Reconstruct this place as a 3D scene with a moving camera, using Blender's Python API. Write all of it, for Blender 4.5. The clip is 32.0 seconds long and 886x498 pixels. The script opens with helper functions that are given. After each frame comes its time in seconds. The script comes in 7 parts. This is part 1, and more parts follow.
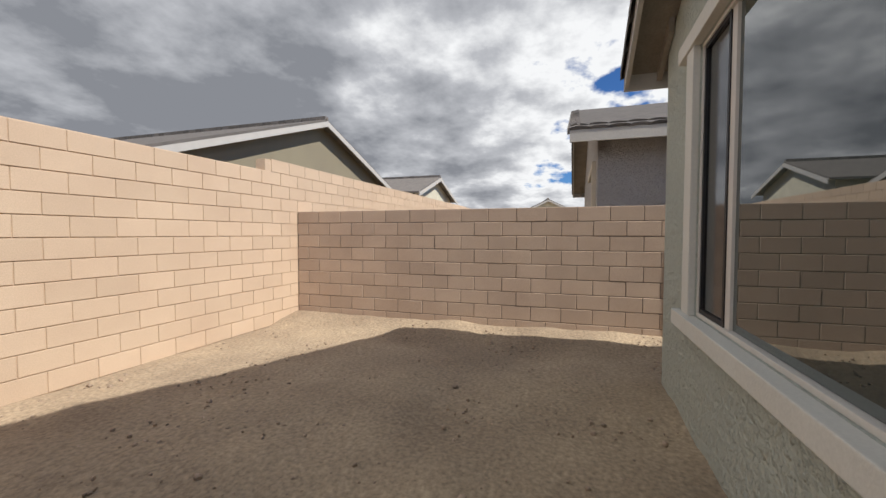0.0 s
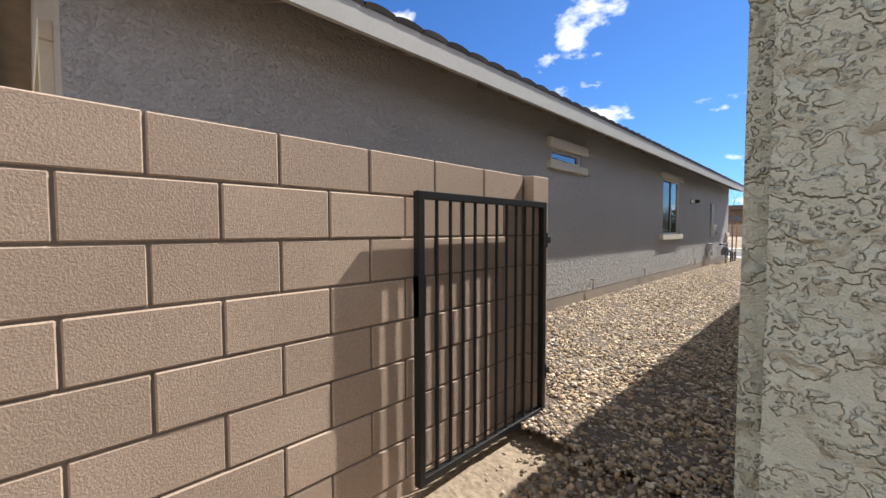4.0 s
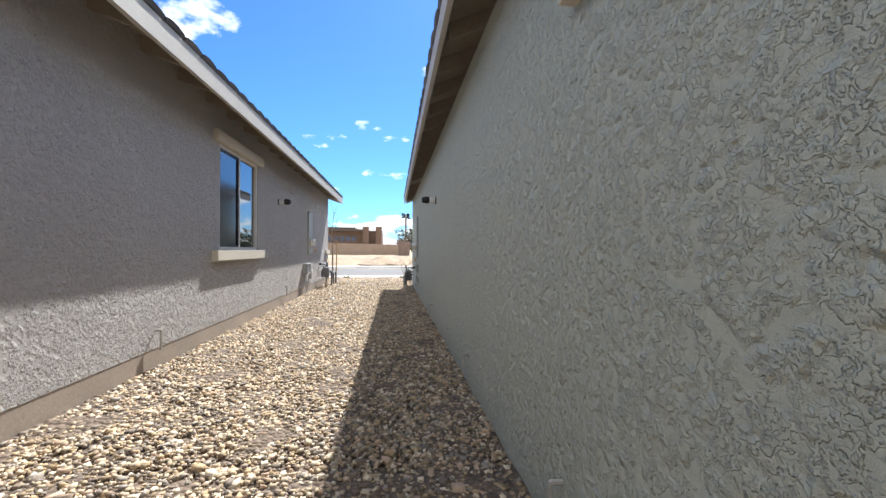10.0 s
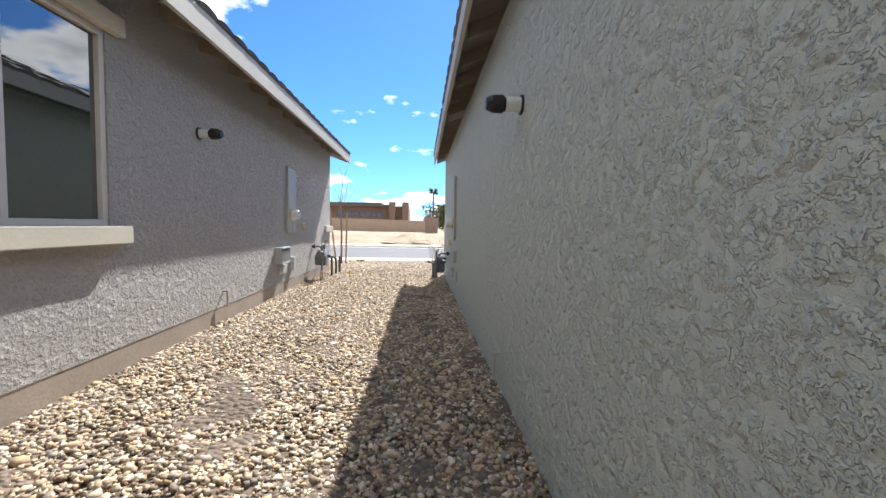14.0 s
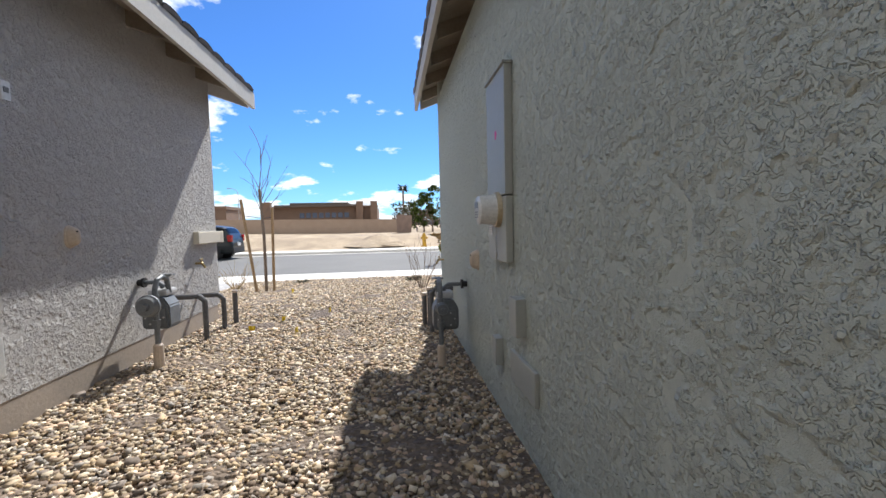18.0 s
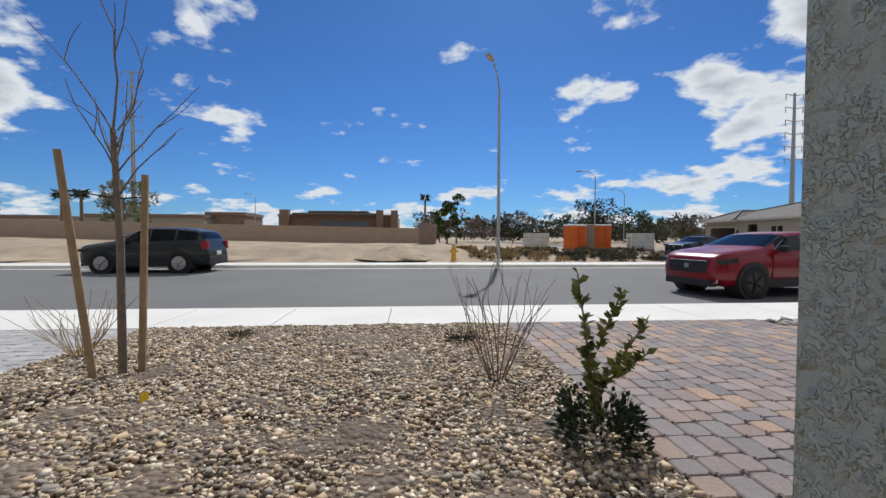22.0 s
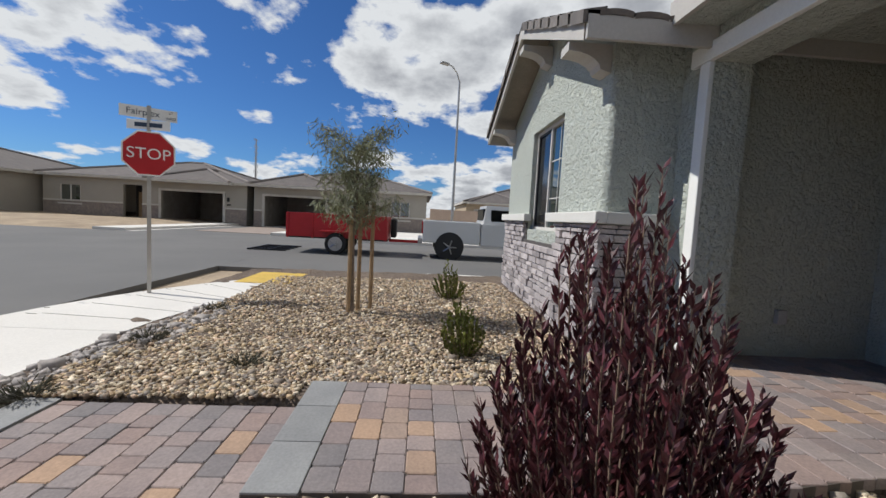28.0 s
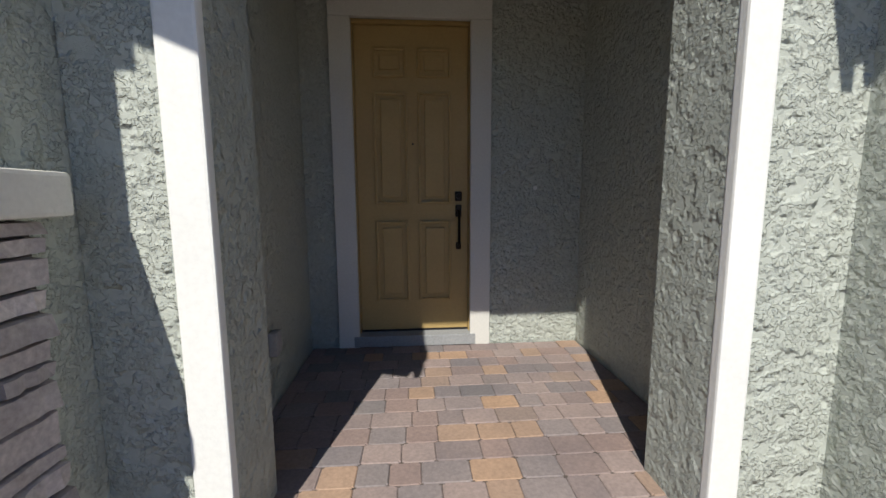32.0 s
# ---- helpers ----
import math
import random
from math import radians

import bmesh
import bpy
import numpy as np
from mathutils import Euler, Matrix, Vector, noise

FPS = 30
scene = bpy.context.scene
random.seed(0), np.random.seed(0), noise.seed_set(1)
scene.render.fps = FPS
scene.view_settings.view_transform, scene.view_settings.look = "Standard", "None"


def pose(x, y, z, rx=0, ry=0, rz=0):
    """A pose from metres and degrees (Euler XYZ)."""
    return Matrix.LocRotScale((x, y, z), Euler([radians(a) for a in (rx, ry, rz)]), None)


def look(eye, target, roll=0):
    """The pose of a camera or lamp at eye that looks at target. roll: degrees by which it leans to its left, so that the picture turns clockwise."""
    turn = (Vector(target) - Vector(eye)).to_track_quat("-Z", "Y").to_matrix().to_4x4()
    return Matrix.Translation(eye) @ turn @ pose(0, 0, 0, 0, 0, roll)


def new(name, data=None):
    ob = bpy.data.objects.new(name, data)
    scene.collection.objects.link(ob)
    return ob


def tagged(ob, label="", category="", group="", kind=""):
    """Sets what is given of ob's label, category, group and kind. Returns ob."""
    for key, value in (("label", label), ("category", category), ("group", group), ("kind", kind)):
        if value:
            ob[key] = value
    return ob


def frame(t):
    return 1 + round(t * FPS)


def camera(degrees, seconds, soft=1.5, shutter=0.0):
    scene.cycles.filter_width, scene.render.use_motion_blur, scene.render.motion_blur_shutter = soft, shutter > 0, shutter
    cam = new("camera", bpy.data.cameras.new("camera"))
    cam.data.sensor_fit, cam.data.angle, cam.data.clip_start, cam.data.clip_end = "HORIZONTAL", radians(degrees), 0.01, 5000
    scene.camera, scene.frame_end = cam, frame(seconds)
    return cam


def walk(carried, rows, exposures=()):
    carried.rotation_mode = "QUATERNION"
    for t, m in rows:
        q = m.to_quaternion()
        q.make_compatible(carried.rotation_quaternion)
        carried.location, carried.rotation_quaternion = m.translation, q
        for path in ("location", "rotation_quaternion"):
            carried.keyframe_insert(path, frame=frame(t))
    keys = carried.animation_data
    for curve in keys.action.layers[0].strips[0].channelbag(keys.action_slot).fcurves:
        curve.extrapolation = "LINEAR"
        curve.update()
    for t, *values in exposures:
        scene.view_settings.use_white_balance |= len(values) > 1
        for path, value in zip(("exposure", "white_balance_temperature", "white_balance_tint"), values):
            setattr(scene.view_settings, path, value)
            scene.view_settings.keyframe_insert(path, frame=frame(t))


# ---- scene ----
cam = camera(95.3, 32.0)
PATH = [
    (0, (4.471, 0.846, 1.294), (2.57, 0.227, 1.218), 0.1),
    (0.5, (3.918, 0.702, 1.249), (1.941, 0.395, 1.249), -1.5),
    (1, (3.338, 0.602, 1.27), (1.338, 0.553, 1.259), -1.8),
    (1.5, (2.763, 0.593, 1.262), (0.775, 0.804, 1.187), -1.0),
    (2, (2.167, 0.604, 1.287), (0.201, 0.965, 1.218), -0.8),
    (2.5, (1.629, 0.517, 1.261), (-0.294, 1.065, 1.216), -1.0),
    (3, (1.018, 0.595, 1.261), (-0.812, 1.4, 1.209), -0.6),
    (3.5, (0.517, 0.764, 1.313), (-1.146, 1.872, 1.221), -0.1),
    (4, (0.127, 1.034, 1.299), (-1.262, 2.471, 1.207), -0.1),
    (4.5, (-0.188, 1.349, 1.316), (-1.203, 3.069, 1.227), -0.1),
    (6.5, (-0.745, 3.27, 1.173), (-0.587, 5.263, 1.155), -2.2),
    (7, (-0.735, 3.713, 1.213), (-0.535, 5.703, 1.184), -1.2),
    (7.5, (-0.715, 4.113, 1.192), (-0.54, 6.105, 1.183), 0.6),
    (8, (-0.726, 4.573, 1.206), (-0.528, 6.563, 1.199), 0.8),
    (8.5, (-0.732, 5.038, 1.224), (-0.499, 7.025, 1.211), -0.1),
    (9, (-0.693, 5.466, 1.184), (-0.427, 7.448, 1.177), -0.7),
    (9.5, (-0.639, 5.94, 1.2), (-0.374, 7.922, 1.2), -0.7),
    (10, (-0.665, 6.399, 1.21), (-0.426, 8.385, 1.213), 0.2),
    (10.5, (-0.606, 6.833, 1.203), (-0.375, 8.819, 1.198), -0.0),
    (11, (-0.614, 7.304, 1.182), (-0.39, 9.291, 1.137), -1.0),
    (11.5, (-0.595, 7.759, 1.174), (-0.375, 9.744, 1.064), -1.4),
    (12, (-0.578, 8.31, 1.186), (-0.39, 10.296, 1.036), -1.2),
    (12.5, (-0.597, 8.74, 1.198), (-0.44, 10.727, 1.029), -0.6),
    (13, (-0.58, 9.209, 1.232), (-0.454, 11.199, 1.082), 0.1),
    (13.5, (-0.631, 9.687, 1.21), (-0.518, 11.68, 1.087), 0.7),
    (14, (-0.628, 10.218, 1.229), (-0.52, 12.212, 1.117), 1.0),
    (14.5, (-0.626, 10.753, 1.227), (-0.527, 12.747, 1.102), 0.7),
    (16.5, (-0.652, 13.043, 1.215), (-0.545, 15.035, 1.069), -1.9),
    (17, (-0.699, 13.674, 1.217), (-0.528, 15.662, 1.082), -1.8),
    (17.5, (-0.741, 14.275, 1.23), (-0.518, 16.258, 1.101), -1.6),
    (18, (-0.706, 14.931, 1.213), (-0.456, 16.911, 1.09), -1.3),
    (18.5, (-0.73, 15.542, 1.221), (-0.499, 17.524, 1.087), -1.6),
    (19, (-0.692, 16.148, 1.225), (-0.498, 18.133, 1.081), -2.2),
    (19.5, (-0.728, 16.799, 1.287), (-0.581, 18.788, 1.139), -2.4),
    (20, (-0.753, 17.331, 1.355), (-0.652, 19.323, 1.204), -2.3),
    (20.5, (-0.836, 17.890, 1.278), (-0.789, 19.885, 1.143), -2.7),
    (21, (-0.840, 18.348, 1.23), (-0.845, 20.343, 1.092), -2.0),
    (21.5, (-0.852, 18.961, 1.141), (-0.934, 20.955, 1.004), -1.9),
    (22, (-0.803, 19.586, 1.106), (-0.647, 21.579, 1.045), 0.2),
    (22.5, (-0.723, 20.099, 1.121), (-0.106, 21.999, 1.028), -1.1),
    (23, (-0.50, 20.555, 1.141), (0.802, 22.063, 0.97), 1.2),
    (23.5, (-0.181, 20.686, 1.167), (1.372, 21.937, 1.02), -1.0),
    (24, (0.194, 20.831, 1.215), (2.016, 21.636, 1.035), -0.3),
    (24.5, (0.573, 20.957, 1.293), (2.425, 21.704, 1.177), 0.9),
    (25, (1.051, 21.134, 1.312), (2.942, 21.773, 1.199), -0.4),
    (25.5, (1.579, 21.346, 1.309), (3.521, 21.822, 1.276), 0.2),
    (27.5, (4.715, 21.971, 1.226), (6.711, 22.024, 1.116), 3.5),
    (28, (5.339, 22.064, 1.215), (7.33, 21.949, 1.064), 3.1),
    (28.5, (5.954, 22.135, 1.185), (7.908, 21.742, 1.008), 2.3),
    (29, (6.483, 22.169, 1.19), (8.279, 21.312, 0.993), 1.3),
    (29.5, (7.008, 22.017, 1.197), (8.462, 20.659, 0.993), 0.4),
    (30, (7.348, 21.907, 1.24), (8.269, 20.143, 1.037), -0.1),
    (30.5, (7.596, 21.751, 1.29), (8.032, 19.81, 1.087), 0.2),
    (31, (7.81, 21.518, 1.314), (8.049, 19.542, 1.121), -0.3),
    (31.5, (8.016, 21.266, 1.317), (8.033, 19.28, 1.087), -0.4),
    (32, (8.143, 20.936, 1.291), (7.993, 18.958, 1.035), -0.3),
]
# stops by which the clip's camera opens in the shade and closes in the open
EXPOSURES = [(0, 0.12, 6250, 10), (2.5, 0.32, 6450, 10), (4, 0.68, 6100, 10), (6, 0.95, 6000, 9), (13, 1.12, 5950, 9), (17, 0.88, 5950, 9), (18, 0.7, 5950, 9), (19, 0.74, 5950, 9), (20.5, 0.25, 5900, 9), (22.4, -0.25, 5900, 8),
             (23, -0.25, 5900, 8), (25, -0.2, 5950, 8), (28, -0.2, 6100, 9), (29, 0.05, 6350, 10), (30, 0.05, 6450, 10), (32, 0.1, 6250, 9)]
walk(cam, [(t, look(eye, target, roll)) for t, eye, target, roll in PATH], EXPOSURES)

# ---- daylight ----
SUN_WAY = Vector((0.222, 0.92, 1.0)).normalized()  # towards the sun
world = bpy.data.worlds.new("sky")
scene.world = world
world.use_nodes = True


CUMULUS = ((34, 23, 0.13, 0.16), (22, 25, 0.08, 0.10), (52, 14, 0.08, 0.10), (47, 16.5, 0.12, 0.15), (41, 23, 0.08, 0.10), (4, 21, 0.12, 0.15), (133, 17, 0.11, 0.13), (137, 11, 0.08, 0.10), (112, 9.5, 0.06, 0.06))


def sky_nodes():
    """A clear blue sky with broken cumulus: a Sky Texture, and clouds by noise on a plane high above."""
    t = world.node_tree
    n, l = t.nodes, t.links
    n.clear()
    out, bg = n.new("ShaderNodeOutputWorld"), n.new("ShaderNodeBackground")
    sky = n.new("ShaderNodeTexSky")
    sky.sky_type, sky.sun_disc = "NISHITA", False
    sky.sun_elevation = math.asin(SUN_WAY.z)
    sky.sun_rotation = math.atan2(SUN_WAY.x, SUN_WAY.y)
    sky.altitude, sky.air_density, sky.dust_density, sky.ozone_density = 600, 1.0, 0.3, 2.2
    geo = n.new("ShaderNodeTexCoord")
    sep = n.new("ShaderNodeSeparateXYZ")
    l.new(geo.outputs["Generated"], sep.inputs[0])

    def math_node(op, a, b=None, clamp=False):
        m = n.new("ShaderNodeMath")
        m.operation, m.use_clamp = op, clamp
        for k, v in enumerate((a, b)):
            if v is None:
                continue
            if isinstance(v, (int, float)):
                m.inputs[k].default_value = v
            else:
                l.new(v, m.inputs[k])
        return m.outputs[0]

    zz = math_node("ADD", math_node("MAXIMUM", sep.outputs[2], 0.0), 0.26)
    px, py = math_node("DIVIDE", sep.outputs[0], zz), math_node("DIVIDE", sep.outputs[1], zz)
    comb = n.new("ShaderNodeCombineXYZ")
    l.new(px, comb.inputs[0]), l.new(py, comb.inputs[1])
    noise_n = n.new("ShaderNodeTexNoise")
    noise_n.inputs["Scale"].default_value, noise_n.inputs["Detail"].default_value = 2.1, 12
    noise_n.inputs["Roughness"].default_value = 0.56
    l.new(comb.outputs[0], noise_n.inputs["Vector"])
    # thicker cover over the -y half (behind the house), broken cumulus over the street
    cover = math_node("MAXIMUM", math_node("MULTIPLY", math_node("ADD", math_node("MULTIPLY", sep.outputs[1], -1.0), 0.10), 0.26), -0.03)
    east = math_node("MULTIPLY", math_node("MAXIMUM", math_node("SUBTRACT", sep.outputs[0], 0.1), 0.0), 0.01)
    west = math_node("MULTIPLY", math_node("MAXIMUM", math_node("MULTIPLY", sep.outputs[0], -1.0), 0.0), math_node("MULTIPLY", math_node("MAXIMUM", math_node("SUBTRACT", 0.55, sep.outputs[1]), 0.0), 0.20))
    low = math_node("MULTIPLY", math_node("SUBTRACT", 0.16, sep.outputs[2], True), 0.72)
    high = math_node("MULTIPLY", math_node("MAXIMUM", math_node("SUBTRACT", sep.outputs[2], 0.5), 0.0), 0.26)
    dens = math_node("ADD", math_node("ADD", math_node("ADD", math_node("ADD", noise_n.outputs["Fac"], math_node("ADD", cover, west)), east), low), high)
    # the larger cumulus heaps of the day: direction, half width in radians, thickness
    for az, el, width, thick in CUMULUS:
        a, e = radians(az), radians(el)
        dot = n.new("ShaderNodeVectorMath")
        dot.operation, dot.inputs[1].default_value = "DOT_PRODUCT", (math.cos(e) * math.cos(a), math.cos(e) * math.sin(a), math.sin(e))
        l.new(geo.outputs["Generated"], dot.inputs[0])
        bell = n.new("ShaderNodeMapRange")
        bell.interpolation_type = "SMOOTHSTEP"
        bell.inputs["From Min"].default_value, bell.inputs["From Max"].default_value = math.cos(width * 1.5), 1.0
        bell.inputs["To Min"].default_value, bell.inputs["To Max"].default_value = 0.0, thick
        l.new(dot.outputs["Value"], bell.inputs["Value"])
        dens = math_node("ADD", dens, bell.outputs[0])
    ramp = n.new("ShaderNodeValToRGB")
    ramp.color_ramp.elements[0].position, ramp.color_ramp.elements[1].position = 0.552, 0.605
    l.new(dens, ramp.inputs[0])
    shade = n.new("ShaderNodeValToRGB")
    shade.color_ramp.elements[0].position, shade.color_ramp.elements[1].position = 0.63, 0.90
    shade.color_ramp.elements[0].color = (7.8, 7.7, 7.5, 1)
    shade.color_ramp.elements[1].color = (2.1, 2.15, 2.3, 1)
    mid = shade.color_ramp.elements.new(0.75)
    mid.color = (4.2, 4.2, 4.3, 1)
    l.new(dens, shade.inputs[0])
    mix = n.new("ShaderNodeMix")
    mix.data_type = "RGBA"
    deep = n.new("ShaderNodeMix")
    deep.data_type, deep.blend_type, deep.inputs[0].default_value = "RGBA", "MULTIPLY", 1.0
    deep.inputs[7].default_value = (0.33, 0.54, 0.82, 1)
    l.new(sky.outputs[0], deep.inputs[6])
    l.new(ramp.outputs[0], mix.inputs[0]), l.new(deep.outputs[2], mix.inputs[6]), l.new(shade.outputs[0], mix.inputs[7])
    l.new(mix.outputs[2], bg.inputs[0])
    bg.inputs[1].default_value = 0.112
    l.new(bg.outputs[0], out.inputs[0])


sky_nodes()
sun = new("sun", bpy.data.lights.new("sun", "SUN"))
sun.data.energy, sun.data.angle, sun.data.color = 5.0, radians(0.53), (1.0, 0.93, 0.83)
sun.matrix_world = look(SUN_WAY * 60, (0, 0, 0))
scene.view_settings.exposure = 0.0

# ---- materials ----
MATS = {}


def surf(name, col, col2=None, scale=3.0, fine=60.0, rough=0.9, bump=0.0, bump_scale=80.0, dist=0.01, metal=0.0, rand=0.0,
         island=0.0, kind="noise", spec=0.4, dirt=0.12, coat=0.0):
    """A painted or mineral surface: two colours mixed by coarse noise, fine grain, relief, and a shift from piece to piece."""
    if name in MATS:
        return MATS[name]
    m = bpy.data.materials.new(name)
    m.use_nodes = True
    n, l = m.node_tree.nodes, m.node_tree.links
    b = n["Principled BSDF"]
    b.inputs["Roughness"].default_value, b.inputs["Metallic"].default_value = rough, metal
    b.inputs["Specular IOR Level"].default_value = spec
    b.inputs["Coat Weight"].default_value = coat
    b.inputs["Coat Roughness"].default_value = 0.06
    tc = n.new("ShaderNodeTexCoord")
    geo = n.new("ShaderNodeNewGeometry")
    col2 = col2 or tuple(c * 0.82 for c in col)
    na, nb = n.new("ShaderNodeTexNoise"), n.new("ShaderNodeTexNoise")
    na.inputs["Scale"].default_value, na.inputs["Detail"].default_value = scale, 5
    nb.inputs["Scale"].default_value, nb.inputs["Detail"].default_value = fine, 4
    l.new(geo.outputs["Position"], na.inputs["Vector"]), l.new(geo.outputs["Position"], nb.inputs["Vector"])
    mix = n.new("ShaderNodeMix")
    mix.data_type = "RGBA"
    ramp = n.new("ShaderNodeValToRGB")
    ramp.color_ramp.elements[0].position, ramp.color_ramp.elements[1].position = 0.3, 0.7
    l.new(na.outputs["Fac"], ramp.inputs[0])
    l.new(ramp.outputs[0], mix.inputs[0])
    mix.inputs[6].default_value, mix.inputs[7].default_value = (*col, 1), (*col2, 1)
    hsv = n.new("ShaderNodeHueSaturation")
    l.new(mix.outputs[2], hsv.inputs["Color"])
    rng = n.new("ShaderNodeMapRange")
    rng.inputs["From Min"].default_value, rng.inputs["From Max"].default_value = 0.25, 0.75
    rng.inputs["To Min"].default_value, rng.inputs["To Max"].default_value = 1 - dirt, 1 + dirt
    l.new(nb.outputs["Fac"], rng.inputs["Value"])
    value = rng.outputs[0]
    for amount, socket in ((rand, "Object"), (island, "Island")):
        if not amount:
            continue
        if socket == "Object":
            src = n.new("ShaderNodeObjectInfo").outputs["Random"]
        else:
            src = geo.outputs["Random Per Island"]
        r2 = n.new("ShaderNodeMapRange")
        r2.inputs["To Min"].default_value, r2.inputs["To Max"].default_value = 1 - amount, 1 + amount
        l.new(src, r2.inputs["Value"])
        mu = n.new("ShaderNodeMath")
        mu.operation = "MULTIPLY"
        l.new(value, mu.inputs[0]), l.new(r2.outputs[0], mu.inputs[1])
        value = mu.outputs[0]
    l.new(value, hsv.inputs["Value"])
    l.new(hsv.outputs[0], b.inputs["Base Color"])
    if bump:
        bp = n.new("ShaderNodeBump")
        bp.inputs["Strength"].default_value, bp.inputs["Distance"].default_value = bump, dist
        if kind in ("stucco", "lace"):
            flat = n.new("ShaderNodeVectorMath")
            flat.operation, flat.inputs[1].default_value = "MULTIPLY", (0.95, 0.95, 1.05)
            l.new(geo.outputs["Position"], flat.inputs[0])

            def field(size, detail, rough=0.5, distort=0.0):
                q = n.new("ShaderNodeTexNoise")
                q.inputs["Scale"].default_value, q.inputs["Detail"].default_value = size, detail
                q.inputs["Roughness"].default_value, q.inputs["Distortion"].default_value = rough, distort
                l.new(flat.outputs[0], q.inputs["Vector"])
                return q.outputs["Fac"]

            def ranged(src, lo, hi, to=1.0):
                q = n.new("ShaderNodeMapRange")
                q.inputs["From Min"].default_value, q.inputs["From Max"].default_value, q.inputs["To Max"].default_value = lo, hi, to
                l.new(src, q.inputs["Value"])
                return q.outputs[0]

            def plus(x, y, op="ADD"):
                q = n.new("ShaderNodeMath")
                q.operation = op
                l.new(x, q.inputs[0]), l.new(y, q.inputs[1])
                return q.outputs[0]

            # trowelled plates that end in ragged steps, curled lips in patches, and sandy grain
            plates = field(bump_scale, 3.0, 0.55, 0.1)
            steps = plus(ranged(plates, 0.42, 0.465, 0.5), ranged(plates, 0.545, 0.59, 0.5))
            patch = ranged(field(bump_scale * 0.45, 2.0), 0.34, 0.56, 1.0)
            grain = ranged(field(bump_scale * 9, 2.0), 0.2, 0.8, 0.08)
            height = plus(plus(steps, patch, "MULTIPLY"), grain)
            l.new(height, bp.inputs["Height"])
        elif kind == "pebble":
            v = n.new("ShaderNodeTexVoronoi")
            v.inputs["Scale"].default_value = bump_scale
            l.new(geo.outputs["Position"], v.inputs["Vector"])
            iv = n.new("ShaderNodeMath")
            iv.operation, iv.inputs[0].default_value = "SUBTRACT", 1.0
            l.new(v.outputs["Distance"], iv.inputs[1]), l.new(iv.outputs[0], bp.inputs["Height"])
            vm = n.new("ShaderNodeMix")
            vm.data_type, vm.blend_type = "RGBA", "MULTIPLY"
            vm.inputs[0].default_value = 0.55
            vr = n.new("ShaderNodeValToRGB")
            vr.color_ramp.elements[0].color, vr.color_ramp.elements[1].color = (0.45, 0.42, 0.4, 1), (1.25, 1.2, 1.15, 1)
            l.new(v.outputs["Color"], vr.inputs[0]), l.new(hsv.outputs[0], vm.inputs[6]), l.new(vr.outputs[0], vm.inputs[7])
            l.new(vm.outputs[2], b.inputs["Base Color"])
        else:
            nc = n.new("ShaderNodeTexNoise")
            nc.inputs["Scale"].default_value, nc.inputs["Detail"].default_value = bump_scale, 5
            l.new(geo.outputs["Position"], nc.inputs["Vector"]), l.new(nc.outputs["Fac"], bp.inputs["Height"])
        l.new(bp.outputs[0], b.inputs["Normal"])
    MATS[name] = m
    return m


def glass(name, tint=(0.016, 0.03, 0.026), rough=0.015, spec=0.8, ior=2.2):
    """Window glass seen from the bright side: dark, clean and mirror-like."""
    if name in MATS:
        return MATS[name]
    m = bpy.data.materials.new(name)
    m.use_nodes = True
    b = m.node_tree.nodes["Principled BSDF"]
    b.inputs["Base Color"].default_value = (*tint, 1)
    b.inputs["Roughness"].default_value, b.inputs["IOR"].default_value = rough, ior
    b.inputs["Specular IOR Level"].default_value = spec
    MATS[name] = m
    return m



def island_colours(m, colours):
    """Give every loose piece of a joined mesh one of several colours, by chance."""
    n, l = m.node_tree.nodes, m.node_tree.links
    mix = next(q for q in n if q.type == "MIX")
    ramp = n.new("ShaderNodeValToRGB")
    ramp.color_ramp.interpolation = "CONSTANT"
    e = ramp.color_ramp.elements
    e[0].position, e[0].color = 0.0, (*colours[0], 1)
    e[1].position, e[1].color = (len(colours) - 1) / len(colours), (*colours[-1], 1)
    for k, c in enumerate(colours[1:-1]):
        e.new((k + 1) / len(colours)).color = (*c, 1)
    l.new(n.new("ShaderNodeNewGeometry").outputs["Random Per Island"], ramp.inputs[0])
    dk = n.new("ShaderNodeMix")
    dk.data_type, dk.blend_type = "RGBA", "MULTIPLY"
    dk.inputs[0].default_value, dk.inputs[7].default_value = 1.0, (0.78, 0.78, 0.78, 1)
    l.new(ramp.outputs[0], mix.inputs[6]), l.new(ramp.outputs[0], dk.inputs[6]), l.new(dk.outputs[2], mix.inputs[7])


STUCCO = surf("stucco_grey_green", (0.50, 0.53, 0.47), (0.47, 0.50, 0.445), 1.2, 45, 0.92, 1.0, 36, 0.020, kind="lace", dirt=0.07)
STUCCO_N = surf("stucco_warm_grey", (0.45, 0.43, 0.405), (0.42, 0.40, 0.38), 1.0, 45, 0.92, 1.0, 42, 0.016, kind="stucco", dirt=0.07)
TRIM = surf("trim_off_white", (0.66, 0.65, 0.60), (0.62, 0.61, 0.56), 2.0, 60, 0.85, 0.5, 90, 0.004, dirt=0.05)
TRIM_G = surf("trim_cream", (0.62, 0.57, 0.47), (0.57, 0.52, 0.43), 2.0, 60, 0.85, 0.3, 120, 0.002, dirt=0.05)
FASCIA = surf("fascia_paint", (0.48, 0.46, 0.42), (0.44, 0.42, 0.385), 2.5, 40, 0.7, 0.15, 90, 0.002, dirt=0.06)
SOFFIT = surf("soffit_wood", (0.30, 0.26, 0.21), (0.24, 0.21, 0.17), 4, 40, 0.8, 0.25, 60, 0.003)
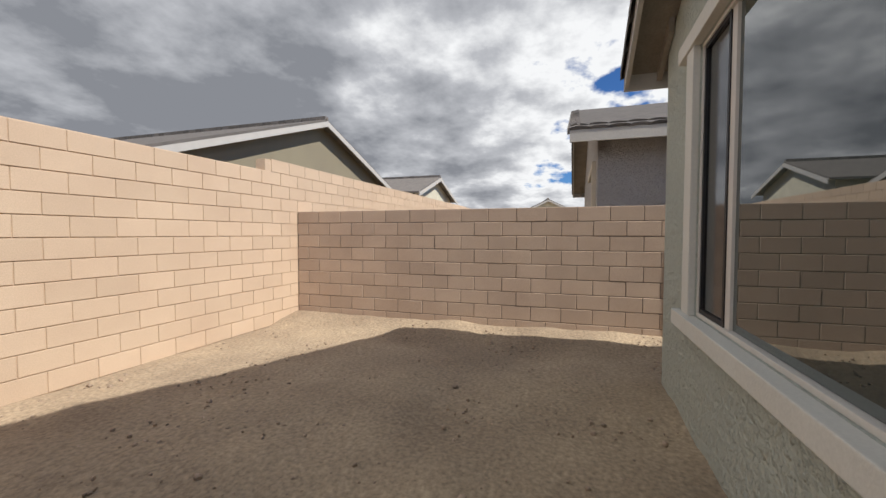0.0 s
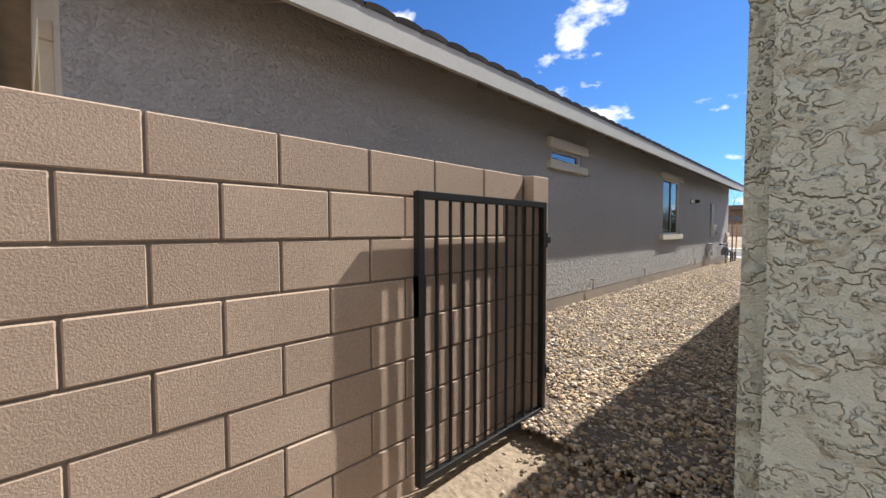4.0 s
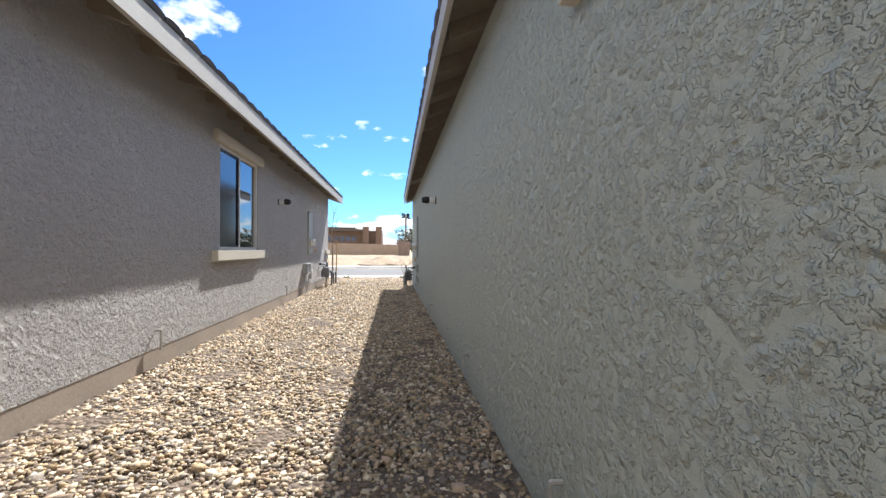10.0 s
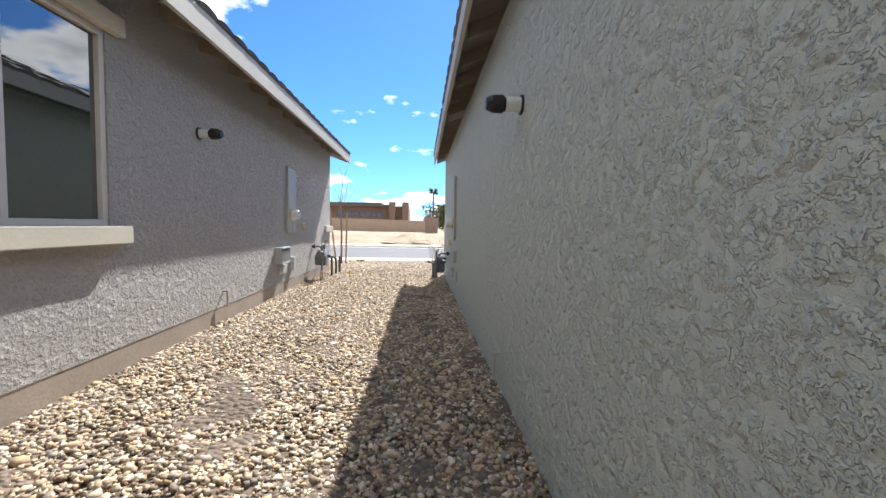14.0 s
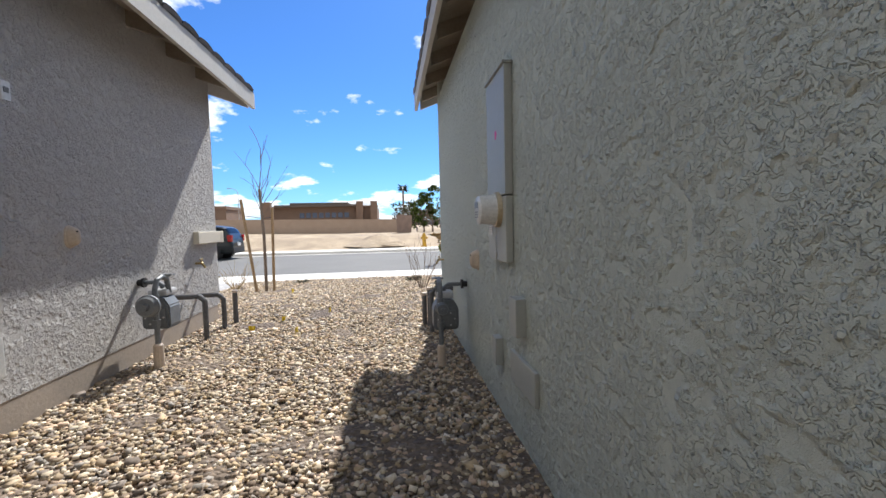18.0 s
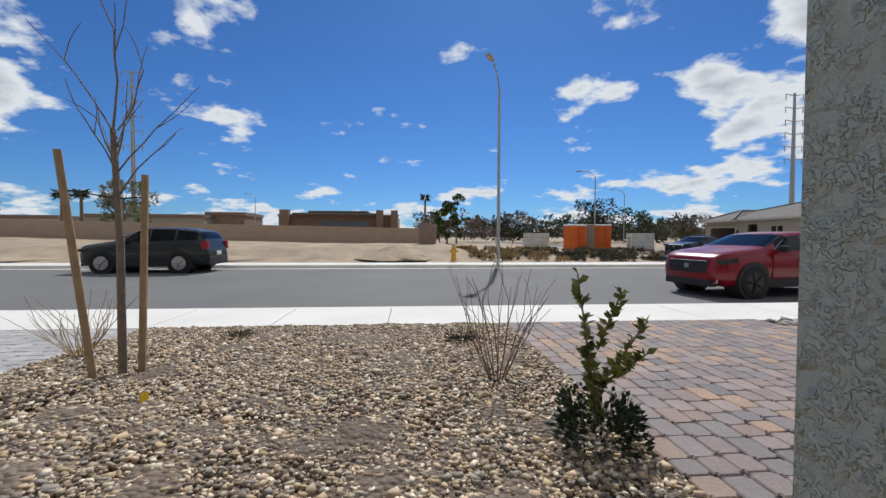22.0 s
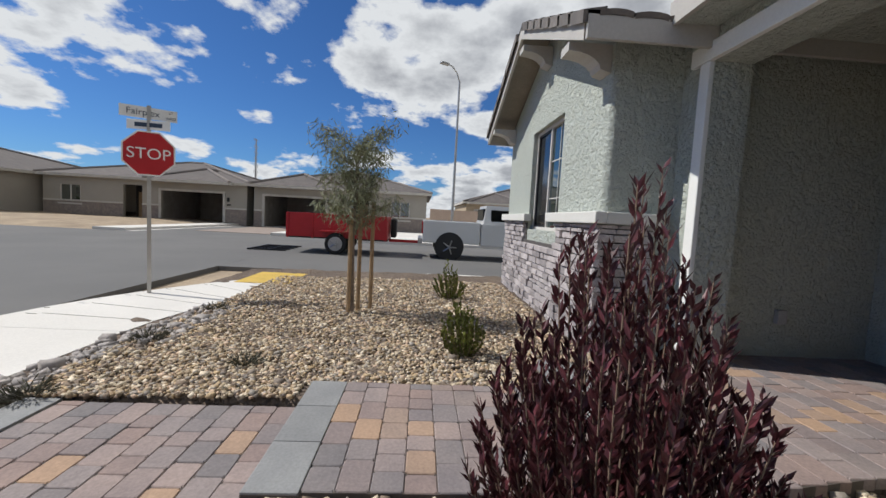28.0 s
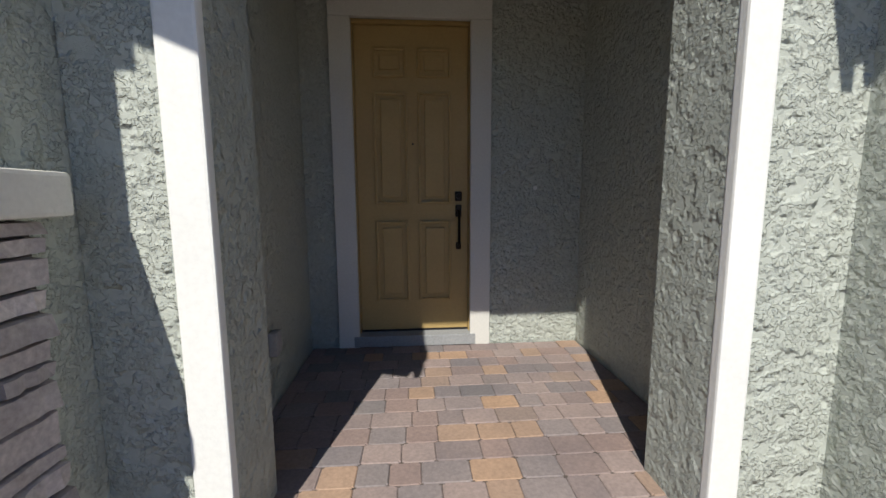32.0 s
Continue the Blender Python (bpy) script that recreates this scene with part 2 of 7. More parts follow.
TILE = surf("roof_tile", (0.17, 0.15, 0.135), (0.12, 0.11, 0.10), 4, 50, 0.85, 0.4, 70, 0.004, rand=0.25, island=0.25)
BLOCK = surf("tan_block", (0.47, 0.36, 0.275), (0.42, 0.315, 0.24), 2.0, 110, 0.95, 0.55, 160, 0.004, rand=0.07, island=0.07, dirt=0.16)
BLOCK_R = surf("buff_block", (0.56, 0.43, 0.31), (0.52, 0.39, 0.28), 2.0, 110, 0.95, 0.45, 160, 0.004, rand=0.05, island=0.05, dirt=0.1)
# darkened so its colour carries the shadow of the recessed joints
MORTAR = surf("mortar", (0.22, 0.175, 0.14), (0.17, 0.135, 0.11), 6, 90, 0.95, 0.5, 90, 0.004)
DIRT = surf("desert_dirt", (0.42, 0.33, 0.225), (0.26, 0.20, 0.14), 0.9, 30, 0.97, 0.9, 22, 0.02, dirt=0.32)
# bed darker than the stones: shade of the gaps put into its colour
GRAVEL = surf("gravel_bed", (0.20, 0.155, 0.115), (0.13, 0.10, 0.08), 1.2, 40, 0.95, 1.0, 26, 0.03, kind="pebble", dirt=0.3)
STONE = surf("gravel_stone", (0.41, 0.32, 0.222), (0.265, 0.205, 0.145), 9.0, 70, 0.9, 0.3, 90, 0.003, island=0.27, dirt=0.12)
island_colours(STONE, ((0.58, 0.46, 0.31), (0.40, 0.30, 0.19), (0.64, 0.53, 0.38), (0.26, 0.195, 0.14), (0.52, 0.385, 0.23), (0.33, 0.29, 0.245), (0.55, 0.40, 0.28), (0.67, 0.57, 0.43), (0.19, 0.155, 0.125)))
CONCRETE = surf("concrete", (0.70, 0.67, 0.62), (0.62, 0.595, 0.55), 0.8, 60, 0.9, 0.3, 90, 0.003, dirt=0.07)
ASPHALT = surf("asphalt", (0.155, 0.15, 0.143), (0.125, 0.122, 0.118), 0.35, 120, 0.9, 0.4, 160, 0.003, dirt=0.12)
METAL_B = surf("black_iron", (0.018, 0.018, 0.02), (0.026, 0.024, 0.024), 8, 60, 0.45, 0.1, 80, 0.002, metal=0.3)
FOOT = surf("stem_wall", (0.37, 0.31, 0.25), (0.30, 0.255, 0.21), 2, 50, 0.95, 0.4, 60, 0.004)
WIN_FRAME = surf("window_frame", (0.64, 0.61, 0.56), (0.60, 0.57, 0.53), 4, 40, 0.5, dirt=0.03)
GLASS = glass("window_glass")
DARKGLASS = glass("screen_glass", (0.008, 0.008, 0.01), 0.12, 0.35)

# ---- building helpers ----
def mesh_of(name, bm, mat, smooth=False):
    me = bpy.data.meshes.new(name)
    bm.to_mesh(me)
    bm.free()
    for m in mat if isinstance(mat, (list, tuple)) else (mat,):
        me.materials.append(m)
    if smooth:
        me.polygons.foreach_set("use_smooth", [True] * len(me.polygons))
    return me


def part(name, bm, mat, parent=None, label="", smooth=False):
    """One mesh object, under a thing or a part."""
    ob = new(name, mesh_of(name, bm, mat, smooth))
    if parent is not None:
        ob.parent = parent
        ob.matrix_parent_inverse = parent.matrix_world.inverted() if parent.parent is None else Matrix()
    return tagged(ob, label)


def piece(name, me, m, parent):
    ob = new(name, me)
    ob.parent = parent
    ob.matrix_basis = m
    return ob


def thing(name, label, category, group="", at=(0, 0, 0), turn=0.0, kind=""):
    """An Empty at the base of a thing; its parts are built in its own space."""
    ob = new(name)
    ob.empty_display_size = 0.1
    ob.matrix_world = pose(*at, 0, 0, turn)
    return tagged(ob, label, category, group, kind)


def lpart(name, bm, mat, parent, label="", smooth=False):
    """A part modelled in the space of its parent."""
    ob = new(name, mesh_of(name, bm, mat, smooth))
    ob.parent = parent
    return tagged(ob, label)


def box(bm, x0, y0, z0, x1, y1, z1, bevel=0.0):
    r = bmesh.ops.create_cube(bm, size=1)
    v = r["verts"]
    bmesh.ops.scale(bm, verts=v, vec=(x1 - x0, y1 - y0, z1 - z0))
    bmesh.ops.translate(bm, verts=v, vec=((x0 + x1) / 2, (y0 + y1) / 2, (z0 + z1) / 2))
    if bevel:
        es = list({e for q in v for e in q.link_edges})
        bmesh.ops.bevel(bm, geom=es, offset=bevel, segments=2, affect="EDGES", profile=0.6)
    return bm


def boxes(*rows, bevel=0.0):
    bm = bmesh.new()
    for r in rows:
        box(bm, *r, bevel=bevel)
    return bm


def rod(bm, a, b, r0, r1=None, n=8, cap=True):
    """A tapered rod from a to b."""
    a, b = Vector(a), Vector(b)
    r1 = r0 if r1 is None else r1
    q = (b - a).to_track_quat("Z", "Y")
    ra = [bm.verts.new(a + q @ Vector((r0 * math.cos(2 * math.pi * k / n), r0 * math.sin(2 * math.pi * k / n), 0))) for k in range(n)]
    rb = [bm.verts.new(b + q @ Vector((r1 * math.cos(2 * math.pi * k / n), r1 * math.sin(2 * math.pi * k / n), 0))) for k in range(n)]
    for k in range(n):
        bm.faces.new((ra[k], ra[(k + 1) % n], rb[(k + 1) % n], rb[k]))
    if cap:
        bm.faces.new(ra[::-1]), bm.faces.new(rb)
    return bm


def tube(bm, pts, r, n=8):
    for a, b in zip(pts, pts[1:]):
        rod(bm, a, b, r, r, n)
    for p in pts[1:-1]:
        m = Matrix.Translation(p)
        bmesh.ops.create_icosphere(bm, subdivisions=1, radius=r * 1.05, matrix=m)
    return bm


def prism(bm, poly, axis, d0, d1):
    """A polygon swept along an axis. axis x: poly is (y, z); y: (x, z); z: (x, y)."""
    def at(p, d):
        return {"x": (d, p[0], p[1]), "y": (p[0], d, p[1]), "z": (p[0], p[1], d)}[axis]
    a, b = [bm.verts.new(at(p, d0)) for p in poly], [bm.verts.new(at(p, d1)) for p in poly]
    fs = [bm.faces.new(a), bm.faces.new(b)]
    for k in range(len(poly)):
        fs.append(bm.faces.new((a[k], b[k], b[(k + 1) % len(poly)], a[(k + 1) % len(poly)])))
    bmesh.ops.recalc_face_normals(bm, faces=fs)
    return bm


def wall_rows(u0, u1, z0, z1, holes):
    """The rectangles of a wall (u, z) around its openings (u0, u1, z0, z1)."""
    us = sorted({u0, u1, *(h[k] for h in holes for k in (0, 1))})
    rows = []
    for a, b in zip(us, us[1:]):
        cuts = sorted((h[2], h[3]) for h in holes if h[0] <= a + 1e-6 and h[1] >= b - 1e-6)
        z = z0
        for lo, hi in cuts:
            if lo > z:
                rows.append((a, b, z, lo))
            z = hi
        if z < z1:
            rows.append((a, b, z, z1))
    return rows


def wall_x(x0, x1, y0, y1, z0, z1, holes=()):
    bm = bmesh.new()
    for a, b, lo, hi in wall_rows(y0, y1, z0, z1, holes):
        box(bm, x0, a, lo, x1, b, hi)
    bmesh.ops.remove_doubles(bm, verts=bm.verts, dist=1e-4)
    return bm


def wall_y(y0, y1, x0, x1, z0, z1, holes=()):
    bm = bmesh.new()
    for a, b, lo, hi in wall_rows(x0, x1, z0, z1, holes):
        box(bm, a, y0, lo, b, y1, hi)
    bmesh.ops.remove_doubles(bm, verts=bm.verts, dist=1e-4)
    return bm


def sheet(poly, z):
    bm = bmesh.new()
    bm.faces.new([bm.verts.new((*p[:2], p[2] if len(p) > 2 else z)) for p in poly])
    return bm

# ---- ground, road, pavements ----
NX = -2.87          # face of the neighbouring house
YB, YF = 1.68, 20.34   # back and garage front of the walked house
KERB_Y, ROAD_Y = 26.55, 36.2


def structure(name, bm, mat, label, smooth=False):
    return tagged(part(name, bm, mat, None, label, smooth), kind="structure", category=name.split("_")[0])


def ground_z(x, y):
    """Height of the desert floor: a cut bank across the street, flat below the built lots."""
    if y <= 37.7 or y > 400 or 14.9 < x < 25.8:
        return -0.30
    bank = max(0.0, min(1.0, (y - 40.3) / 1.5)) * (0.55 if x < 2 else 0.06)
    bank += min(0.45, max(0.0, -x - 4) * 0.015) * max(0.0, min(1.0, (y - 41) / 8))
    return -0.12 + bank + 0.015 * min(y - 37.7, 14) + 0.08 * noise.noise((x * 0.12, y * 0.12, 0)) + 0.04 * noise.noise((x * 0.5, y * 0.5, 3))


def rolling_ground():
    """The desert floor: one sheet to the horizon, with hollows for the street."""
    bm = bmesh.new()
    xs = [-2500, -700, -260, -120, -60, -40] + [-30 + 1.5 * k for k in range(60)] + [62, 75, 100, 140, 300, 800, 2500]
    ys = [-2500, -600, -200, -80, -40, -25] + [-18 + 1.5 * k for k in range(52)] + [62, 70, 85, 110, 160, 400, 900, 2500]
    grid = []
    for y in ys:
        row = []
        for x in xs:
            z = ground_z(x, y)
            row.append(bm.verts.new((x, y, z)))
        grid.append(row)
    for a, b in zip(grid, grid[1:]):
        for k in range(len(xs) - 1):
            bm.faces.new((a[k], a[k + 1], b[k + 1], b[k]))
    return bm


structure("ground", rolling_ground(), DIRT, "pale dry desert dirt lot with low mounds", True)


def bumpy(x0, x1, y0, y1, z_of, step, amp, freq):
    bm = bmesh.new()
    nx, ny = int((x1 - x0) / step) + 1, int((y1 - y0) / step) + 1
    vs = [[bm.verts.new((x, y, z_of(x, y) + amp * noise.fractal((x * freq, y * freq, 1.7), 0.8, 2.0, 4)))
           for x in (x0 + (x1 - x0) * k / nx for k in range(nx + 1))] for y in (y0 + (y1 - y0) * j / ny for j in range(ny + 1))]
    for a, b in zip(vs, vs[1:]):
        for k in range(nx):
            bm.faces.new((a[k], a[k + 1], b[k + 1], b[k]))
    return bm


structure("yard_ground", bumpy(-1.6, 15.0, -3.75, 3.7, lambda x, y: -0.13 * max(0.0, min(1.0, (x + 1.35) / 0.7)) * max(0.0, min(1.0, (3.2 - y) / 1.5)) - 0.04, 0.09, 0.03, 1.6), DIRT,
          "bare yard of loose pinkish brown dirt and small stones", True)


def gravel_z(x, y):
    """Height of the gravel: it rises towards the neighbouring wall and falls to the sidewalk."""
    side = 0.10 * max(0.0, min(1.0, -x / 2.8)) if y < 21 else 0.10 * max(0.0, min(1.0, -x / 2.8)) * max(0, 1 - (y - 21) / 2)
    return side - 0.05 * max(0.0, (y - 22.5) / 2.4)


structure("gravel_side_yard", bumpy(NX - 0.12, 0.45, 3.25, 24.92, gravel_z, 0.09, 0.025, 3.0), GRAVEL, "tan crushed gravel between the two houses", True)
structure("gravel_front_yard", bumpy(3.9, 14.2, 19.4, 25.6, lambda x, y: -0.25 if 5.95 < x < 7.95 and 22.7 < y < 24.55 else gravel_z(5, y) - 0.02, 0.09, 0.025, 3.0), GRAVEL, "tan crushed gravel of the front yard", True)


def road():
    bm = bmesh.new()
    box(bm, -140, KERB_Y + 0.25, -0.5, 120, ROAD_Y - 0.25, -0.19)
    box(bm, 15.1, -60, -0.5, 25.5, KERB_Y + 0.4, -0.192)
    box(bm, 15.2, ROAD_Y - 0.4, -0.5, 25.5, 130, -0.192)
    return bm


structure("road", road(), ASPHALT, "grey asphalt street with a side street")


def pavement():
    """Sidewalk slabs with open joints, and the kerb corner."""
    bm = bmesh.new()
    x = -140.0
    while x < 9.4:
        w = 1.52 if x > -40 else 10.0
        box(bm, x + 0.006, 24.92, -0.4, min(x + w, 9.4) - 0.006, 26.22, -0.06, bevel=0.0)
        x += w
    return bm


structure("pavement", pavement(), CONCRETE, "pale concrete sidewalk in square slabs")


def corner_ring(r0, r1, z0, z1, cx, cy, n=14):
    bm = bmesh.new()
    for k in range(n):
        a, b = math.pi / 2 * (1 - k / n), math.pi / 2 * (1 - (k + 1) / n) + 0.004
        poly = [(cx + r * math.cos(t), cy + r * math.sin(t)) for r, t in ((r0, a), (r1, a), (r1, b), (r0, b))]
        prism(bm, poly, "z", z0, z1)
    return bm


CX, CY = 9.4, 21.2  # centre of the corner's curve
structure("pavement_corner", corner_ring(3.72, 5.02, -0.4, -0.06, CX, CY), CONCRETE, "curved concrete sidewalk at the street corner")
bm = boxes((13.12, -60, -0.4, 14.42, CY, -0.06))
structure("pavement_side", bm, CONCRETE, "concrete sidewalk of the side street")
bm = boxes((-140, 26.222, -0.5, 9.4, 26.42, -0.075))
prism(bm, [(26.42, -0.5), (26.42, -0.075), (26.58, -0.165), (26.95, -0.18), (26.95, -0.5)], "x", -140, 9.4)
structure("kerb", bm, CONCRETE, "rolled concrete kerb and gutter")
bm = corner_ring(5.022, 5.22, -0.5, -0.075, CX, CY)
for r0, r1, z in ((5.22, 5.38, -0.13), (5.38, 5.75, -0.183)):
    tmp = corner_ring(r0, r1, -0.5, z, CX, CY)
    me = mesh_of("tmp", tmp, CONCRETE)
    bm.from_mesh(me)
    bpy.data.meshes.remove(me)
box(bm, 14.42, -60, -0.5, 14.62, CY, -0.075), box(bm, 14.62, -60, -0.5, 15.1, CY, -0.17)
structure("kerb_corner", bm, CONCRETE, "curved concrete kerb at the corner")
bm = boxes(*(r for x0, x1 in ((-140, 15.2), (25.5, 120)) for r in ((x0, 35.85, -0.5, x1, 36.2, -0.183), (x0, 36.2, -0.5, x1, 36.42, -0.06), (x0, 36.42, -0.5, x1, 37.7, -0.055))))
structure("kerb_far", bm, CONCRETE, "concrete kerb and sidewalk on the far side of the street")
bm = boxes((25.5, -60, -0.5, 25.9, 26.0, -0.06), (25.9, -60, -0.5, 27.2, 26.0, -0.055), (27.2, -60, -0.5, 60, 30, -0.03))
structure("kerb_side_far", bm, CONCRETE, "concrete kerb and pads across the side street")

# ---- the walked house: walls, soffits, roof ----
def wall_face(y):
    """The side wall's outer face: the house stands a third of a degree askew to the block wall."""
    return 0.038 - 0.0049 * (y - YB)


WALL_TOP = 2.86
bm = wall_x(0, 0.2, YB, YF, -0.3, WALL_TOP, [(6.44, 7.72, 2.25, 2.54)])
for v in bm.verts:
    if v.co.x < 0.1:
        v.co.x = wall_face(v.co.y)
corners = [e for e in bm.edges if all(v.co.x < 0.1 and min(abs(v.co.y - YB), abs(v.co.y - YF)) < 1e-4 for v in e.verts)]
bmesh.ops.bevel(bm, geom=corners, offset=0.03, segments=4, affect="EDGES")
house_side = structure("wall_side", bm, STUCCO, "grey-green lace stucco side wall")
house_back = structure("wall_back", wall_y(YB, YB + 0.2, 0.2, 16, -0.3, WALL_TOP, [(1.13, 3.64, 0.70, 2.64)]), STUCCO, "grey-green stucco back wall")
GX0, GX1, GZ = 0.62, 5.17, 2.31  # garage opening
structure("wall_garage", wall_y(YF - 0.2, YF, 0.2, 6.63, -0.3, 3.3, [(GX0, GX1, -0.3, GZ)]), STUCCO, "stucco garage front around the open doorway")
structure("wall_garage_side", wall_x(6.43, 6.63, 13.0, YF - 0.2, -0.3, 3.3), STUCCO, "stucco return wall between garage and porch")
garage_inner = structure("wall_garage_inner", wall_x(5.72, 5.84, 13.0, YF - 0.2, -0.1, 3.0), surf("drywall", (0.56, 0.49, 0.36), (0.52, 0.45, 0.335), 1.3, 30, 0.95, dirt=0.05),
          "unpainted drywall with taped joints inside the garage")
structure("wall_garage_end", wall_y(13.0, 13.15, 0.2, 5.72, -0.1, 3.0), MATS["drywall"], "unpainted drywall back of the garage")
structure("garage_ceiling", boxes((0.2, 13.15, 2.9, 5.72, YF - 0.2, 3.0)), MATS["drywall"], "drywall garage ceiling")
structure("garage_floor", boxes((0.2, 13.15, -0.3, 5.72, 20.17, 0.02)), CONCRETE, "clean pale concrete garage slab")
# porch
structure("wall_porch_right", wall_y(19.32, 19.66, 6.63, 7.11, -0.3, 3.1), STUCCO, "stucco porch pier")
structure("wall_porch_left", wall_y(19.32, 19.66, 8.73, 9.13, -0.3, 3.1), STUCCO, "stucco porch pier")
structure("wall_porch_head", boxes((7.11, 19.32, 2.66, 8.73, 19.66, 3.1)), STUCCO, "stucco header over the porch")
structure("wall_porch_side_right", wall_x(6.67, 6.75, 17.66, 19.32, -0.3, 3.0), STUCCO, "stucco inner porch wall")
structure("wall_porch_side_left", wall_x(8.98, 9.1, 17.66, 19.32, -0.3, 3.0), STUCCO, "stucco inner porch wall")
DOOR = (7.68, 8.58)
structure("wall_porch_back", wall_y(17.46, 17.66, 6.67, 9.1, -0.3, 3.0, [(DOOR[0] - 0.03, DOOR[1] + 0.03, -0.3, 2.65)]), STUCCO, "stucco wall around the front door")
structure("porch_ceiling", boxes((6.75, 17.66, 2.90, 8.98, 19.32, 3.0)), STUCCO, "flat stucco porch ceiling")
# stone wing
WX0, WX1, WY = 9.133, 13.3, 20.34
WIN_W = (10.40, 11.78, 1.12, 2.62)
structure("wall_wing_front", wall_y(WY - 0.2, WY, WX0 + 0.2, WX1, -0.3, 2.98, [WIN_W]), STUCCO, "stucco front wall of the wing")
CORNER = [(WX0 + 0.07 - 0.07 * math.cos(a), WY - 0.07 + 0.07 * math.sin(a)) for a in (k * math.pi / 12 for k in range(7))]
structure("wall_wing_side", prism(bmesh.new(), [(WX0 + 0.2, 17.0), (WX0, 17.0), *CORNER, (WX0 + 0.2, WY)], "z", -0.3, 2.98), STUCCO, "stucco side wall of the wing")
structure("wall_wing_far", wall_x(WX1 - 0.2, WX1, 8.0, WY - 0.2, -0.3, 2.98), STUCCO, "stucco far wall of the wing")

# ---- roofs ----
ROOF_S = 0.44


def eave_tiles(t, a, b, out, slope_up, n_rows=2, name="eave_tile_row", pitch=0.3, length=0.42):
    """Rows of low-barrel concrete tiles along an eave from a to b; slope_up: the way up the roof."""
    a, b, up = Vector(a), Vector(b), Vector(slope_up).normalized()
    along = (b - a).normalized()
    nrm = along.cross(up).normalized()
    if nrm.z < 0:
        nrm = -nrm
    for r in range(n_rows):
        bm = bmesh.new()
        cnt = int((b - a).length / pitch)
        for k in range(cnt):
            o = a + along * (k + 0.02) * pitch + up * (r * length * 0.86 - 0.075) + nrm * (0.012 * r + random.uniform(0, 0.006))
            prof = [(0.0, 0.0), (0.03, 0.009), (0.09, 0.017), (0.17, 0.017), (0.24, 0.009), (0.285, 0.0)]
            lo = [bm.verts.new(o + along * u + nrm * (h + 0.034)) for u, h in prof]
            hi = [bm.verts.new(o + along * u + nrm * h + up * length) for u, h in prof]
            bs = [bm.verts.new(o + along * u + nrm * (h - 0.012)) for u, h in prof]
            for i in range(5):
                bm.faces.new((lo[i], lo[i + 1], hi[i + 1], hi[i]))
                bm.faces.new((bs[i], bs[i + 1], lo[i + 1], lo[i]))
        lpart(name, bm, TILE, t)


def slab(t, name, quad, mat, thick, label=""):
    """A roof plane: four corners, swept down."""
    bm = bmesh.new()
    top = [bm.verts.new(p) for p in quad]
    low = [bm.verts.new((p[0], p[1], p[2] - thick)) for p in quad]
    bm.faces.new(top), bm.faces.new(low[::-1])
    n = len(quad)
    for k in range(n):
        bm.faces.new((top[k], low[k], low[(k + 1) % n], top[(k + 1) % n]))
    bmesh.ops.recalc_face_normals(bm, faces=bm.faces)
    return lpart(name, bm, mat, t, label)


def board(t, name, a, b, h, w, mat, drop=0.0):
    """A board on edge from a to b, its top at the given points."""
    a, b = Vector(a), Vector(b)
    side = (b - a).cross(Vector((0, 0, 1))).normalized() * w
    bm = bmesh.new()
    ring = lambda p: [bm.verts.new(p + o) for o in (Vector((0, 0, -drop)), side + Vector((0, 0, -drop)), side + Vector((0, 0, -h - drop)), Vector((0, 0, -h - drop)))]
    r0, r1 = ring(a), ring(b)
    bm.faces.new(r0), bm.faces.new(r1)
    for k in range(4):
        bm.faces.new((r0[k], r0[(k + 1) % 4], r1[(k + 1) % 4], r1[k]))
    bmesh.ops.recalc_face_normals(bm, faces=bm.faces)
    return lpart(name, bm, mat, t)


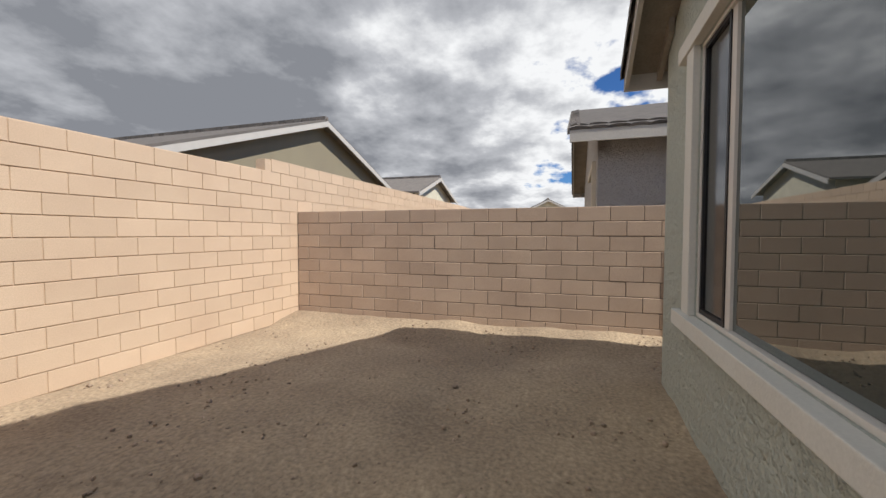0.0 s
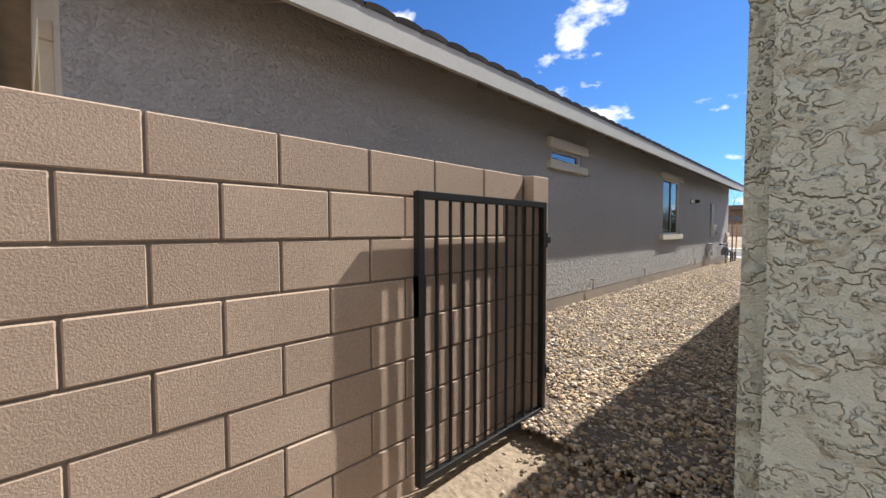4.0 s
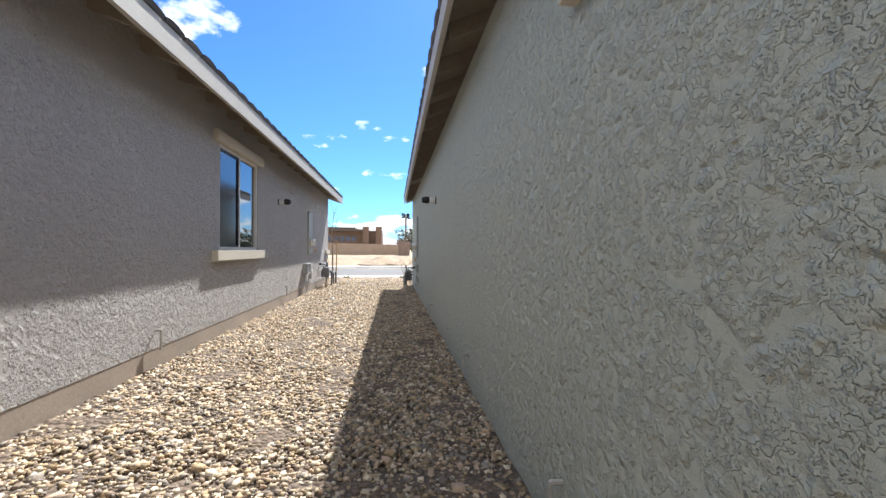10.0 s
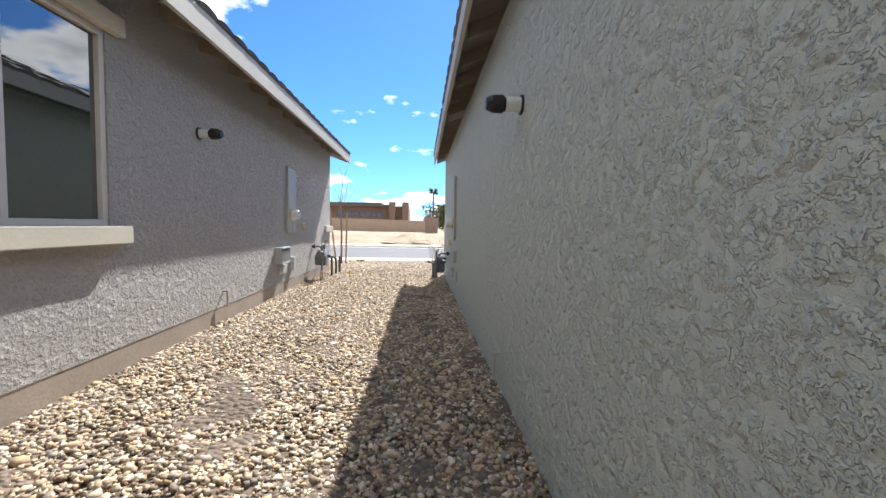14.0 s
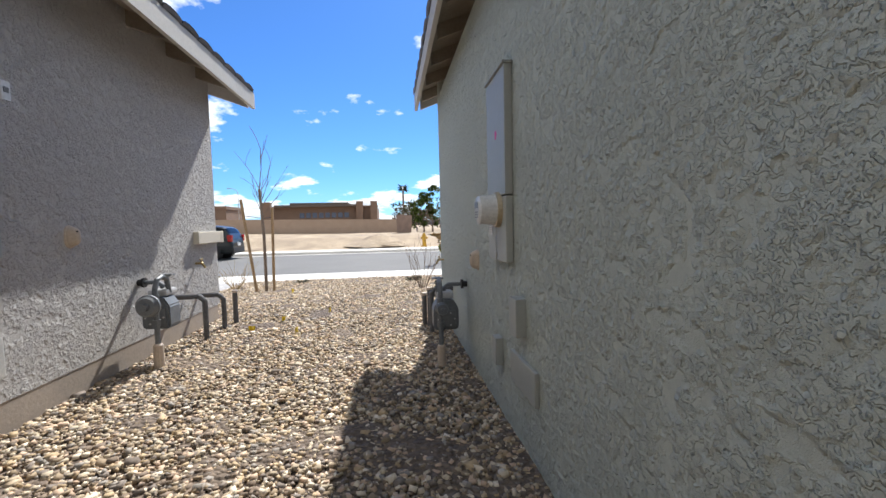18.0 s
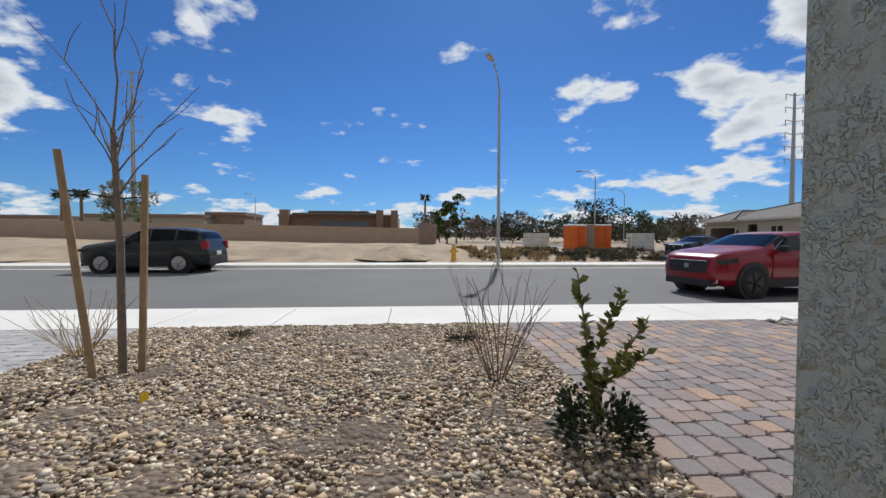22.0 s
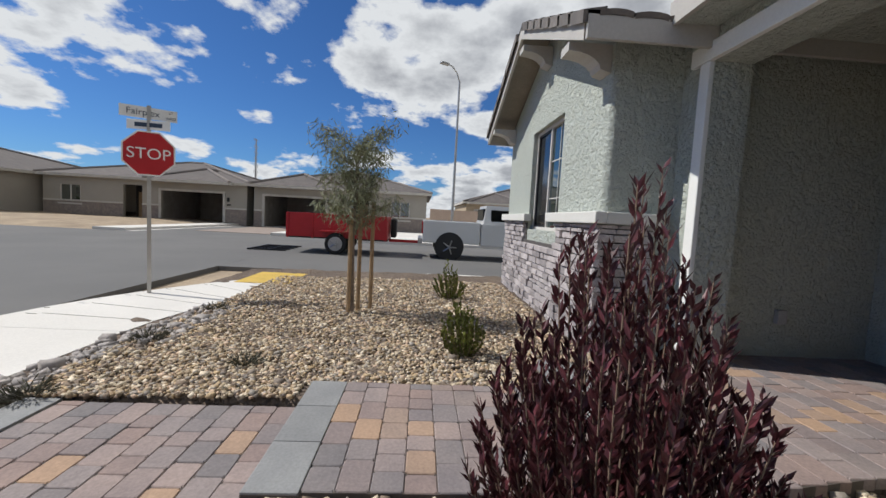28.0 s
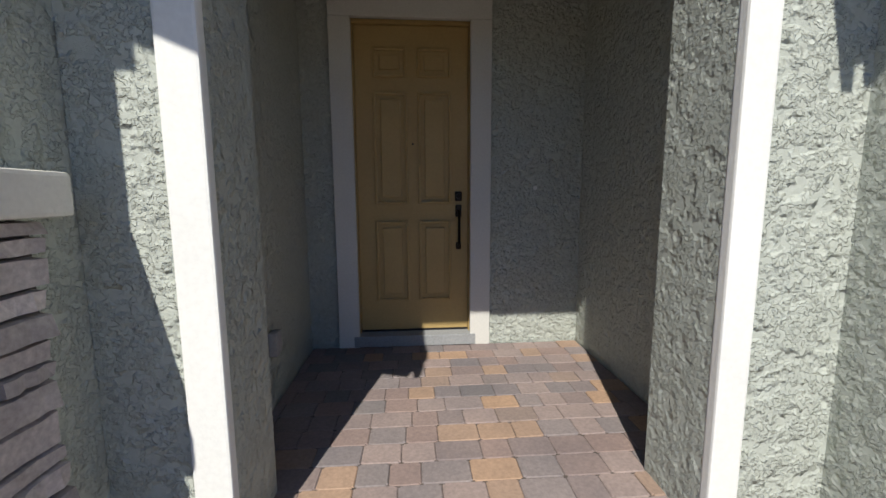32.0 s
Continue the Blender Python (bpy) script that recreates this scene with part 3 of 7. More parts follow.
def gable_roof_y(name, label, x0, x1, y0, y1, z, s, tile_sides=("x0",)):
    """A gable roof with its ridge along y: z is the height of the fascia's foot at the eaves."""
    t = thing(name, label, "roof")
    xm, zt = (x0 + x1) / 2, z + 0.19
    zr = zt + s * (x1 - x0) / 2
    slab(t, "roof_slope", [(x0, y0, zt + 0.01), (x0, y1, zt + 0.01), (xm, y1, zr + 0.01), (xm, y0, zr + 0.01)], SOFFIT, 0.04)
    slab(t, "roof_slope", [(x1, y1, zt + 0.01), (x1, y0, zt + 0.01), (xm, y0, zr + 0.01), (xm, y1, zr + 0.01)], SOFFIT, 0.04)
    slab(t, "tile_field", [(x0 - 0.02, y0, zt + 0.042), (x0 - 0.02, y1, zt + 0.042), (xm, y1, zr + 0.042), (xm, y0, zr + 0.042)], TILE, 0.03)
    slab(t, "tile_field", [(x1 + 0.02, y1, zt + 0.042), (x1 + 0.02, y0, zt + 0.042), (xm, y0, zr + 0.042), (xm, y1, zr + 0.042)], TILE, 0.03)
    board(t, "fascia", (x0, y0, zt), (x0, y1, zt), 0.19, -0.04, FASCIA)
    board(t, "fascia", (x1, y0, zt), (x1, y1, zt), 0.19, 0.04, FASCIA)
    board(t, "fascia_strip", (x0 - 0.018, y0, zt), (x0 - 0.018, y1, zt), 0.075, -0.02, FASCIA)
    board(t, "fascia_strip", (x1 + 0.018, y0, zt), (x1 + 0.018, y1, zt), 0.075, 0.02, FASCIA)
    for y in (y0, y1):
        d = 0.04 if y == y0 else -0.04
        board(t, "rake_board", (x0 + 0.04, y, zt + 0.02), (xm, y, zr + 0.02), 0.2, -d, FASCIA)
        board(t, "rake_board", (xm, y, zr + 0.02), (x1 - 0.04, y, zt + 0.02), 0.2, -d, FASCIA)
        bm = bmesh.new()
        n = int((xm - x0) / 0.32)
        for k in range(n):
            for sx, m in ((x0, 1), (x1, -1)):
                xa = sx + m * k * 0.32
                za = zt + s * k * 0.32 + 0.03
                dy = 0.16 if y == y0 else -0.16
                p = [(xa - m * 0.02, y - dy * 0.25, za + 0.01), (xa + m * 0.36, y - dy * 0.25, za + s * 0.36), (xa + m * 0.36, y + dy, za + s * 0.36 + 0.035), (xa - m * 0.02, y + dy, za + 0.05)]
                q = [(c[0], c[1], c[2] - 0.11 + (0.05 if abs(c[1] - y) > 0.1 else 0)) for c in p]
                vs, ws = [bm.verts.new(c) for c in p], [bm.verts.new(c) for c in q]
                bm.faces.new(vs)
                for i in range(4):
                    bm.faces.new((vs[i], ws[i], ws[(i + 1) % 4], vs[(i + 1) % 4]))
        lpart("rake_tiles", bm, TILE, t)
    for side in tile_sides:
        if side == "x0":
            eave_tiles(t, (x0 + 0.025, y0, zt + 0.022), (x0 + 0.025, y1, zt + 0.022), None, (1, 0, s))
        else:
            eave_tiles(t, (x1 - 0.025, y0, zt + 0.022), (x1 - 0.025, y1, zt + 0.022), None, (-1, 0, s))
    bm = bmesh.new()
    k = y0 + 0.3
    while k < y1 - 0.1:
        for xa, xb in ((x0 + 0.05, x0 + 0.6), (x1 - 0.6, x1 - 0.05)):
            za, zb = zt + s * (min(xa - x0, x1 - xa)) - 0.03, zt + s * (min(xb - x0, x1 - xb)) - 0.03
            vs = [bm.verts.new(p) for p in ((xa, k, za), (xb, k, zb), (xb, k + 0.045, zb), (xa, k + 0.045, za))]
            ws = [bm.verts.new((v.co.x, v.co.y, v.co.z - 0.13)) for v in vs]
            bm.faces.new(ws)
            for i in range(4):
                bm.faces.new((vs[i], ws[i], ws[(i + 1) % 4], vs[(i + 1) % 4]))
        k += 0.61
    lpart("rafter_tails", bm, SOFFIT, t)
    return t


gable_roof_y("house_roof", "brown concrete tile roof with pale painted fascia over grey-green house", -0.29, 13.4, 1.33, 16.5, 2.82, ROOF_S)
gable_roof_y("garage_roof", "brown concrete tile gable roof over the garage front", -0.29, 6.96, 16.5, 20.76, 2.82, 0.40, ("x0",))
gable_roof_y("wing_roof", "brown concrete tile gable roof over the stone-faced wing", 8.75, 13.65, 15.0, 20.78, 2.76, 0.42, ("x0",))
gable_roof_y("neighbour_roof", "brown concrete tile roof with pale fascia of the grey house", -13.0, -2.48, 0.75, 20.62, 2.78, 0.34, ("x1",))
nr = bpy.data.objects["neighbour_roof"]
for k in range(8):
    x = -3.15 - 0.61 * k
    z = 2.97 + 0.34 * (-2.48 - x) - 0.03
    lpart("lookout", boxes((x - 0.03, 0.79, z - 0.14, x + 0.03, 1.2, z)), SOFFIT, nr)
# gable walls
for nm, x0, x1, y0, y1, z, s, mat in (("gable_garage", wall_face(YF), 6.63, YF - 0.2, YF, 2.95, 0.40, STUCCO), ("gable_wing", WX0 + 0.004, WX1 - 0.004, WY - 0.2, WY - 0.002, 2.88, 0.42, STUCCO),
                                      ("gable_back", wall_face(YB), 13.0, YB, YB + 0.2, 2.95, ROOF_S, STUCCO), ("gable_neighbour_back", -12.56, NX, 1.2, 1.4, 2.93, 0.34, STUCCO_N),
                                      ("gable_neighbour_front", -12.56, NX, 20.07, 20.27, 2.93, 0.34, STUCCO_N)):
    bm = bmesh.new()
    xm = (x0 + x1) / 2
    prism(bm, [(x0, z - 0.25), (x1, z - 0.25), (x1, z + 0.12), (xm, z + 0.12 + s * (x1 - x0) / 2), (x0, z + 0.12)], "y", y0 + 0.003, y1 - 0.003)
    structure(nm, bm, mat, "stucco gable wall under the roof")
# low roof joining garage and wing above the porch
t = thing("porch_roof", "brown concrete tile porch roof with pale fascia", "roof")
slab(t, "roof_slope", [(6.6, 20.05, 3.12), (8.74, 20.05, 3.12), (8.74, 16.6, 4.48), (6.6, 16.6, 4.48)], SOFFIT, 0.08)
slab(t, "tile_field", [(6.6, 20.03, 3.17), (8.74, 20.03, 3.17), (8.74, 16.6, 4.53), (6.6, 16.6, 4.53)], TILE, 0.045)
board(t, "fascia", (6.68, 20.07, 3.11), (8.76, 20.07, 3.11), 0.2, 0.04, FASCIA)
eave_tiles(t, (6.68, 20.09, 3.15), (8.74, 20.09, 3.15), None, (0, -1, 0.39), 2)
lpart("soffit", boxes((6.68, 19.67, 2.93, 9.12, 20.06, 2.96)), STUCCO, t)

# neighbouring house walls
structure("wall_neighbour", wall_x(NX - 0.2, NX, 1.2, 20.27, 0.28, 3.12, [(6.42, 7.36, 2.31, 2.50), (11.82, 13.26, 1.19, 2.56)]), STUCCO_N, "warm grey stucco side wall of the next house")
structure("wall_neighbour_back", wall_y(1.2, 1.4, -12.4, NX - 0.2, -0.3, 3.12, [(-5.6, -3.6, 0.9, 2.5)]), STUCCO_N, "warm grey stucco back wall")
structure("wall_neighbour_front", wall_y(20.07, 20.27, -12.4, NX - 0.2, -0.3, 3.12), STUCCO_N, "warm grey stucco front wall")
structure("stem_wall", boxes((NX - 0.19, 1.25, -0.3, NX - 0.004, 20.22, 0.28)), FOOT, "exposed tan concrete stem wall of the next house")
structure("stem_wall_house", boxes((0.006, YB + 0.01, -0.32, 0.19, YF - 0.01, -0.31)), FOOT, "concrete footing")

# ---- windows ----
# near-black sheet that closes each opening behind its panes
REVEAL = surf("dark_backing", (0.05, 0.05, 0.052), rough=0.9)


def window(name, label, face, plane, inward, u0, u1, z0, z1, splits, dark=(), grid=(), fw=0.045, rec=0.012, mw=0.02, proud=0.03):
    """A vinyl window in an opening. face 'x' or 'y': the wall's normal; plane: the outer face; inward: +1 or -1."""
    t = thing(name, label, "window")
    p0, p1 = plane + inward * rec, plane + inward * (rec + 0.07)

    def bx(a, b, lo, hi, q0=p0, q1=p1):
        q0, q1 = min(q0, q1), max(q0, q1)
        return (q0, a, lo, q1, b, hi) if face == "x" else (a, q0, lo, b, q1, hi)

    lpart("window_frame", boxes(bx(u0, u1, z0, z0 + fw), bx(u0, u1, z1 - fw, z1), bx(u0, u0 + fw, z0 + fw, z1 - fw), bx(u1 - fw, u1, z0 + fw, z1 - fw), bevel=0.004), WIN_FRAME, t)
    us = [u0 + fw, *splits, u1 - fw]
    for s in splits:
        lpart("mullion", boxes(bx(s - mw, s + mw, z0 + fw, z1 - fw, plane + inward * (rec + 0.035 - proud)), bevel=0.003), WIN_FRAME, t)
    for k in range(len(us) - 1):
        a, b = us[k] + (mw + 0.001 if k else 0.003), us[k + 1] - (mw + 0.001 if k < len(us) - 2 else 0.003)
        q = plane + inward * (rec + (0.025 if k in dark else 0.035))
        lpart("pane", boxes(bx(a, b, z0 + fw + 0.003, z1 - fw - 0.003, q, q + inward * 0.006)), DARKGLASS if k in dark else GLASS, t,
              "dark insect screen pane" if k in dark else "")
        if k in dark:
            lpart("sash", boxes(bx(a, a + 0.03, z0 + fw, z1 - fw, p0 + inward * 0.01, q), bx(b - 0.03, b, z0 + fw, z1 - fw, p0 + inward * 0.01, q),
                                bx(a + 0.03, b - 0.03, z0 + fw, z0 + fw + 0.03, p0 + inward * 0.01, q), bx(a + 0.03, b - 0.03, z1 - fw - 0.03, z1 - fw, p0 + inward * 0.01, q)), METAL_B, t)
        if k in grid:
            rows = [bx((a + b) / 2 - 0.007, (a + b) / 2 + 0.007, z0 + fw, z1 - fw, q - inward * 0.008, q - inward * 0.002)]
            rows += [bx(a, b, z, z + 0.014, q - inward * 0.0085, q - inward * 0.0025) for z in (z0 + (z1 - z0) * f for f in (0.3, 0.65))]
            lpart("grille", boxes(*rows), WIN_FRAME, t)
    back = plane + inward * 0.19
    lpart("backing", boxes(bx(u0, u1, z0, z1, back - inward * 0.004, back)), REVEAL, t)
    return t


def trims(name, label, mat, face, plane, out, rows, bevel=0.008):
    """Foam trim bars around an opening, each a part: (part name, u0, u1, z0, z1, depth)."""
    t = thing(name, label, "trim")
    for nm, a, b, lo, hi, d in rows:
        q0, q1 = sorted((plane - out * 0.003, plane + out * d))
        lpart(nm, boxes((q0, a, lo, q1, b, hi) if face == "x" else (a, q0, lo, b, q1, hi), bevel=bevel), mat, t)
    return t


window("window_back", "large vinyl sliding window with mirror-like glass in the back wall", "y", YB, 1, 1.13, 3.64, 0.70, 2.64, (1.695, 3.03), (0, 2), fw=0.03, mw=0.038, proud=0.018)
trims("window_back_trim", "white painted foam trim around the back window", TRIM, "y", YB, -1,
      (("sill", 0.83, 3.9, 0.585, 0.70, 0.09), ("jamb", 0.95, 1.13, 0.70, 2.64, 0.045), ("jamb", 3.64, 3.79, 0.70, 2.64, 0.045), ("head", 0.74, 3.9, 2.64, 2.76, 0.06)))
window("window_transom", "narrow transom window in the grey-green side wall", "x", wall_face(6.9), 1, 6.44, 7.72, 2.25, 2.54, ())
trims("window_transom_trim", "cream foam trim around the narrow transom window", TRIM_G, "x", wall_face(6.9), -1,
      (("sill", 6.30, 7.86, 2.13, 2.25, 0.07), ("head", 6.30, 7.86, 2.54, 2.66, 0.07), ("jamb", 6.32, 6.44, 2.25, 2.54, 0.06), ("jamb", 7.72, 7.84, 2.25, 2.54, 0.06)))
window("window_neighbour_transom", "narrow transom window high in the warm grey wall", "x", NX, -1, 6.42, 7.36, 2.31, 2.50, ())
trims("window_neighbour_transom_trim", "cream foam head and sill bars of the narrow window", TRIM_G, "x", NX, 1,
      (("sill", 6.28, 7.52, 2.20, 2.31, 0.06), ("head", 6.28, 7.52, 2.50, 2.64, 0.06)))
window("window_neighbour", "vinyl sliding window in the warm grey wall", "x", NX, -1, 11.82, 13.26, 1.19, 2.56, (12.54,), (0,))
trims("window_neighbour_trim", "cream foam head and sill bars of the sliding window", TRIM_G, "x", NX, 1,
      (("sill", 11.6, 13.38, 1.06, 1.19, 0.08), ("head", 11.64, 13.38, 2.56, 2.69, 0.06)))
window("window_patio", "patio window under the rear eave of the grey house", "y", 1.2, 1, -5.6, -3.6, 0.9, 2.5, (-4.6,))
trims("window_neighbour_rear_trim", "cream trim around the rear patio window", TRIM_G, "y", 1.2, -1,
      (("head", -5.75, -3.45, 2.5, 2.62, 0.07), ("jamb", -3.6, -3.47, 0.9, 2.5, 0.07), ("sill", -5.75, -3.45, 0.78, 0.9, 0.07)))
window("window_wing", "vinyl window with white grilles above the stone veneer", "y", WY, -1, WIN_W[0], WIN_W[1], WIN_W[2], WIN_W[3], (11.12,), (1,), (0,), rec=0.07)
trims("neighbour_front_ledge", "cream foam ledge on the front corner of the grey house", TRIM_G, "y", 20.27, 1, (("ledge", -5.2, NX + 0.06, 1.05, 1.19, 0.07),))
trims("neighbour_side_ledge", "cream foam ledge wrapping the grey corner", TRIM_G, "x", NX, 1, (("ledge", 19.68, 20.262, 1.052, 1.188, 0.06),))

# ---- porch, door, garage details ----
WHITE = surf("white_stucco_trim", (0.80, 0.80, 0.76), (0.76, 0.76, 0.72), 2, 60, 0.9, 0.3, 90, 0.003, dirt=0.04)
trims("porch_trim", "white painted trim posts beside the porch opening", WHITE, "y", 19.66, 1,
      (("post", 8.728, 8.848, 0.045, 2.662, 0.045), ("post", 7.0, 7.112, 0.045, 2.662, 0.045), ("header", 6.9, 8.97, 2.664, 2.82, 0.05)), 0.01)
trims("door_casing", "white painted casing around the front door", TRIM, "y", 17.66, 1,
      (("jamb", 8.585, 8.75, 0.06, 2.63, 0.04), ("jamb", 7.51, 7.675, 0.06, 2.63, 0.04), ("head", 7.51, 8.75, 2.63, 2.79, 0.041)), 0.006)
YELLOW = surf("door_primer_yellow", (0.46, 0.325, 0.13), (0.42, 0.295, 0.115), 3, 50, 0.55, dirt=0.05)
BRONZE = surf("oil_bronze", (0.03, 0.022, 0.018), rough=0.35, metal=0.8)


def front_door():
    d = thing("front_door", "closed yellow-beige six-panel entry door with bronze handle", "door", at=(7.68, 17.585, 0.175))
    lpart("slab", boxes((0, -0.05, 0, 0.90, 0.0, 2.44), bevel=0.004), YELLOW, d)
    for x0, x1 in ((0.14, 0.41), (0.49, 0.76)):
        for z0, z1 in ((0.25, 0.92), (1.06, 1.94), (2.05, 2.27)):
            bm = boxes((x0, -0.002, z0, x0 + 0.022, 0.024, z1), (x1 - 0.022, -0.002, z0, x1, 0.024, z1), (x0 + 0.022, -0.002, z0, x1 - 0.022, 0.024, z0 + 0.022),
                       (x0 + 0.022, -0.002, z1 - 0.022, x1 - 0.022, 0.024, z1), (x0 + 0.055, -0.002, z0 + 0.055, x1 - 0.055, 0.02, z1 - 0.055), bevel=0.009)
            lpart("panel", bm, YELLOW, d)
    h = lpart("handle_set", boxes((0.055, 0.001, 0.95, 0.105, 0.022, 1.05), (0.058, 0.001, 0.68, 0.102, 0.02, 0.74), bevel=0.008), BRONZE, d, "oil-bronze handle set")
    bm = bmesh.new()
    tube(bm, [(0.08, 0.02, 1.0), (0.08, 0.065, 0.96), (0.08, 0.07, 0.82), (0.08, 0.06, 0.74), (0.08, 0.02, 0.71)], 0.011, 8)
    lpart("pull", bm, BRONZE, h)
    bm = boxes((0.05, 0.001, 1.08, 0.11, 0.02, 1.16), bevel=0.01)
    rod(bm, (0.08, 0.018, 1.12), (0.08, 0.04, 1.12), 0.022, 0.02, 14)
    lpart("deadbolt", bm, BRONZE, d, "oil-bronze deadbolt")
    bm = bmesh.new()
    rod(bm, (0.45, 0.001, 1.54), (0.45, 0.008, 1.54), 0.009, 0.008, 10)
    lpart("peephole", bm, BRONZE, d)
    lpart("frame", boxes((-0.028, -0.06, -0.1, -0.002, 0.03, 2.47), (0.902, -0.06, -0.1, 0.928, 0.03, 2.47), (-0.002, -0.06, 2.443, 0.902, 0.03, 2.47)), YELLOW, d)
    lpart("threshold", boxes((-0.05, -0.06, -0.11, 0.95, 0.12, -0.02), bevel=0.005), surf("grey_concrete", (0.33, 0.34, 0.34), rough=0.8), d, "grey concrete threshold")
    lpart("sweep", boxes((0.002, -0.045, -0.018, 0.898, -0.004, -0.002)), METAL_B, d)


front_door()
bell = thing("doorbell", "small white round doorbell button", "doorbell", at=(7.137, 17.663, 1.36))
bm = bmesh.new()
rod(bm, (0, 0, 0), (0, 0.012, 0), 0.018, 0.014, 14)
lpart("button", bm, WHITE, bell)
outlet = thing("outlet_cover", "grey weatherproof outlet cover on the porch wall", "outlet", at=(8.976, 18.6, 0.45))
lpart("cover", boxes((-0.05, -0.05, -0.07, 0.0, 0.05, 0.07), bevel=0.012), surf("grey_plastic", (0.42, 0.42, 0.42), rough=0.5), outlet)

trims("garage_trim", "off-white painted trim around the garage opening", TRIM, "y", YF, 1,
      (("jamb", GX1, GX1 + 0.2, 0.06, GZ + 0.16, 0.06), ("jamb", GX0 - 0.2, GX0, 0.06, GZ + 0.16, 0.06), ("head", GX0, GX1, GZ, GZ + 0.16, 0.06)), 0.01)
trims("garage_door_stop", "painted weather strip of the garage doorway", TRIM, "y", YF - 0.26, 1,
      (("stop", GX1 - 0.035, GX1, 0.03, GZ, 0.24), ("stop", GX0, GX0 + 0.035, 0.03, GZ, 0.24), ("stop", GX0 + 0.035, GX1 - 0.035, GZ - 0.035, GZ, 0.24)), 0.004)
STEEL = surf("galvanised_steel", (0.45, 0.44, 0.42), rough=0.4, metal=0.85)
for x in (GX1 + 0.1, GX0 - 0.1):
    tr = thing("garage_track", "galvanised garage door track", "rail", group="garage tracks", at=(x, 0, 0))
    s = -1 if x > 2 else 1
    bm = bmesh.new()
    pts = [(s * 0.02, YF - 0.3, 0.03), (s * 0.02, YF - 0.3, 2.0), (s * 0.02, YF - 0.36, 2.22), (s * 0.02, YF - 0.52, 2.36), (s * 0.02, YF - 3.2, 2.42)]
    tube(bm, pts, 0.022, 6)
    lpart("track", bm, STEEL, tr)
    lpart("hanger", boxes((s * 0.02 - 0.012, YF - 3.0, 2.42, s * 0.02 + 0.012, YF - 2.97, 2.9)), STEEL, tr)
gd = thing("garage_door", "raised white sectional garage door under the ceiling", "garage door")
for k in range(4):
    lpart("section", boxes((GX0 - 0.02, YF - 1.05 - k * 0.6, 2.44, GX1 + 0.02, YF - 0.47 - k * 0.6, 2.49), bevel=0.008), surf("door_steel_grey", (0.5, 0.48, 0.44), rough=0.5), gd)
bm = bmesh.new()
rod(bm, (GX0, YF - 0.36, 2.62), (GX1, YF - 0.36, 2.62), 0.02)
lpart("torsion_bar", bm, STEEL, gd)
structure("garage_stem", boxes((5.69, 13.16, 0.02, 5.718, YF - 0.21, 0.17)), surf("grey_curb", (0.26, 0.265, 0.27), rough=0.9, dirt=0.1), "grey concrete curb below the garage drywall")
TAPE = surf("joint_compound", (0.69, 0.63, 0.51), (0.64, 0.58, 0.46), 5, 30, 0.95, dirt=0.08)
for z in (1.28, 2.3):
    part("tape_joint", boxes((5.714, 13.16, z, 5.7185, YF - 0.21, z + 0.11 + 0.05 * (z == 1.28))), TAPE, garage_inner)
for k in range(9):
    part("tape_joint", boxes((5.7135, YF - 0.85 - k * 0.62, 0.18, 5.718, YF - 0.79 - k * 0.62, 2.88)), TAPE, garage_inner)
ph = thing("drywall_patch", "pale round patch with dark torn slot in the drywall", "patch", at=(5.7125, 18.85, 0.62))
bm = bmesh.new()
bmesh.ops.create_circle(bm, cap_ends=True, radius=1.0, segments=24)
bmesh.ops.scale(bm, verts=bm.verts, vec=(0.36, 0.2, 1))
bmesh.ops.rotate(bm, verts=bm.verts, matrix=Matrix.Rotation(radians(90), 3, "Y"))
bmesh.ops.rotate(bm, verts=bm.verts, matrix=Matrix.Rotation(radians(90), 3, "X"))
lpart("compound", bm, MATS["joint_compound"], ph)
lpart("slot", boxes((-0.004, -0.22, -0.012, -0.001, 0.2, 0.012), (-0.005, 0.0, -0.01, -0.002, 0.05, 0.04)), METAL_B, ph, "dark torn slot")


def corbel(at, turn):
    c = thing("corbel", "pale painted rounded foam corbel under the roof edge", "corbel", group="corbels", at=at, turn=turn)
    bm = bmesh.new()
    prof = [(0, 0), (0.42, 0), (0.42, -0.08)] + [(0.42 - 0.30 * math.sin(a) - 0.02, -0.08 - 0.16 * (1 - math.cos(a))) for a in (0.3, 0.6, 0.9, 1.2, 1.5)] + [(0, -0.26)]
    prism(bm, prof, "x", -0.11, 0.11)
    lpart("body", bm, FASCIA, c)
    return c


for x, z in ((9.3, 2.93), (11.19, 3.68), (13.15, 2.95)):
    corbel((x, WY + 0.003, z), 0)
for x in (6.45, 0.2):
    corbel((x, YF + 0.003, 2.95), 0)

ln = thing("wall_lantern", "black iron coach lantern with seeded glass beside the garage", "lantern", at=(6.32, YF + 0.003, 1.99))
lpart("backplate", boxes((-0.06, 0, -0.14, 0.06, 0.02, 0.14), bevel=0.01), METAL_B, ln)
lpart("arm", boxes((-0.015, 0.02, 0.1, 0.015, 0.16, 0.13)), METAL_B, ln)
lpart("roof", boxes((-0.11, 0.05, 0.12, 0.11, 0.27, 0.15), (-0.05, 0.11, 0.15, 0.05, 0.21, 0.2), bevel=0.01), METAL_B, ln)
lpart("cage", boxes(*((sx * 0.085 - 0.01, 0.16 + sy * 0.085 - 0.01, -0.2, sx * 0.085 + 0.01, 0.16 + sy * 0.085 + 0.01, 0.12) for sx in (-1, 1) for sy in (-1, 1)), (-0.1, 0.06, -0.23, 0.1, 0.26, -0.2)), METAL_B, ln)
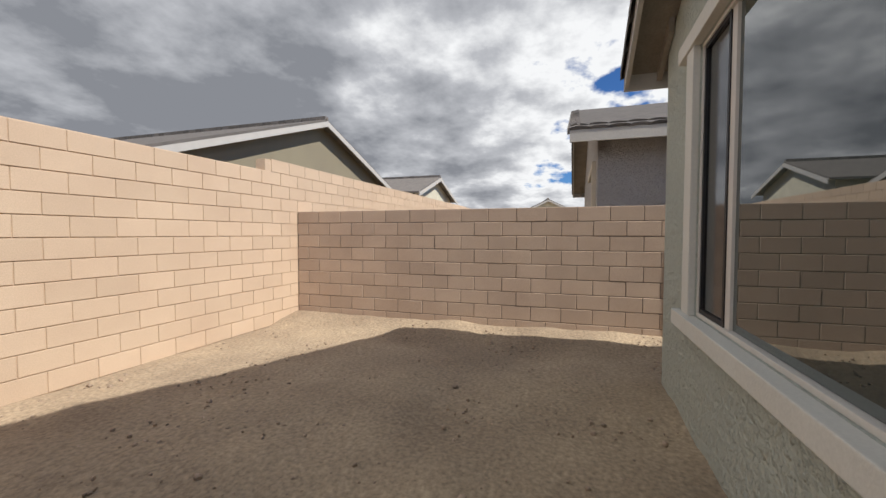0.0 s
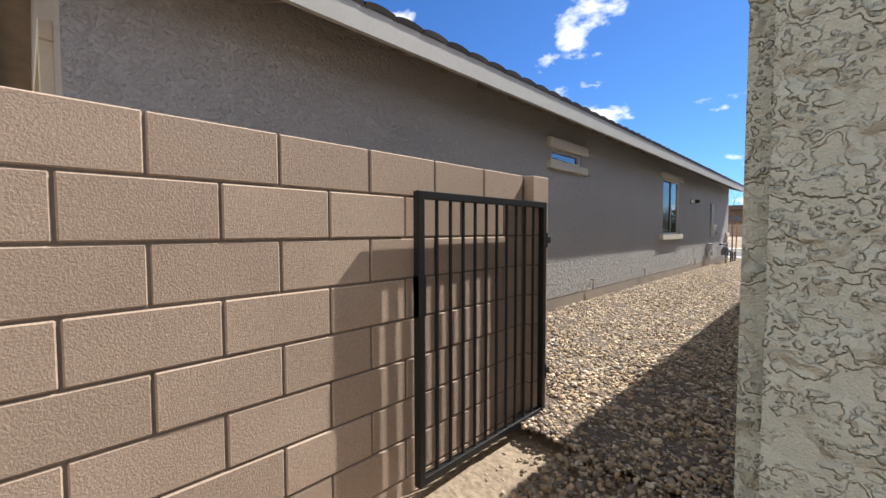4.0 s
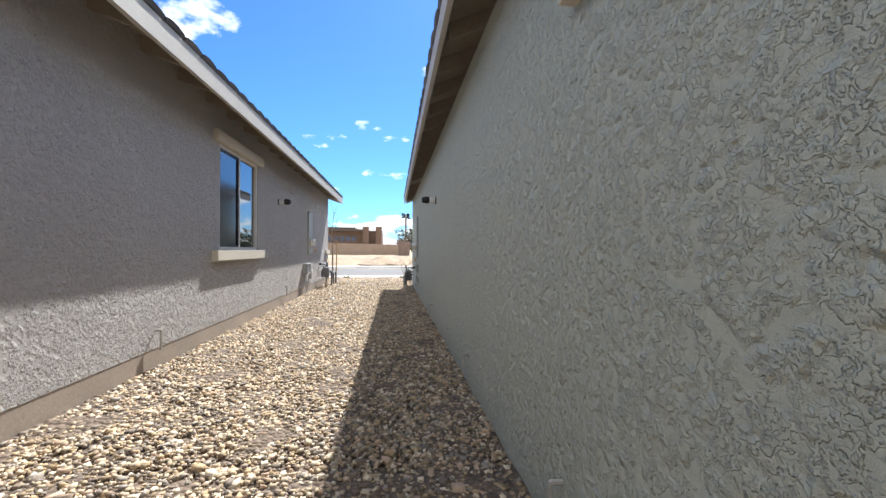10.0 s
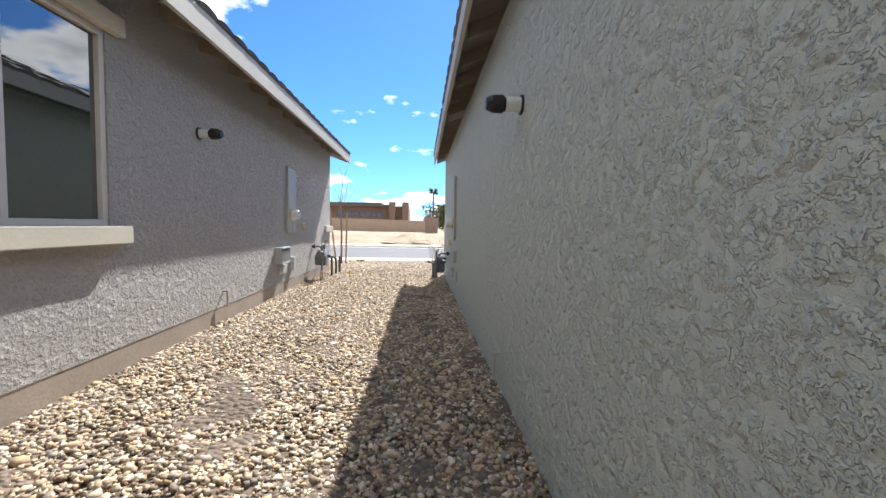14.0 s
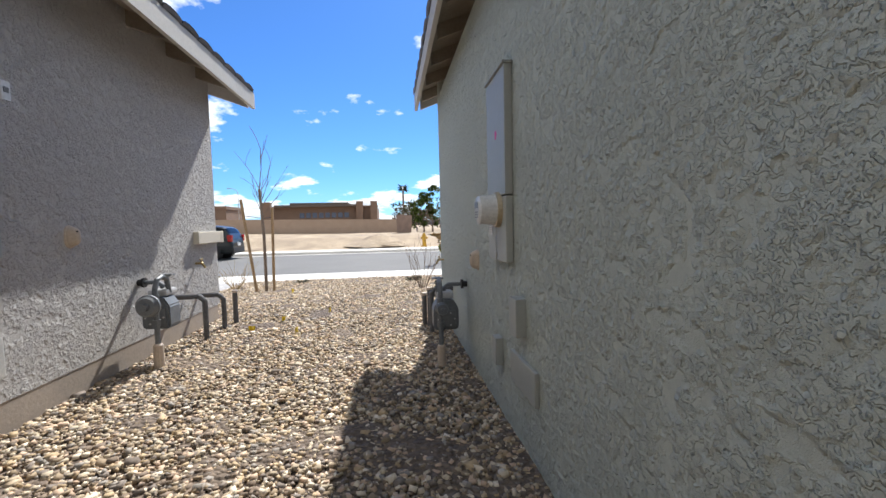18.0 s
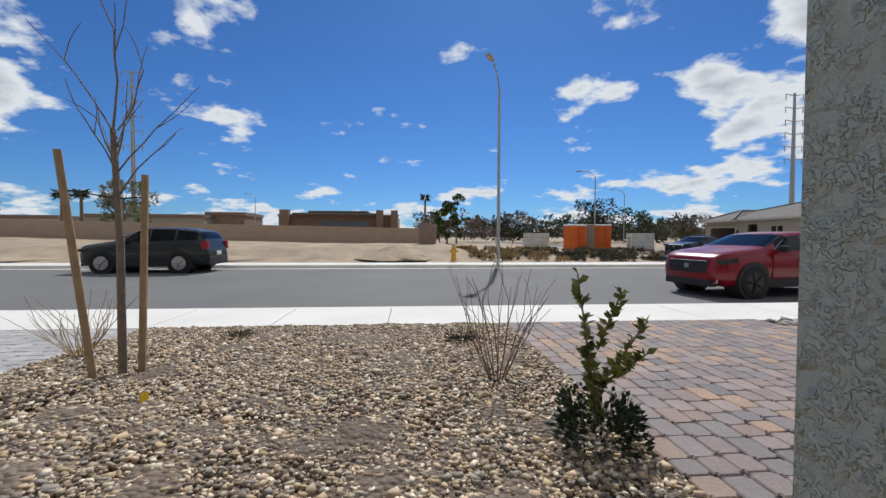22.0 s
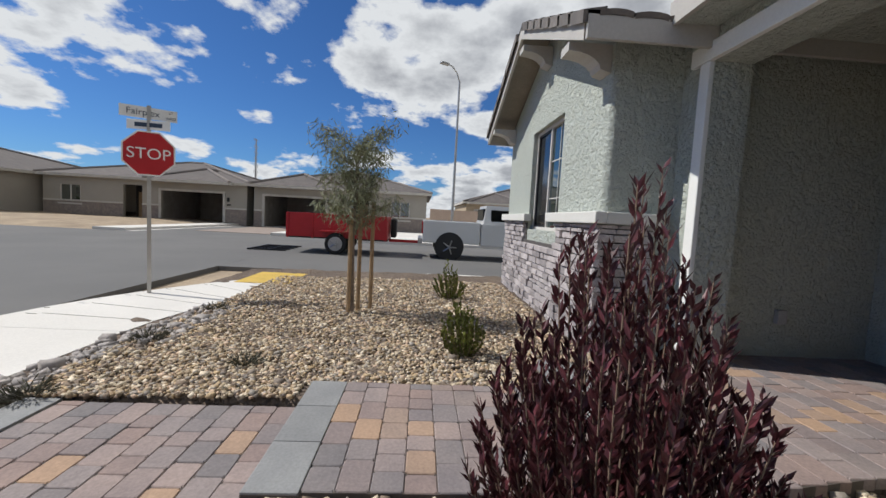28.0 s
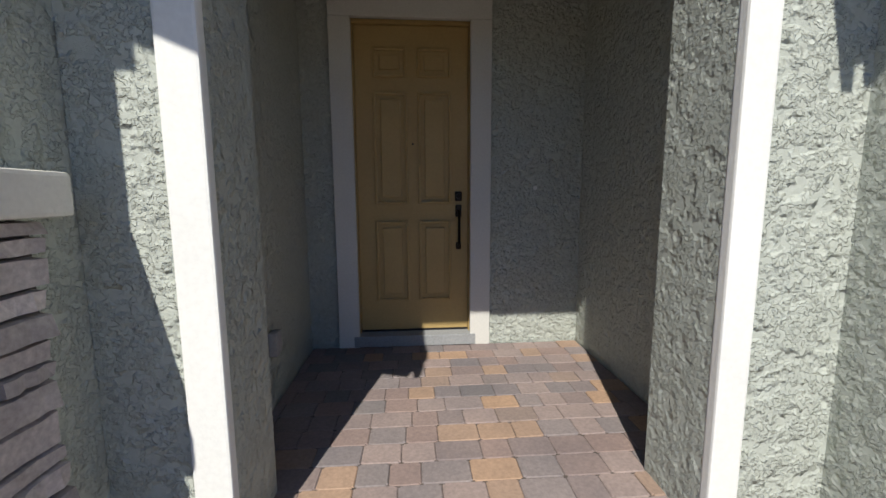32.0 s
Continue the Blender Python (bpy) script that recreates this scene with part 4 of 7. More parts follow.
lpart("glass", boxes((-0.075, 0.085, -0.2, 0.075, 0.235, 0.118)), surf("lantern_glass", (0.42, 0.46, 0.48), rough=0.15), ln)

# ---- gate and wall fittings ----
def iron_gate():
    g = thing("side_gate", "open black iron picket gate folded against the block wall", "gate", at=(-1.31, 2.335, 0.03))
    L, H = 1.19, 1.46
    lpart("stile", boxes((-0.02, 0, 0, 0.02, 0.04, H), bevel=0.004), METAL_B, g)
    lpart("stile", boxes((-0.02, L - 0.04, 0, 0.02, L, H), bevel=0.004), METAL_B, g)
    lpart("rail", boxes((-0.0195, 0.04, H - 0.04, 0.0195, L - 0.04, H), bevel=0.004), METAL_B, g)
    lpart("rail", boxes((-0.0195, 0.04, 0.0, 0.0195, L - 0.04, 0.04), bevel=0.004), METAL_B, g)
    for k in range(10):
        y = 0.04 + (L - 0.08) * (k + 1) / 11
        lpart("picket", boxes((-0.0065, y - 0.0065, 0.04, 0.0065, y + 0.0065, H - 0.04)), METAL_B, g)
    lpart("lock_plate", boxes((-0.022, 0.0, 0.85, 0.022, 0.045, 1.05)), METAL_B, g)
    for z in (0.28, 1.2):
        bm = bmesh.new()
        rod(bm, (0.0, L + 0.02, z - 0.05), (0.0, L + 0.02, z + 0.05), 0.016, 0.016, 8)
        box(bm, -0.012, L, z - 0.02, 0.012, L + 0.07, z + 0.02)
        lpart("hinge", bm, METAL_B, g)


iron_gate()
post = thing("latch_post", "black square iron latch post on the stucco wall", "post", at=(-0.045 + wall_face(3.5), 3.5, -0.05))
lpart("tube", boxes((-0.03, -0.03, 0, 0.045, 0.03, 1.62), bevel=0.004), METAL_B, post)
lpart("latch", boxes((-0.036, -0.012, 1.18, -0.03, 0.012, 1.3)), STEEL, post)

# ---- utilities on the grey-green wall ----
PANEL = surf("panel_paint", (0.37, 0.38, 0.345), (0.35, 0.36, 0.33), 3, 40, 0.5, dirt=0.04)
WHITEP = surf("meter_white", (0.72, 0.72, 0.70), rough=0.25)
PINK = surf("marking_pink", (0.85, 0.16, 0.38), rough=0.7)
GREYP = surf("gas_grey", (0.17, 0.18, 0.19), (0.13, 0.14, 0.15), 9, 60, 0.5, dirt=0.15)
TANP = surf("tan_plastic", (0.55, 0.45, 0.35), rough=0.5)
PIPE = surf("wrapped_pipe", (0.075, 0.075, 0.08), (0.12, 0.12, 0.125), 30, 80, 0.6, 0.3, 120, 0.003)


def electric_panel(at, side, label):
    """Flush service panel with a glass-domed meter. side: +1 opens towards +x."""
    p = thing("electric_panel", label, "electric panel", at=at)
    s = side
    def bx(x0, y0, z0, x1, y1, z1):
        a, b = sorted((s * x0, s * x1))
        return (a, y0, z0, b, y1, z1)
    lpart("upper_door", boxes(bx(0, 0.0, 0.38, 0.045, 0.4, 1.08), bevel=0.006), PANEL, p)
    lpart("lower_box", boxes(bx(0, 0.0, 0, 0.042, 0.215, 0.372), bevel=0.006), PANEL, p)
    lpart("lower_box", boxes(bx(0, 0.222, 0, 0.042, 0.4, 0.372), bevel=0.006), PANEL, p)
    lpart("latch", boxes(bx(0.02, 0.401 if s < 0 else -0.015, 0.7, 0.04, 0.415 if s < 0 else -0.001, 0.74)), STEEL, p)
    lpart("rain_hood", boxes(bx(0.0, -0.012, 1.08, 0.058, 0.412, 1.092), bevel=0.003), PANEL, p)
    lpart("seal_tab", boxes(bx(0.042, 0.20, 0.02, 0.05, 0.235, 0.05), bevel=0.002), STEEL, p)
    bm = bmesh.new()
    rod(bm, (s * 0.042, 0.16, 0.3), (s * 0.067, 0.16, 0.3), 0.105, 0.1, 24)
    m = lpart("meter", bm, surf("meter_ring", (0.5, 0.42, 0.28), rough=0.4, metal=0.4), p, "electric meter with white face")
    bm = bmesh.new()
    rod(bm, (s * 0.067, 0.16, 0.3), (s * 0.16, 0.16, 0.3), 0.088, 0.082, 24)
    rod(bm, (s * 0.16, 0.16, 0.3), (s * 0.172, 0.16, 0.3), 0.082, 0.06, 24)
    lpart("dome", bm, WHITEP, m, smooth=False)
    lpart("display", boxes(bx(0.1725, 0.115, 0.31, 0.1745, 0.2, 0.345)), surf("lcd_dark", (0.1, 0.11, 0.11), rough=0.3), m)
    lpart("print_bar", boxes(*(bx(0.1725, 0.12, z, 0.174, 0.2, z + 0.006) for z in (0.255, 0.27, 0.285))), surf("print_grey", (0.2, 0.2, 0.2)), m)
    return p


pan = electric_panel((wall_face(17.3) - 0.001, 17.09, 0.99), -1, "grey-green service panel with a round meter on the stucco wall")
lpart("spray_mark", boxes((-0.0475, 0.17, 0.71, -0.0462, 0.2, 0.76), (-0.0477, 0.155, 0.73, -0.0464, 0.19, 0.745)), PINK, pan, "pink paint mark")
st = lpart("sticker", boxes((-0.0442, 0.30, 0.15, -0.0425, 0.375, 0.30)), WHITEP, pan, "white and yellow caution sticker")
lpart("sticker_band", boxes((-0.0454, 0.30, 0.262, -0.0444, 0.375, 0.30)), surf("caution_yellow", (0.75, 0.55, 0.03), rough=0.5), st)
lpart("print_bar", boxes(*((-0.0454, 0.308, z, -0.0444, 0.365, z + 0.004) for z in (0.165, 0.178, 0.191, 0.204, 0.217)), (-0.0456, 0.33, 0.225, -0.0445, 0.352, 0.252)), MATS["print_grey"], st)
lab = bpy.data.curves.new("caution_text", "FONT")
lab.body, lab.size, lab.extrude = "CAUTION", 0.0155, 0.0004
lab.align_x = lab.align_y = "CENTER"
dg = bpy.context.evaluated_depsgraph_get()
tmp = bpy.data.objects.new("tmp", lab)
scene.collection.objects.link(tmp)
dg.update()
me = bpy.data.meshes.new_from_object(tmp.evaluated_get(bpy.context.evaluated_depsgraph_get()))
bpy.data.objects.remove(tmp)
me.materials.append(METAL_B)
word = new("caution_word", me)
word.parent = st
word.matrix_basis = Matrix.Translation((-0.0458, 0.3375, 0.281)) @ pose(0, 0, 0, 90, 0, -90)

pan = electric_panel((NX + 0.003, 17.03, 1.08), 1, "warm grey service panel with a round meter on the neighbouring wall")


lpart("spray_mark", boxes((0.0462, 0.16, 0.66, 0.0475, 0.19, 0.70), (0.0464, 0.15, 0.675, 0.0477, 0.22, 0.685)), PINK, pan, "pink paint mark")


def small_box(name, label, category, lo, hi, mat, bevel=0.006, lid=True):
    o = thing(name, label, category, at=lo)
    d = [h - l for l, h in zip(lo, hi)]
    lpart("body", boxes((0, 0, 0, *d), bevel=min(bevel, min(d) / 3)), mat, o)
    return o


def oval_cover(name, label, category, lo, hi, mat, bevel=0.0, lid=True):
    """An upright capsule-shaped plastic cover with a rim and a screw."""
    o = thing(name, label, category, at=[(a + b) / 2 for a, b in zip(lo, hi)])
    w, d, h = (hi[k] - lo[k] for k in range(3))
    side = -1 if hi[0] < 0.2 and lo[0] > -1 else 1
    for nm, grow, deep in (("body", 1.0, 1.0), ("rim", 1.14, 0.35)):
        bm = bmesh.new()
        bmesh.ops.create_uvsphere(bm, u_segments=18, v_segments=12, radius=0.5)
        for v in bm.verts:
            v.co.z = max(-0.5, min(0.5, v.co.z * 1.0))
            flat = 0.18 if v.co.z > 0 else -0.18
            v.co = Vector((v.co.x * w * deep * 1.9 - side * w * 0.5, v.co.y * d * grow * 1.25, (v.co.z * 0.72 + flat * (1 if abs(v.co.z) > 0.02 else 0)) * h * grow))
        lpart(nm, bm, mat, o, "", True)
    bm = bmesh.new()
    rod(bm, (side * w * 0.30, -0.012, h * 0.26), (side * w * 0.36, -0.016, h * 0.26), 0.006, 0.006, 8)
    lpart("screw", bm, METAL_B, o)
    return o


small_box("cable_box", "tall grey-green cable box low on the stucco wall", "utility box", (-0.092, 16.9, 0.62), (-0.034, 17.02, 0.82), PANEL)
small_box("cable_box", "slim grey-green cable box low on the stucco wall", "utility box", (-0.089, 17.33, 0.33), (-0.036, 17.42, 0.5), PANEL)
small_box("access_plate", "flat grey-green access plate low on the stucco wall", "access plate", (-0.059, 16.72, 0.33), (-0.034, 17.12, 0.50), PANEL)
oval_cover("sensor_knob", "tan oval plastic cover on the stucco wall", "cover", (-0.112, 17.985, 0.86), (-0.039, 18.06, 1.0), TANP, 0.028)
oval_cover("wall_cover", "tan oval plastic cover on the grey wall", "cover", (NX - 0.003, 17.93, 1.12), (NX + 0.07, 18.0, 1.25), TANP, 0.028)
small_box("neighbour_cable_box", "pale grey cable box low on the grey wall", "utility box", (NX - 0.003, 17.24, 0.44), (NX + 0.07, 17.36, 0.66), surf("pale_box", (0.5, 0.49, 0.46), rough=0.6))
small_box("neighbour_plate", "pale grey access plate low on the grey wall", "access plate", (NX - 0.003, 16.68, 0.42), (NX + 0.03, 16.98, 0.56), MATS["pale_box"])
ac = thing("disconnect_box", "grey louvred air-conditioner disconnect box on the grey wall", "utility box", at=(NX - 0.003, 16.54, 0.6))
DISC = surf("disconnect_grey", (0.40, 0.41, 0.42), rough=0.45)
# body coloured dark to give the slots between the ribs their shade
lpart("body", boxes((0, 0, 0, 0.075, 0.38, 0.235), bevel=0.008), surf("disconnect_slot_shade", (0.10, 0.105, 0.115), rough=0.5), ac, "box body, the shade between the ribs painted dark")
for k in range(8):
    lpart("rib", boxes((0.07, 0.028 + k * 0.043, 0.03, 0.112, 0.050 + k * 0.043, 0.205), bevel=0.005), DISC, ac)
lpart("lid", boxes((0.0, -0.012, 0.236, 0.128, 0.392, 0.258), bevel=0.006), DISC, ac)
lpart("front_lip", boxes((0.06, -0.006, -0.004, 0.12, 0.386, 0.03), bevel=0.006), DISC, ac)
lpart("end_panel", boxes((0.0, -0.012, 0.0, 0.112, -0.001, 0.235), bevel=0.003), DISC, ac)
lpart("end_panel", boxes((0.0, 0.381, 0.0, 0.112, 0.392, 0.235), bevel=0.003), DISC, ac)
for (x, y, z), way in (((wall_face(17.6), 17.62, 1.99), -1), ((NX, 17.58, 2.03), 1)):
    tag = thing("wall_label", "small white plastic label plate beside the service panel", "label", group="label plates", at=(x, y, z))
    lpart("plate", boxes((-0.006, -0.03, -0.055, 0.006, 0.03, 0.055), bevel=0.003), WHITEP, tag)
    lpart("print_bar", boxes((way * 0.0075 - 0.0015, -0.016, -0.01, way * 0.0075 + 0.0015, 0.016, 0.02)), MATS["print_grey"], tag)


def eyeball_light(at, side, label):
    o = thing("wall_spotlight", label, "light", group="wall spotlights", at=at)
    for nm, mat, lab, rods in (("mount", METAL_B, "black wall plate", ((0.0, 0.014, 0.062, 0.058),)), ("body", WHITEP, "white body", ((0.014, 0.105, 0.046, 0.046),)),
                               ("lamp_head", METAL_B, "black lamp head", ((0.105, 0.125, 0.04, 0.056), (0.125, 0.19, 0.056, 0.052), (0.19, 0.225, 0.052, 0.036)))):
        bm = bmesh.new()
        for x0, x1, r0, r1 in rods:
            rod(bm, (side * x0, 0, 0), (side * x1, 0, 0), r0, r1, 18)
        lpart(nm, bm, mat, o, lab)
    return o


eyeball_light((wall_face(12.74), 12.74, 1.99), -1, "white and black spotlight high on the grey-green wall")
eyeball_light((NX, 14.45, 2.115), 1, "white and black spotlight high on the grey wall")


PALE_M = surf("meter_top", (0.5, 0.5, 0.5), rough=0.4)


def gas_meter(at, s, label, disc, reach):
    """Residential gas meter: sleeved riser, regulator, die-cast body with shoulders, loop and wall pipe. s: away from the wall; disc: the regulator's radius."""
    o = thing("gas_meter", label, "gas meter", at=at)
    x = s * reach
    bm = bmesh.new()
    tube(bm, [(x, -0.06, -0.02), (x, -0.06, 0.50), (x, -0.06, 0.66), (x, -0.02, 0.73), (x, 0.05, 0.75), (x, 0.12, 0.72), (x, 0.15, 0.60)], 0.020, 10)
    lpart("riser", bm, GREYP, o)
    bm = bmesh.new()
    rod(bm, (x, -0.06, -0.02), (x, -0.06, 0.2), 0.04, 0.036, 12), rod(bm, (x, -0.06, 0.2), (x, -0.06, 0.215), 0.036, 0.024, 12)
    lpart("riser_sleeve", bm, TANP, o, "tan riser sleeve")
    for z in (0.36, 0.56):
        bm = bmesh.new()
        rod(bm, (x, -0.06, z), (x, -0.06, z + 0.05), 0.032, 0.032, 6)
        lpart("union_nut", bm, GREYP, o)
    xb = x - s * 0.06
    bm = bmesh.new()
    prism(bm, [(xb - 0.10, 0.31), (xb + 0.10, 0.31), (xb + 0.11, 0.33), (xb + 0.11, 0.50), (xb + 0.06, 0.58), (xb - 0.06, 0.58), (xb - 0.11, 0.50), (xb - 0.11, 0.33)], "y", 0.04, 0.22)
    bmesh.ops.bevel(bm, geom=list(bm.edges), offset=0.012, segments=2, affect="EDGES")
    body = lpart("meter_body", bm, GREYP, o, "grey die-cast meter body")
    bm = boxes((xb - 0.085, 0.022, 0.335, xb + 0.085, 0.042, 0.485), bevel=0.012)
    lpart("front_cover", bm, GREYP, body)
    lpart("index_plate", boxes((xb - 0.05, 0.24, 0.40, xb + 0.05, 0.246, 0.47), (xb - 0.06, 0.215, 0.39, xb + 0.06, 0.24, 0.48), bevel=0.003), WHITEP, body)
    lpart("top_cover", boxes((xb - 0.075, 0.08, 0.575, xb + 0.075, 0.26, 0.635), bevel=0.02), PALE_M, body, "pale grey top cover")
    for k in range(6):
        c = k * math.pi / 3
        bm = bmesh.new()
        rod(bm, (xb + 0.07 * math.cos(c), 0.016, 0.41 + 0.06 * math.sin(c)), (xb + 0.07 * math.cos(c), 0.026, 0.41 + 0.06 * math.sin(c)), 0.008, 0.008, 6)
        lpart("bolt", bm, PALE_M, body)
    yr, zr = -0.17, 0.54
    bm = bmesh.new()
    rod(bm, (x, yr - 0.03, zr), (x, yr, zr), disc * 0.8, disc, 20), rod(bm, (x, yr, zr), (x, yr + 0.02, zr), disc * 1.06, disc * 1.06, 20), rod(bm, (x, yr + 0.02, zr), (x, yr + 0.05, zr), disc, disc * 0.6, 20)
    rod(bm, (x, yr + 0.05, zr), (x, -0.05, zr), 0.028, 0.024, 12), rod(bm, (x, yr - 0.06, zr), (x, yr - 0.03, zr), disc * 0.32, disc * 0.36, 12)
    lpart("regulator", bm, GREYP, o, "round grey regulator")
    bm = bmesh.new()
    tube(bm, [(xb, 0.17, 0.58), (xb, 0.17, 0.66), (xb - s * 0.04, 0.17, 0.69), (0.0, 0.17, 0.69)], 0.018, 10)
    lpart("outlet_pipe", bm, GREYP, o)
    bm = bmesh.new()
    rod(bm, (s * 0.035, 0.17, 0.69), (s * 0.055, 0.17, 0.69), 0.042, 0.042, 14), rod(bm, (0.0, 0.17, 0.69), (s * 0.035, 0.17, 0.69), 0.028, 0.028, 12)
    lpart("wall_flange", bm, METAL_B, o, "black wall flange")
    lpart("bracket", boxes((x - 0.012, 0.02, 0.735, x + 0.012, 0.17, 0.75), (x - 0.05, 0.10, 0.75, x + 0.05, 0.16, 0.762), bevel=0.003), GREYP, o)
    return o


gas_meter((NX, 18.5, 0.08), 1, "grey gas meter with round regulator standing against the grey wall", 0.085, 0.25)
gas_meter((wall_face(18.4), 18.34, -0.02), -1, "grey gas meter with shouldered body standing against the grey-green wall", 0.052, 0.27)


def bent_pipe(at, s, h, reach, label):
    o = thing("stub_pipe", label, "pipe", group="stub pipes", at=at)
    bm = bmesh.new()
    tube(bm, [(s * reach, 0, -0.06), (s * reach, 0, h - 0.05), (s * (reach - 0.05), 0, h), (0.0, 0, h)], 0.026, 10)
    lpart("pipe", bm, PIPE, o)
    return o


for y, h in ((19.25, 0.42), (19.7, 0.36)):
    bent_pipe((NX, y, 0.12), 1, h, 0.27, "black-wrapped stub pipe bent into the grey wall")
for y, h in ((19.35, 0.5), (19.6, 0.4)):
    bent_pipe((wall_face(y), y, 0.0), -1, h, 0.24, "black-wrapped stub pipe bent into the grey-green wall")
for (x, y), h in (((NX + 0.3, 19.95), 0.42), ((-0.27, 19.8), 0.38), ((-0.34, 19.72), 0.33)):
    o = thing("stub_pipe", "upright capped stub pipe in the gravel", "pipe", group="stub pipes", at=(x, y, 0.04))
    bm = bmesh.new()
    rod(bm, (0, 0, -0.08), (0, 0, h), 0.028, 0.028, 10)
    lpart("pipe", bm, PIPE, o)
    bm = bmesh.new()
    rod(bm, (0, 0, h), (0, 0, h + 0.03), 0.033, 0.033, 10)
    lpart("cap", bm, TANP, o)


def hose_bib(at, s, label):
    o = thing("hose_bib", label, "faucet", group="hose bibs", at=at)
    bm = bmesh.new()
    tube(bm, [(0, 0, 0), (s * 0.07, 0, 0), (s * 0.1, 0, -0.05)], 0.012, 8)
    lpart("spout", bm, surf("brass", (0.5, 0.36, 0.15), rough=0.35, metal=0.8), o)
    bm = bmesh.new()
    rod(bm, (s * 0.06, 0, 0.012), (s * 0.06, 0, 0.04), 0.008, 0.008, 8)
    rod(bm, (s * 0.06, -0.035, 0.045), (s * 0.06, 0.035, 0.045), 0.008, 0.008, 8)
    lpart("handle", bm, MATS["brass"], o)


hose_bib((NX, 19.7, 0.84), 1, "brass hose bib on the grey wall below the ledge")
hose_bib((wall_face(20), 20.05, 0.76), -1, "brass hose bib on the grey-green wall near the corner")


def drain_stub(at, s, label):
    o = thing("drain_stub", label, "pipe", group="drain stubs", at=at)
    bm = bmesh.new()
    tube(bm, [(0, 0, 0.12), (s * 0.05, 0, 0.12), (s * 0.05, 0, -0.06)], 0.012, 8)
    lpart("pipe", bm, FASCIA, o)


for y in (7.8, 10.45, 14.9):
    drain_stub((NX, y, 0.33), 1, "small painted condensate stub bent down the grey wall")
for y in (7.95, 9.95, 13.2):
    drain_stub((wall_face(y), y, 0.16), -1, "small painted condensate stub bent down the grey-green wall")

FLAG = surf("marker_yellow", (0.85, 0.62, 0.03), rough=0.6)
for x, y in ((-2.3, 19.55), (-2.05, 19.95), (-1.75, 19.35), (-2.45, 22.15), (-1.55, 20.35)):
    o = thing("marker_flag", "small yellow utility marker flag in the gravel", "flag", group="marker flags", at=(x, y, 0.02), turn=random.uniform(0, 180))
    bm = bmesh.new()
    rod(bm, (0, 0, -0.03), (0, 0, 0.12), 0.0025, 0.0025, 5)
    lpart("wire", bm, STEEL, o)
    bm = bmesh.new()
    prev = None
    for k in range(6):
        v = [bm.verts.new((k * 0.014, 0.012 * math.sin(k * 1.3), z)) for z in (0.05 + 0.006 * k, 0.12)]
        if prev:
            bm.faces.new((prev[0], v[0], v[1], prev[1]))
        prev = v
    lpart("cloth", bm, FLAG, o)
bottle = thing("paper_scrap", "crumpled white paper scrap lying on the gravel", "litter", at=(-2.05, 15.75, 0.10))
bm = bmesh.new()
bmesh.ops.create_icosphere(bm, subdivisions=2, radius=0.045)
for v in bm.verts:
    v.co *= 1 + 0.35 * noise.noise(v.co * 40)
    v.co.z *= 0.5
lpart("paper", bm, WHITEP, bottle)
slabp = thing("splash_block", "flat cream concrete splash slab lying at the grey corner", "splash block", at=(-3.42, 21.08, 0.065), turn=12)
lpart("block", boxes((-0.15, -0.17, -0.06, 0.15, 0.17, 0.0), (-0.15, -0.17, -0.01, -0.12, 0.17, 0.022), (0.12, -0.17, -0.01, 0.15, 0.17, 0.022), bevel=0.008), surf("cream_concrete", (0.62, 0.53, 0.40), rough=0.9), slabp)

# ---- plants ----
BARK = surf("bark", (0.23, 0.18, 0.14), (0.15, 0.115, 0.09), 14, 60, 0.95, 0.6, 60, 0.004)
STAKE = surf("stake_wood", (0.36, 0.25, 0.14), (0.27, 0.18, 0.10), 10, 80, 0.9, 0.3, 90, 0.003)
LEAF = surf("leaf_green", (0.105, 0.15, 0.022), (0.055, 0.085, 0.02), 9, 60, 0.5, island=0.4)
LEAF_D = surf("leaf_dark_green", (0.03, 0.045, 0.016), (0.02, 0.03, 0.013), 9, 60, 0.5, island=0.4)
LEAF_G = surf("leaf_grey_green", (0.25, 0.26, 0.15), (0.18, 0.19, 0.105), 6, 60, 0.6, island=0.35)
LEAF_R = surf("leaf_purple", (0.10, 0.025, 0.03), (0.045, 0.014, 0.018), 9, 60, 0.42, island=0.5)
TWIG = surf("dry_twig", (0.24, 0.17, 0.12), (0.16, 0.115, 0.085), 20, 80, 0.9)
DRY = surf("dry_grass", (0.42, 0.31, 0.16), (0.30, 0.22, 0.12), 10, 60, 0.9, island=0.3)
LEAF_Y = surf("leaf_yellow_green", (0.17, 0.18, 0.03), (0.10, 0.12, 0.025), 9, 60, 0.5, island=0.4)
SAGE = surf("sage_shrub", (0.13, 0.125, 0.085), (0.08, 0.075, 0.055), 8, 60, 0.9, island=0.35)


def leaves_mesh(name, rows, mat, parent, label=""):
    """Many small pointed leaves, each a folded blade. rows: (base, way, length, width)."""
    vs, fs = [], []
    for p, w, ln, wd in rows:
        w = Vector(w).normalized()
        side = w.cross(Vector((random.uniform(-1, 1), random.uniform(-1, 1), random.uniform(0.2, 1)))).normalized() * wd
        up = side.cross(w).normalized() * wd * 0.35
        p = Vector(p)
        b = len(vs)
        vs += [p, p + w * ln * 0.45 + side + up, p + w * ln, p + w * ln * 0.45 - side + up, p + w * ln * 0.5]
        fs += [(b, b + 1, b + 4), (b + 1, b + 2, b + 4), (b + 2, b + 3, b + 4), (b + 3, b, b + 4)]
    me = bpy.data.meshes.new(name)
    me.from_pydata([tuple(v) for v in vs], [], fs)
    me.materials.append(mat)
    ob = new(name, me)
    ob.parent = parent
    return tagged(ob, label)


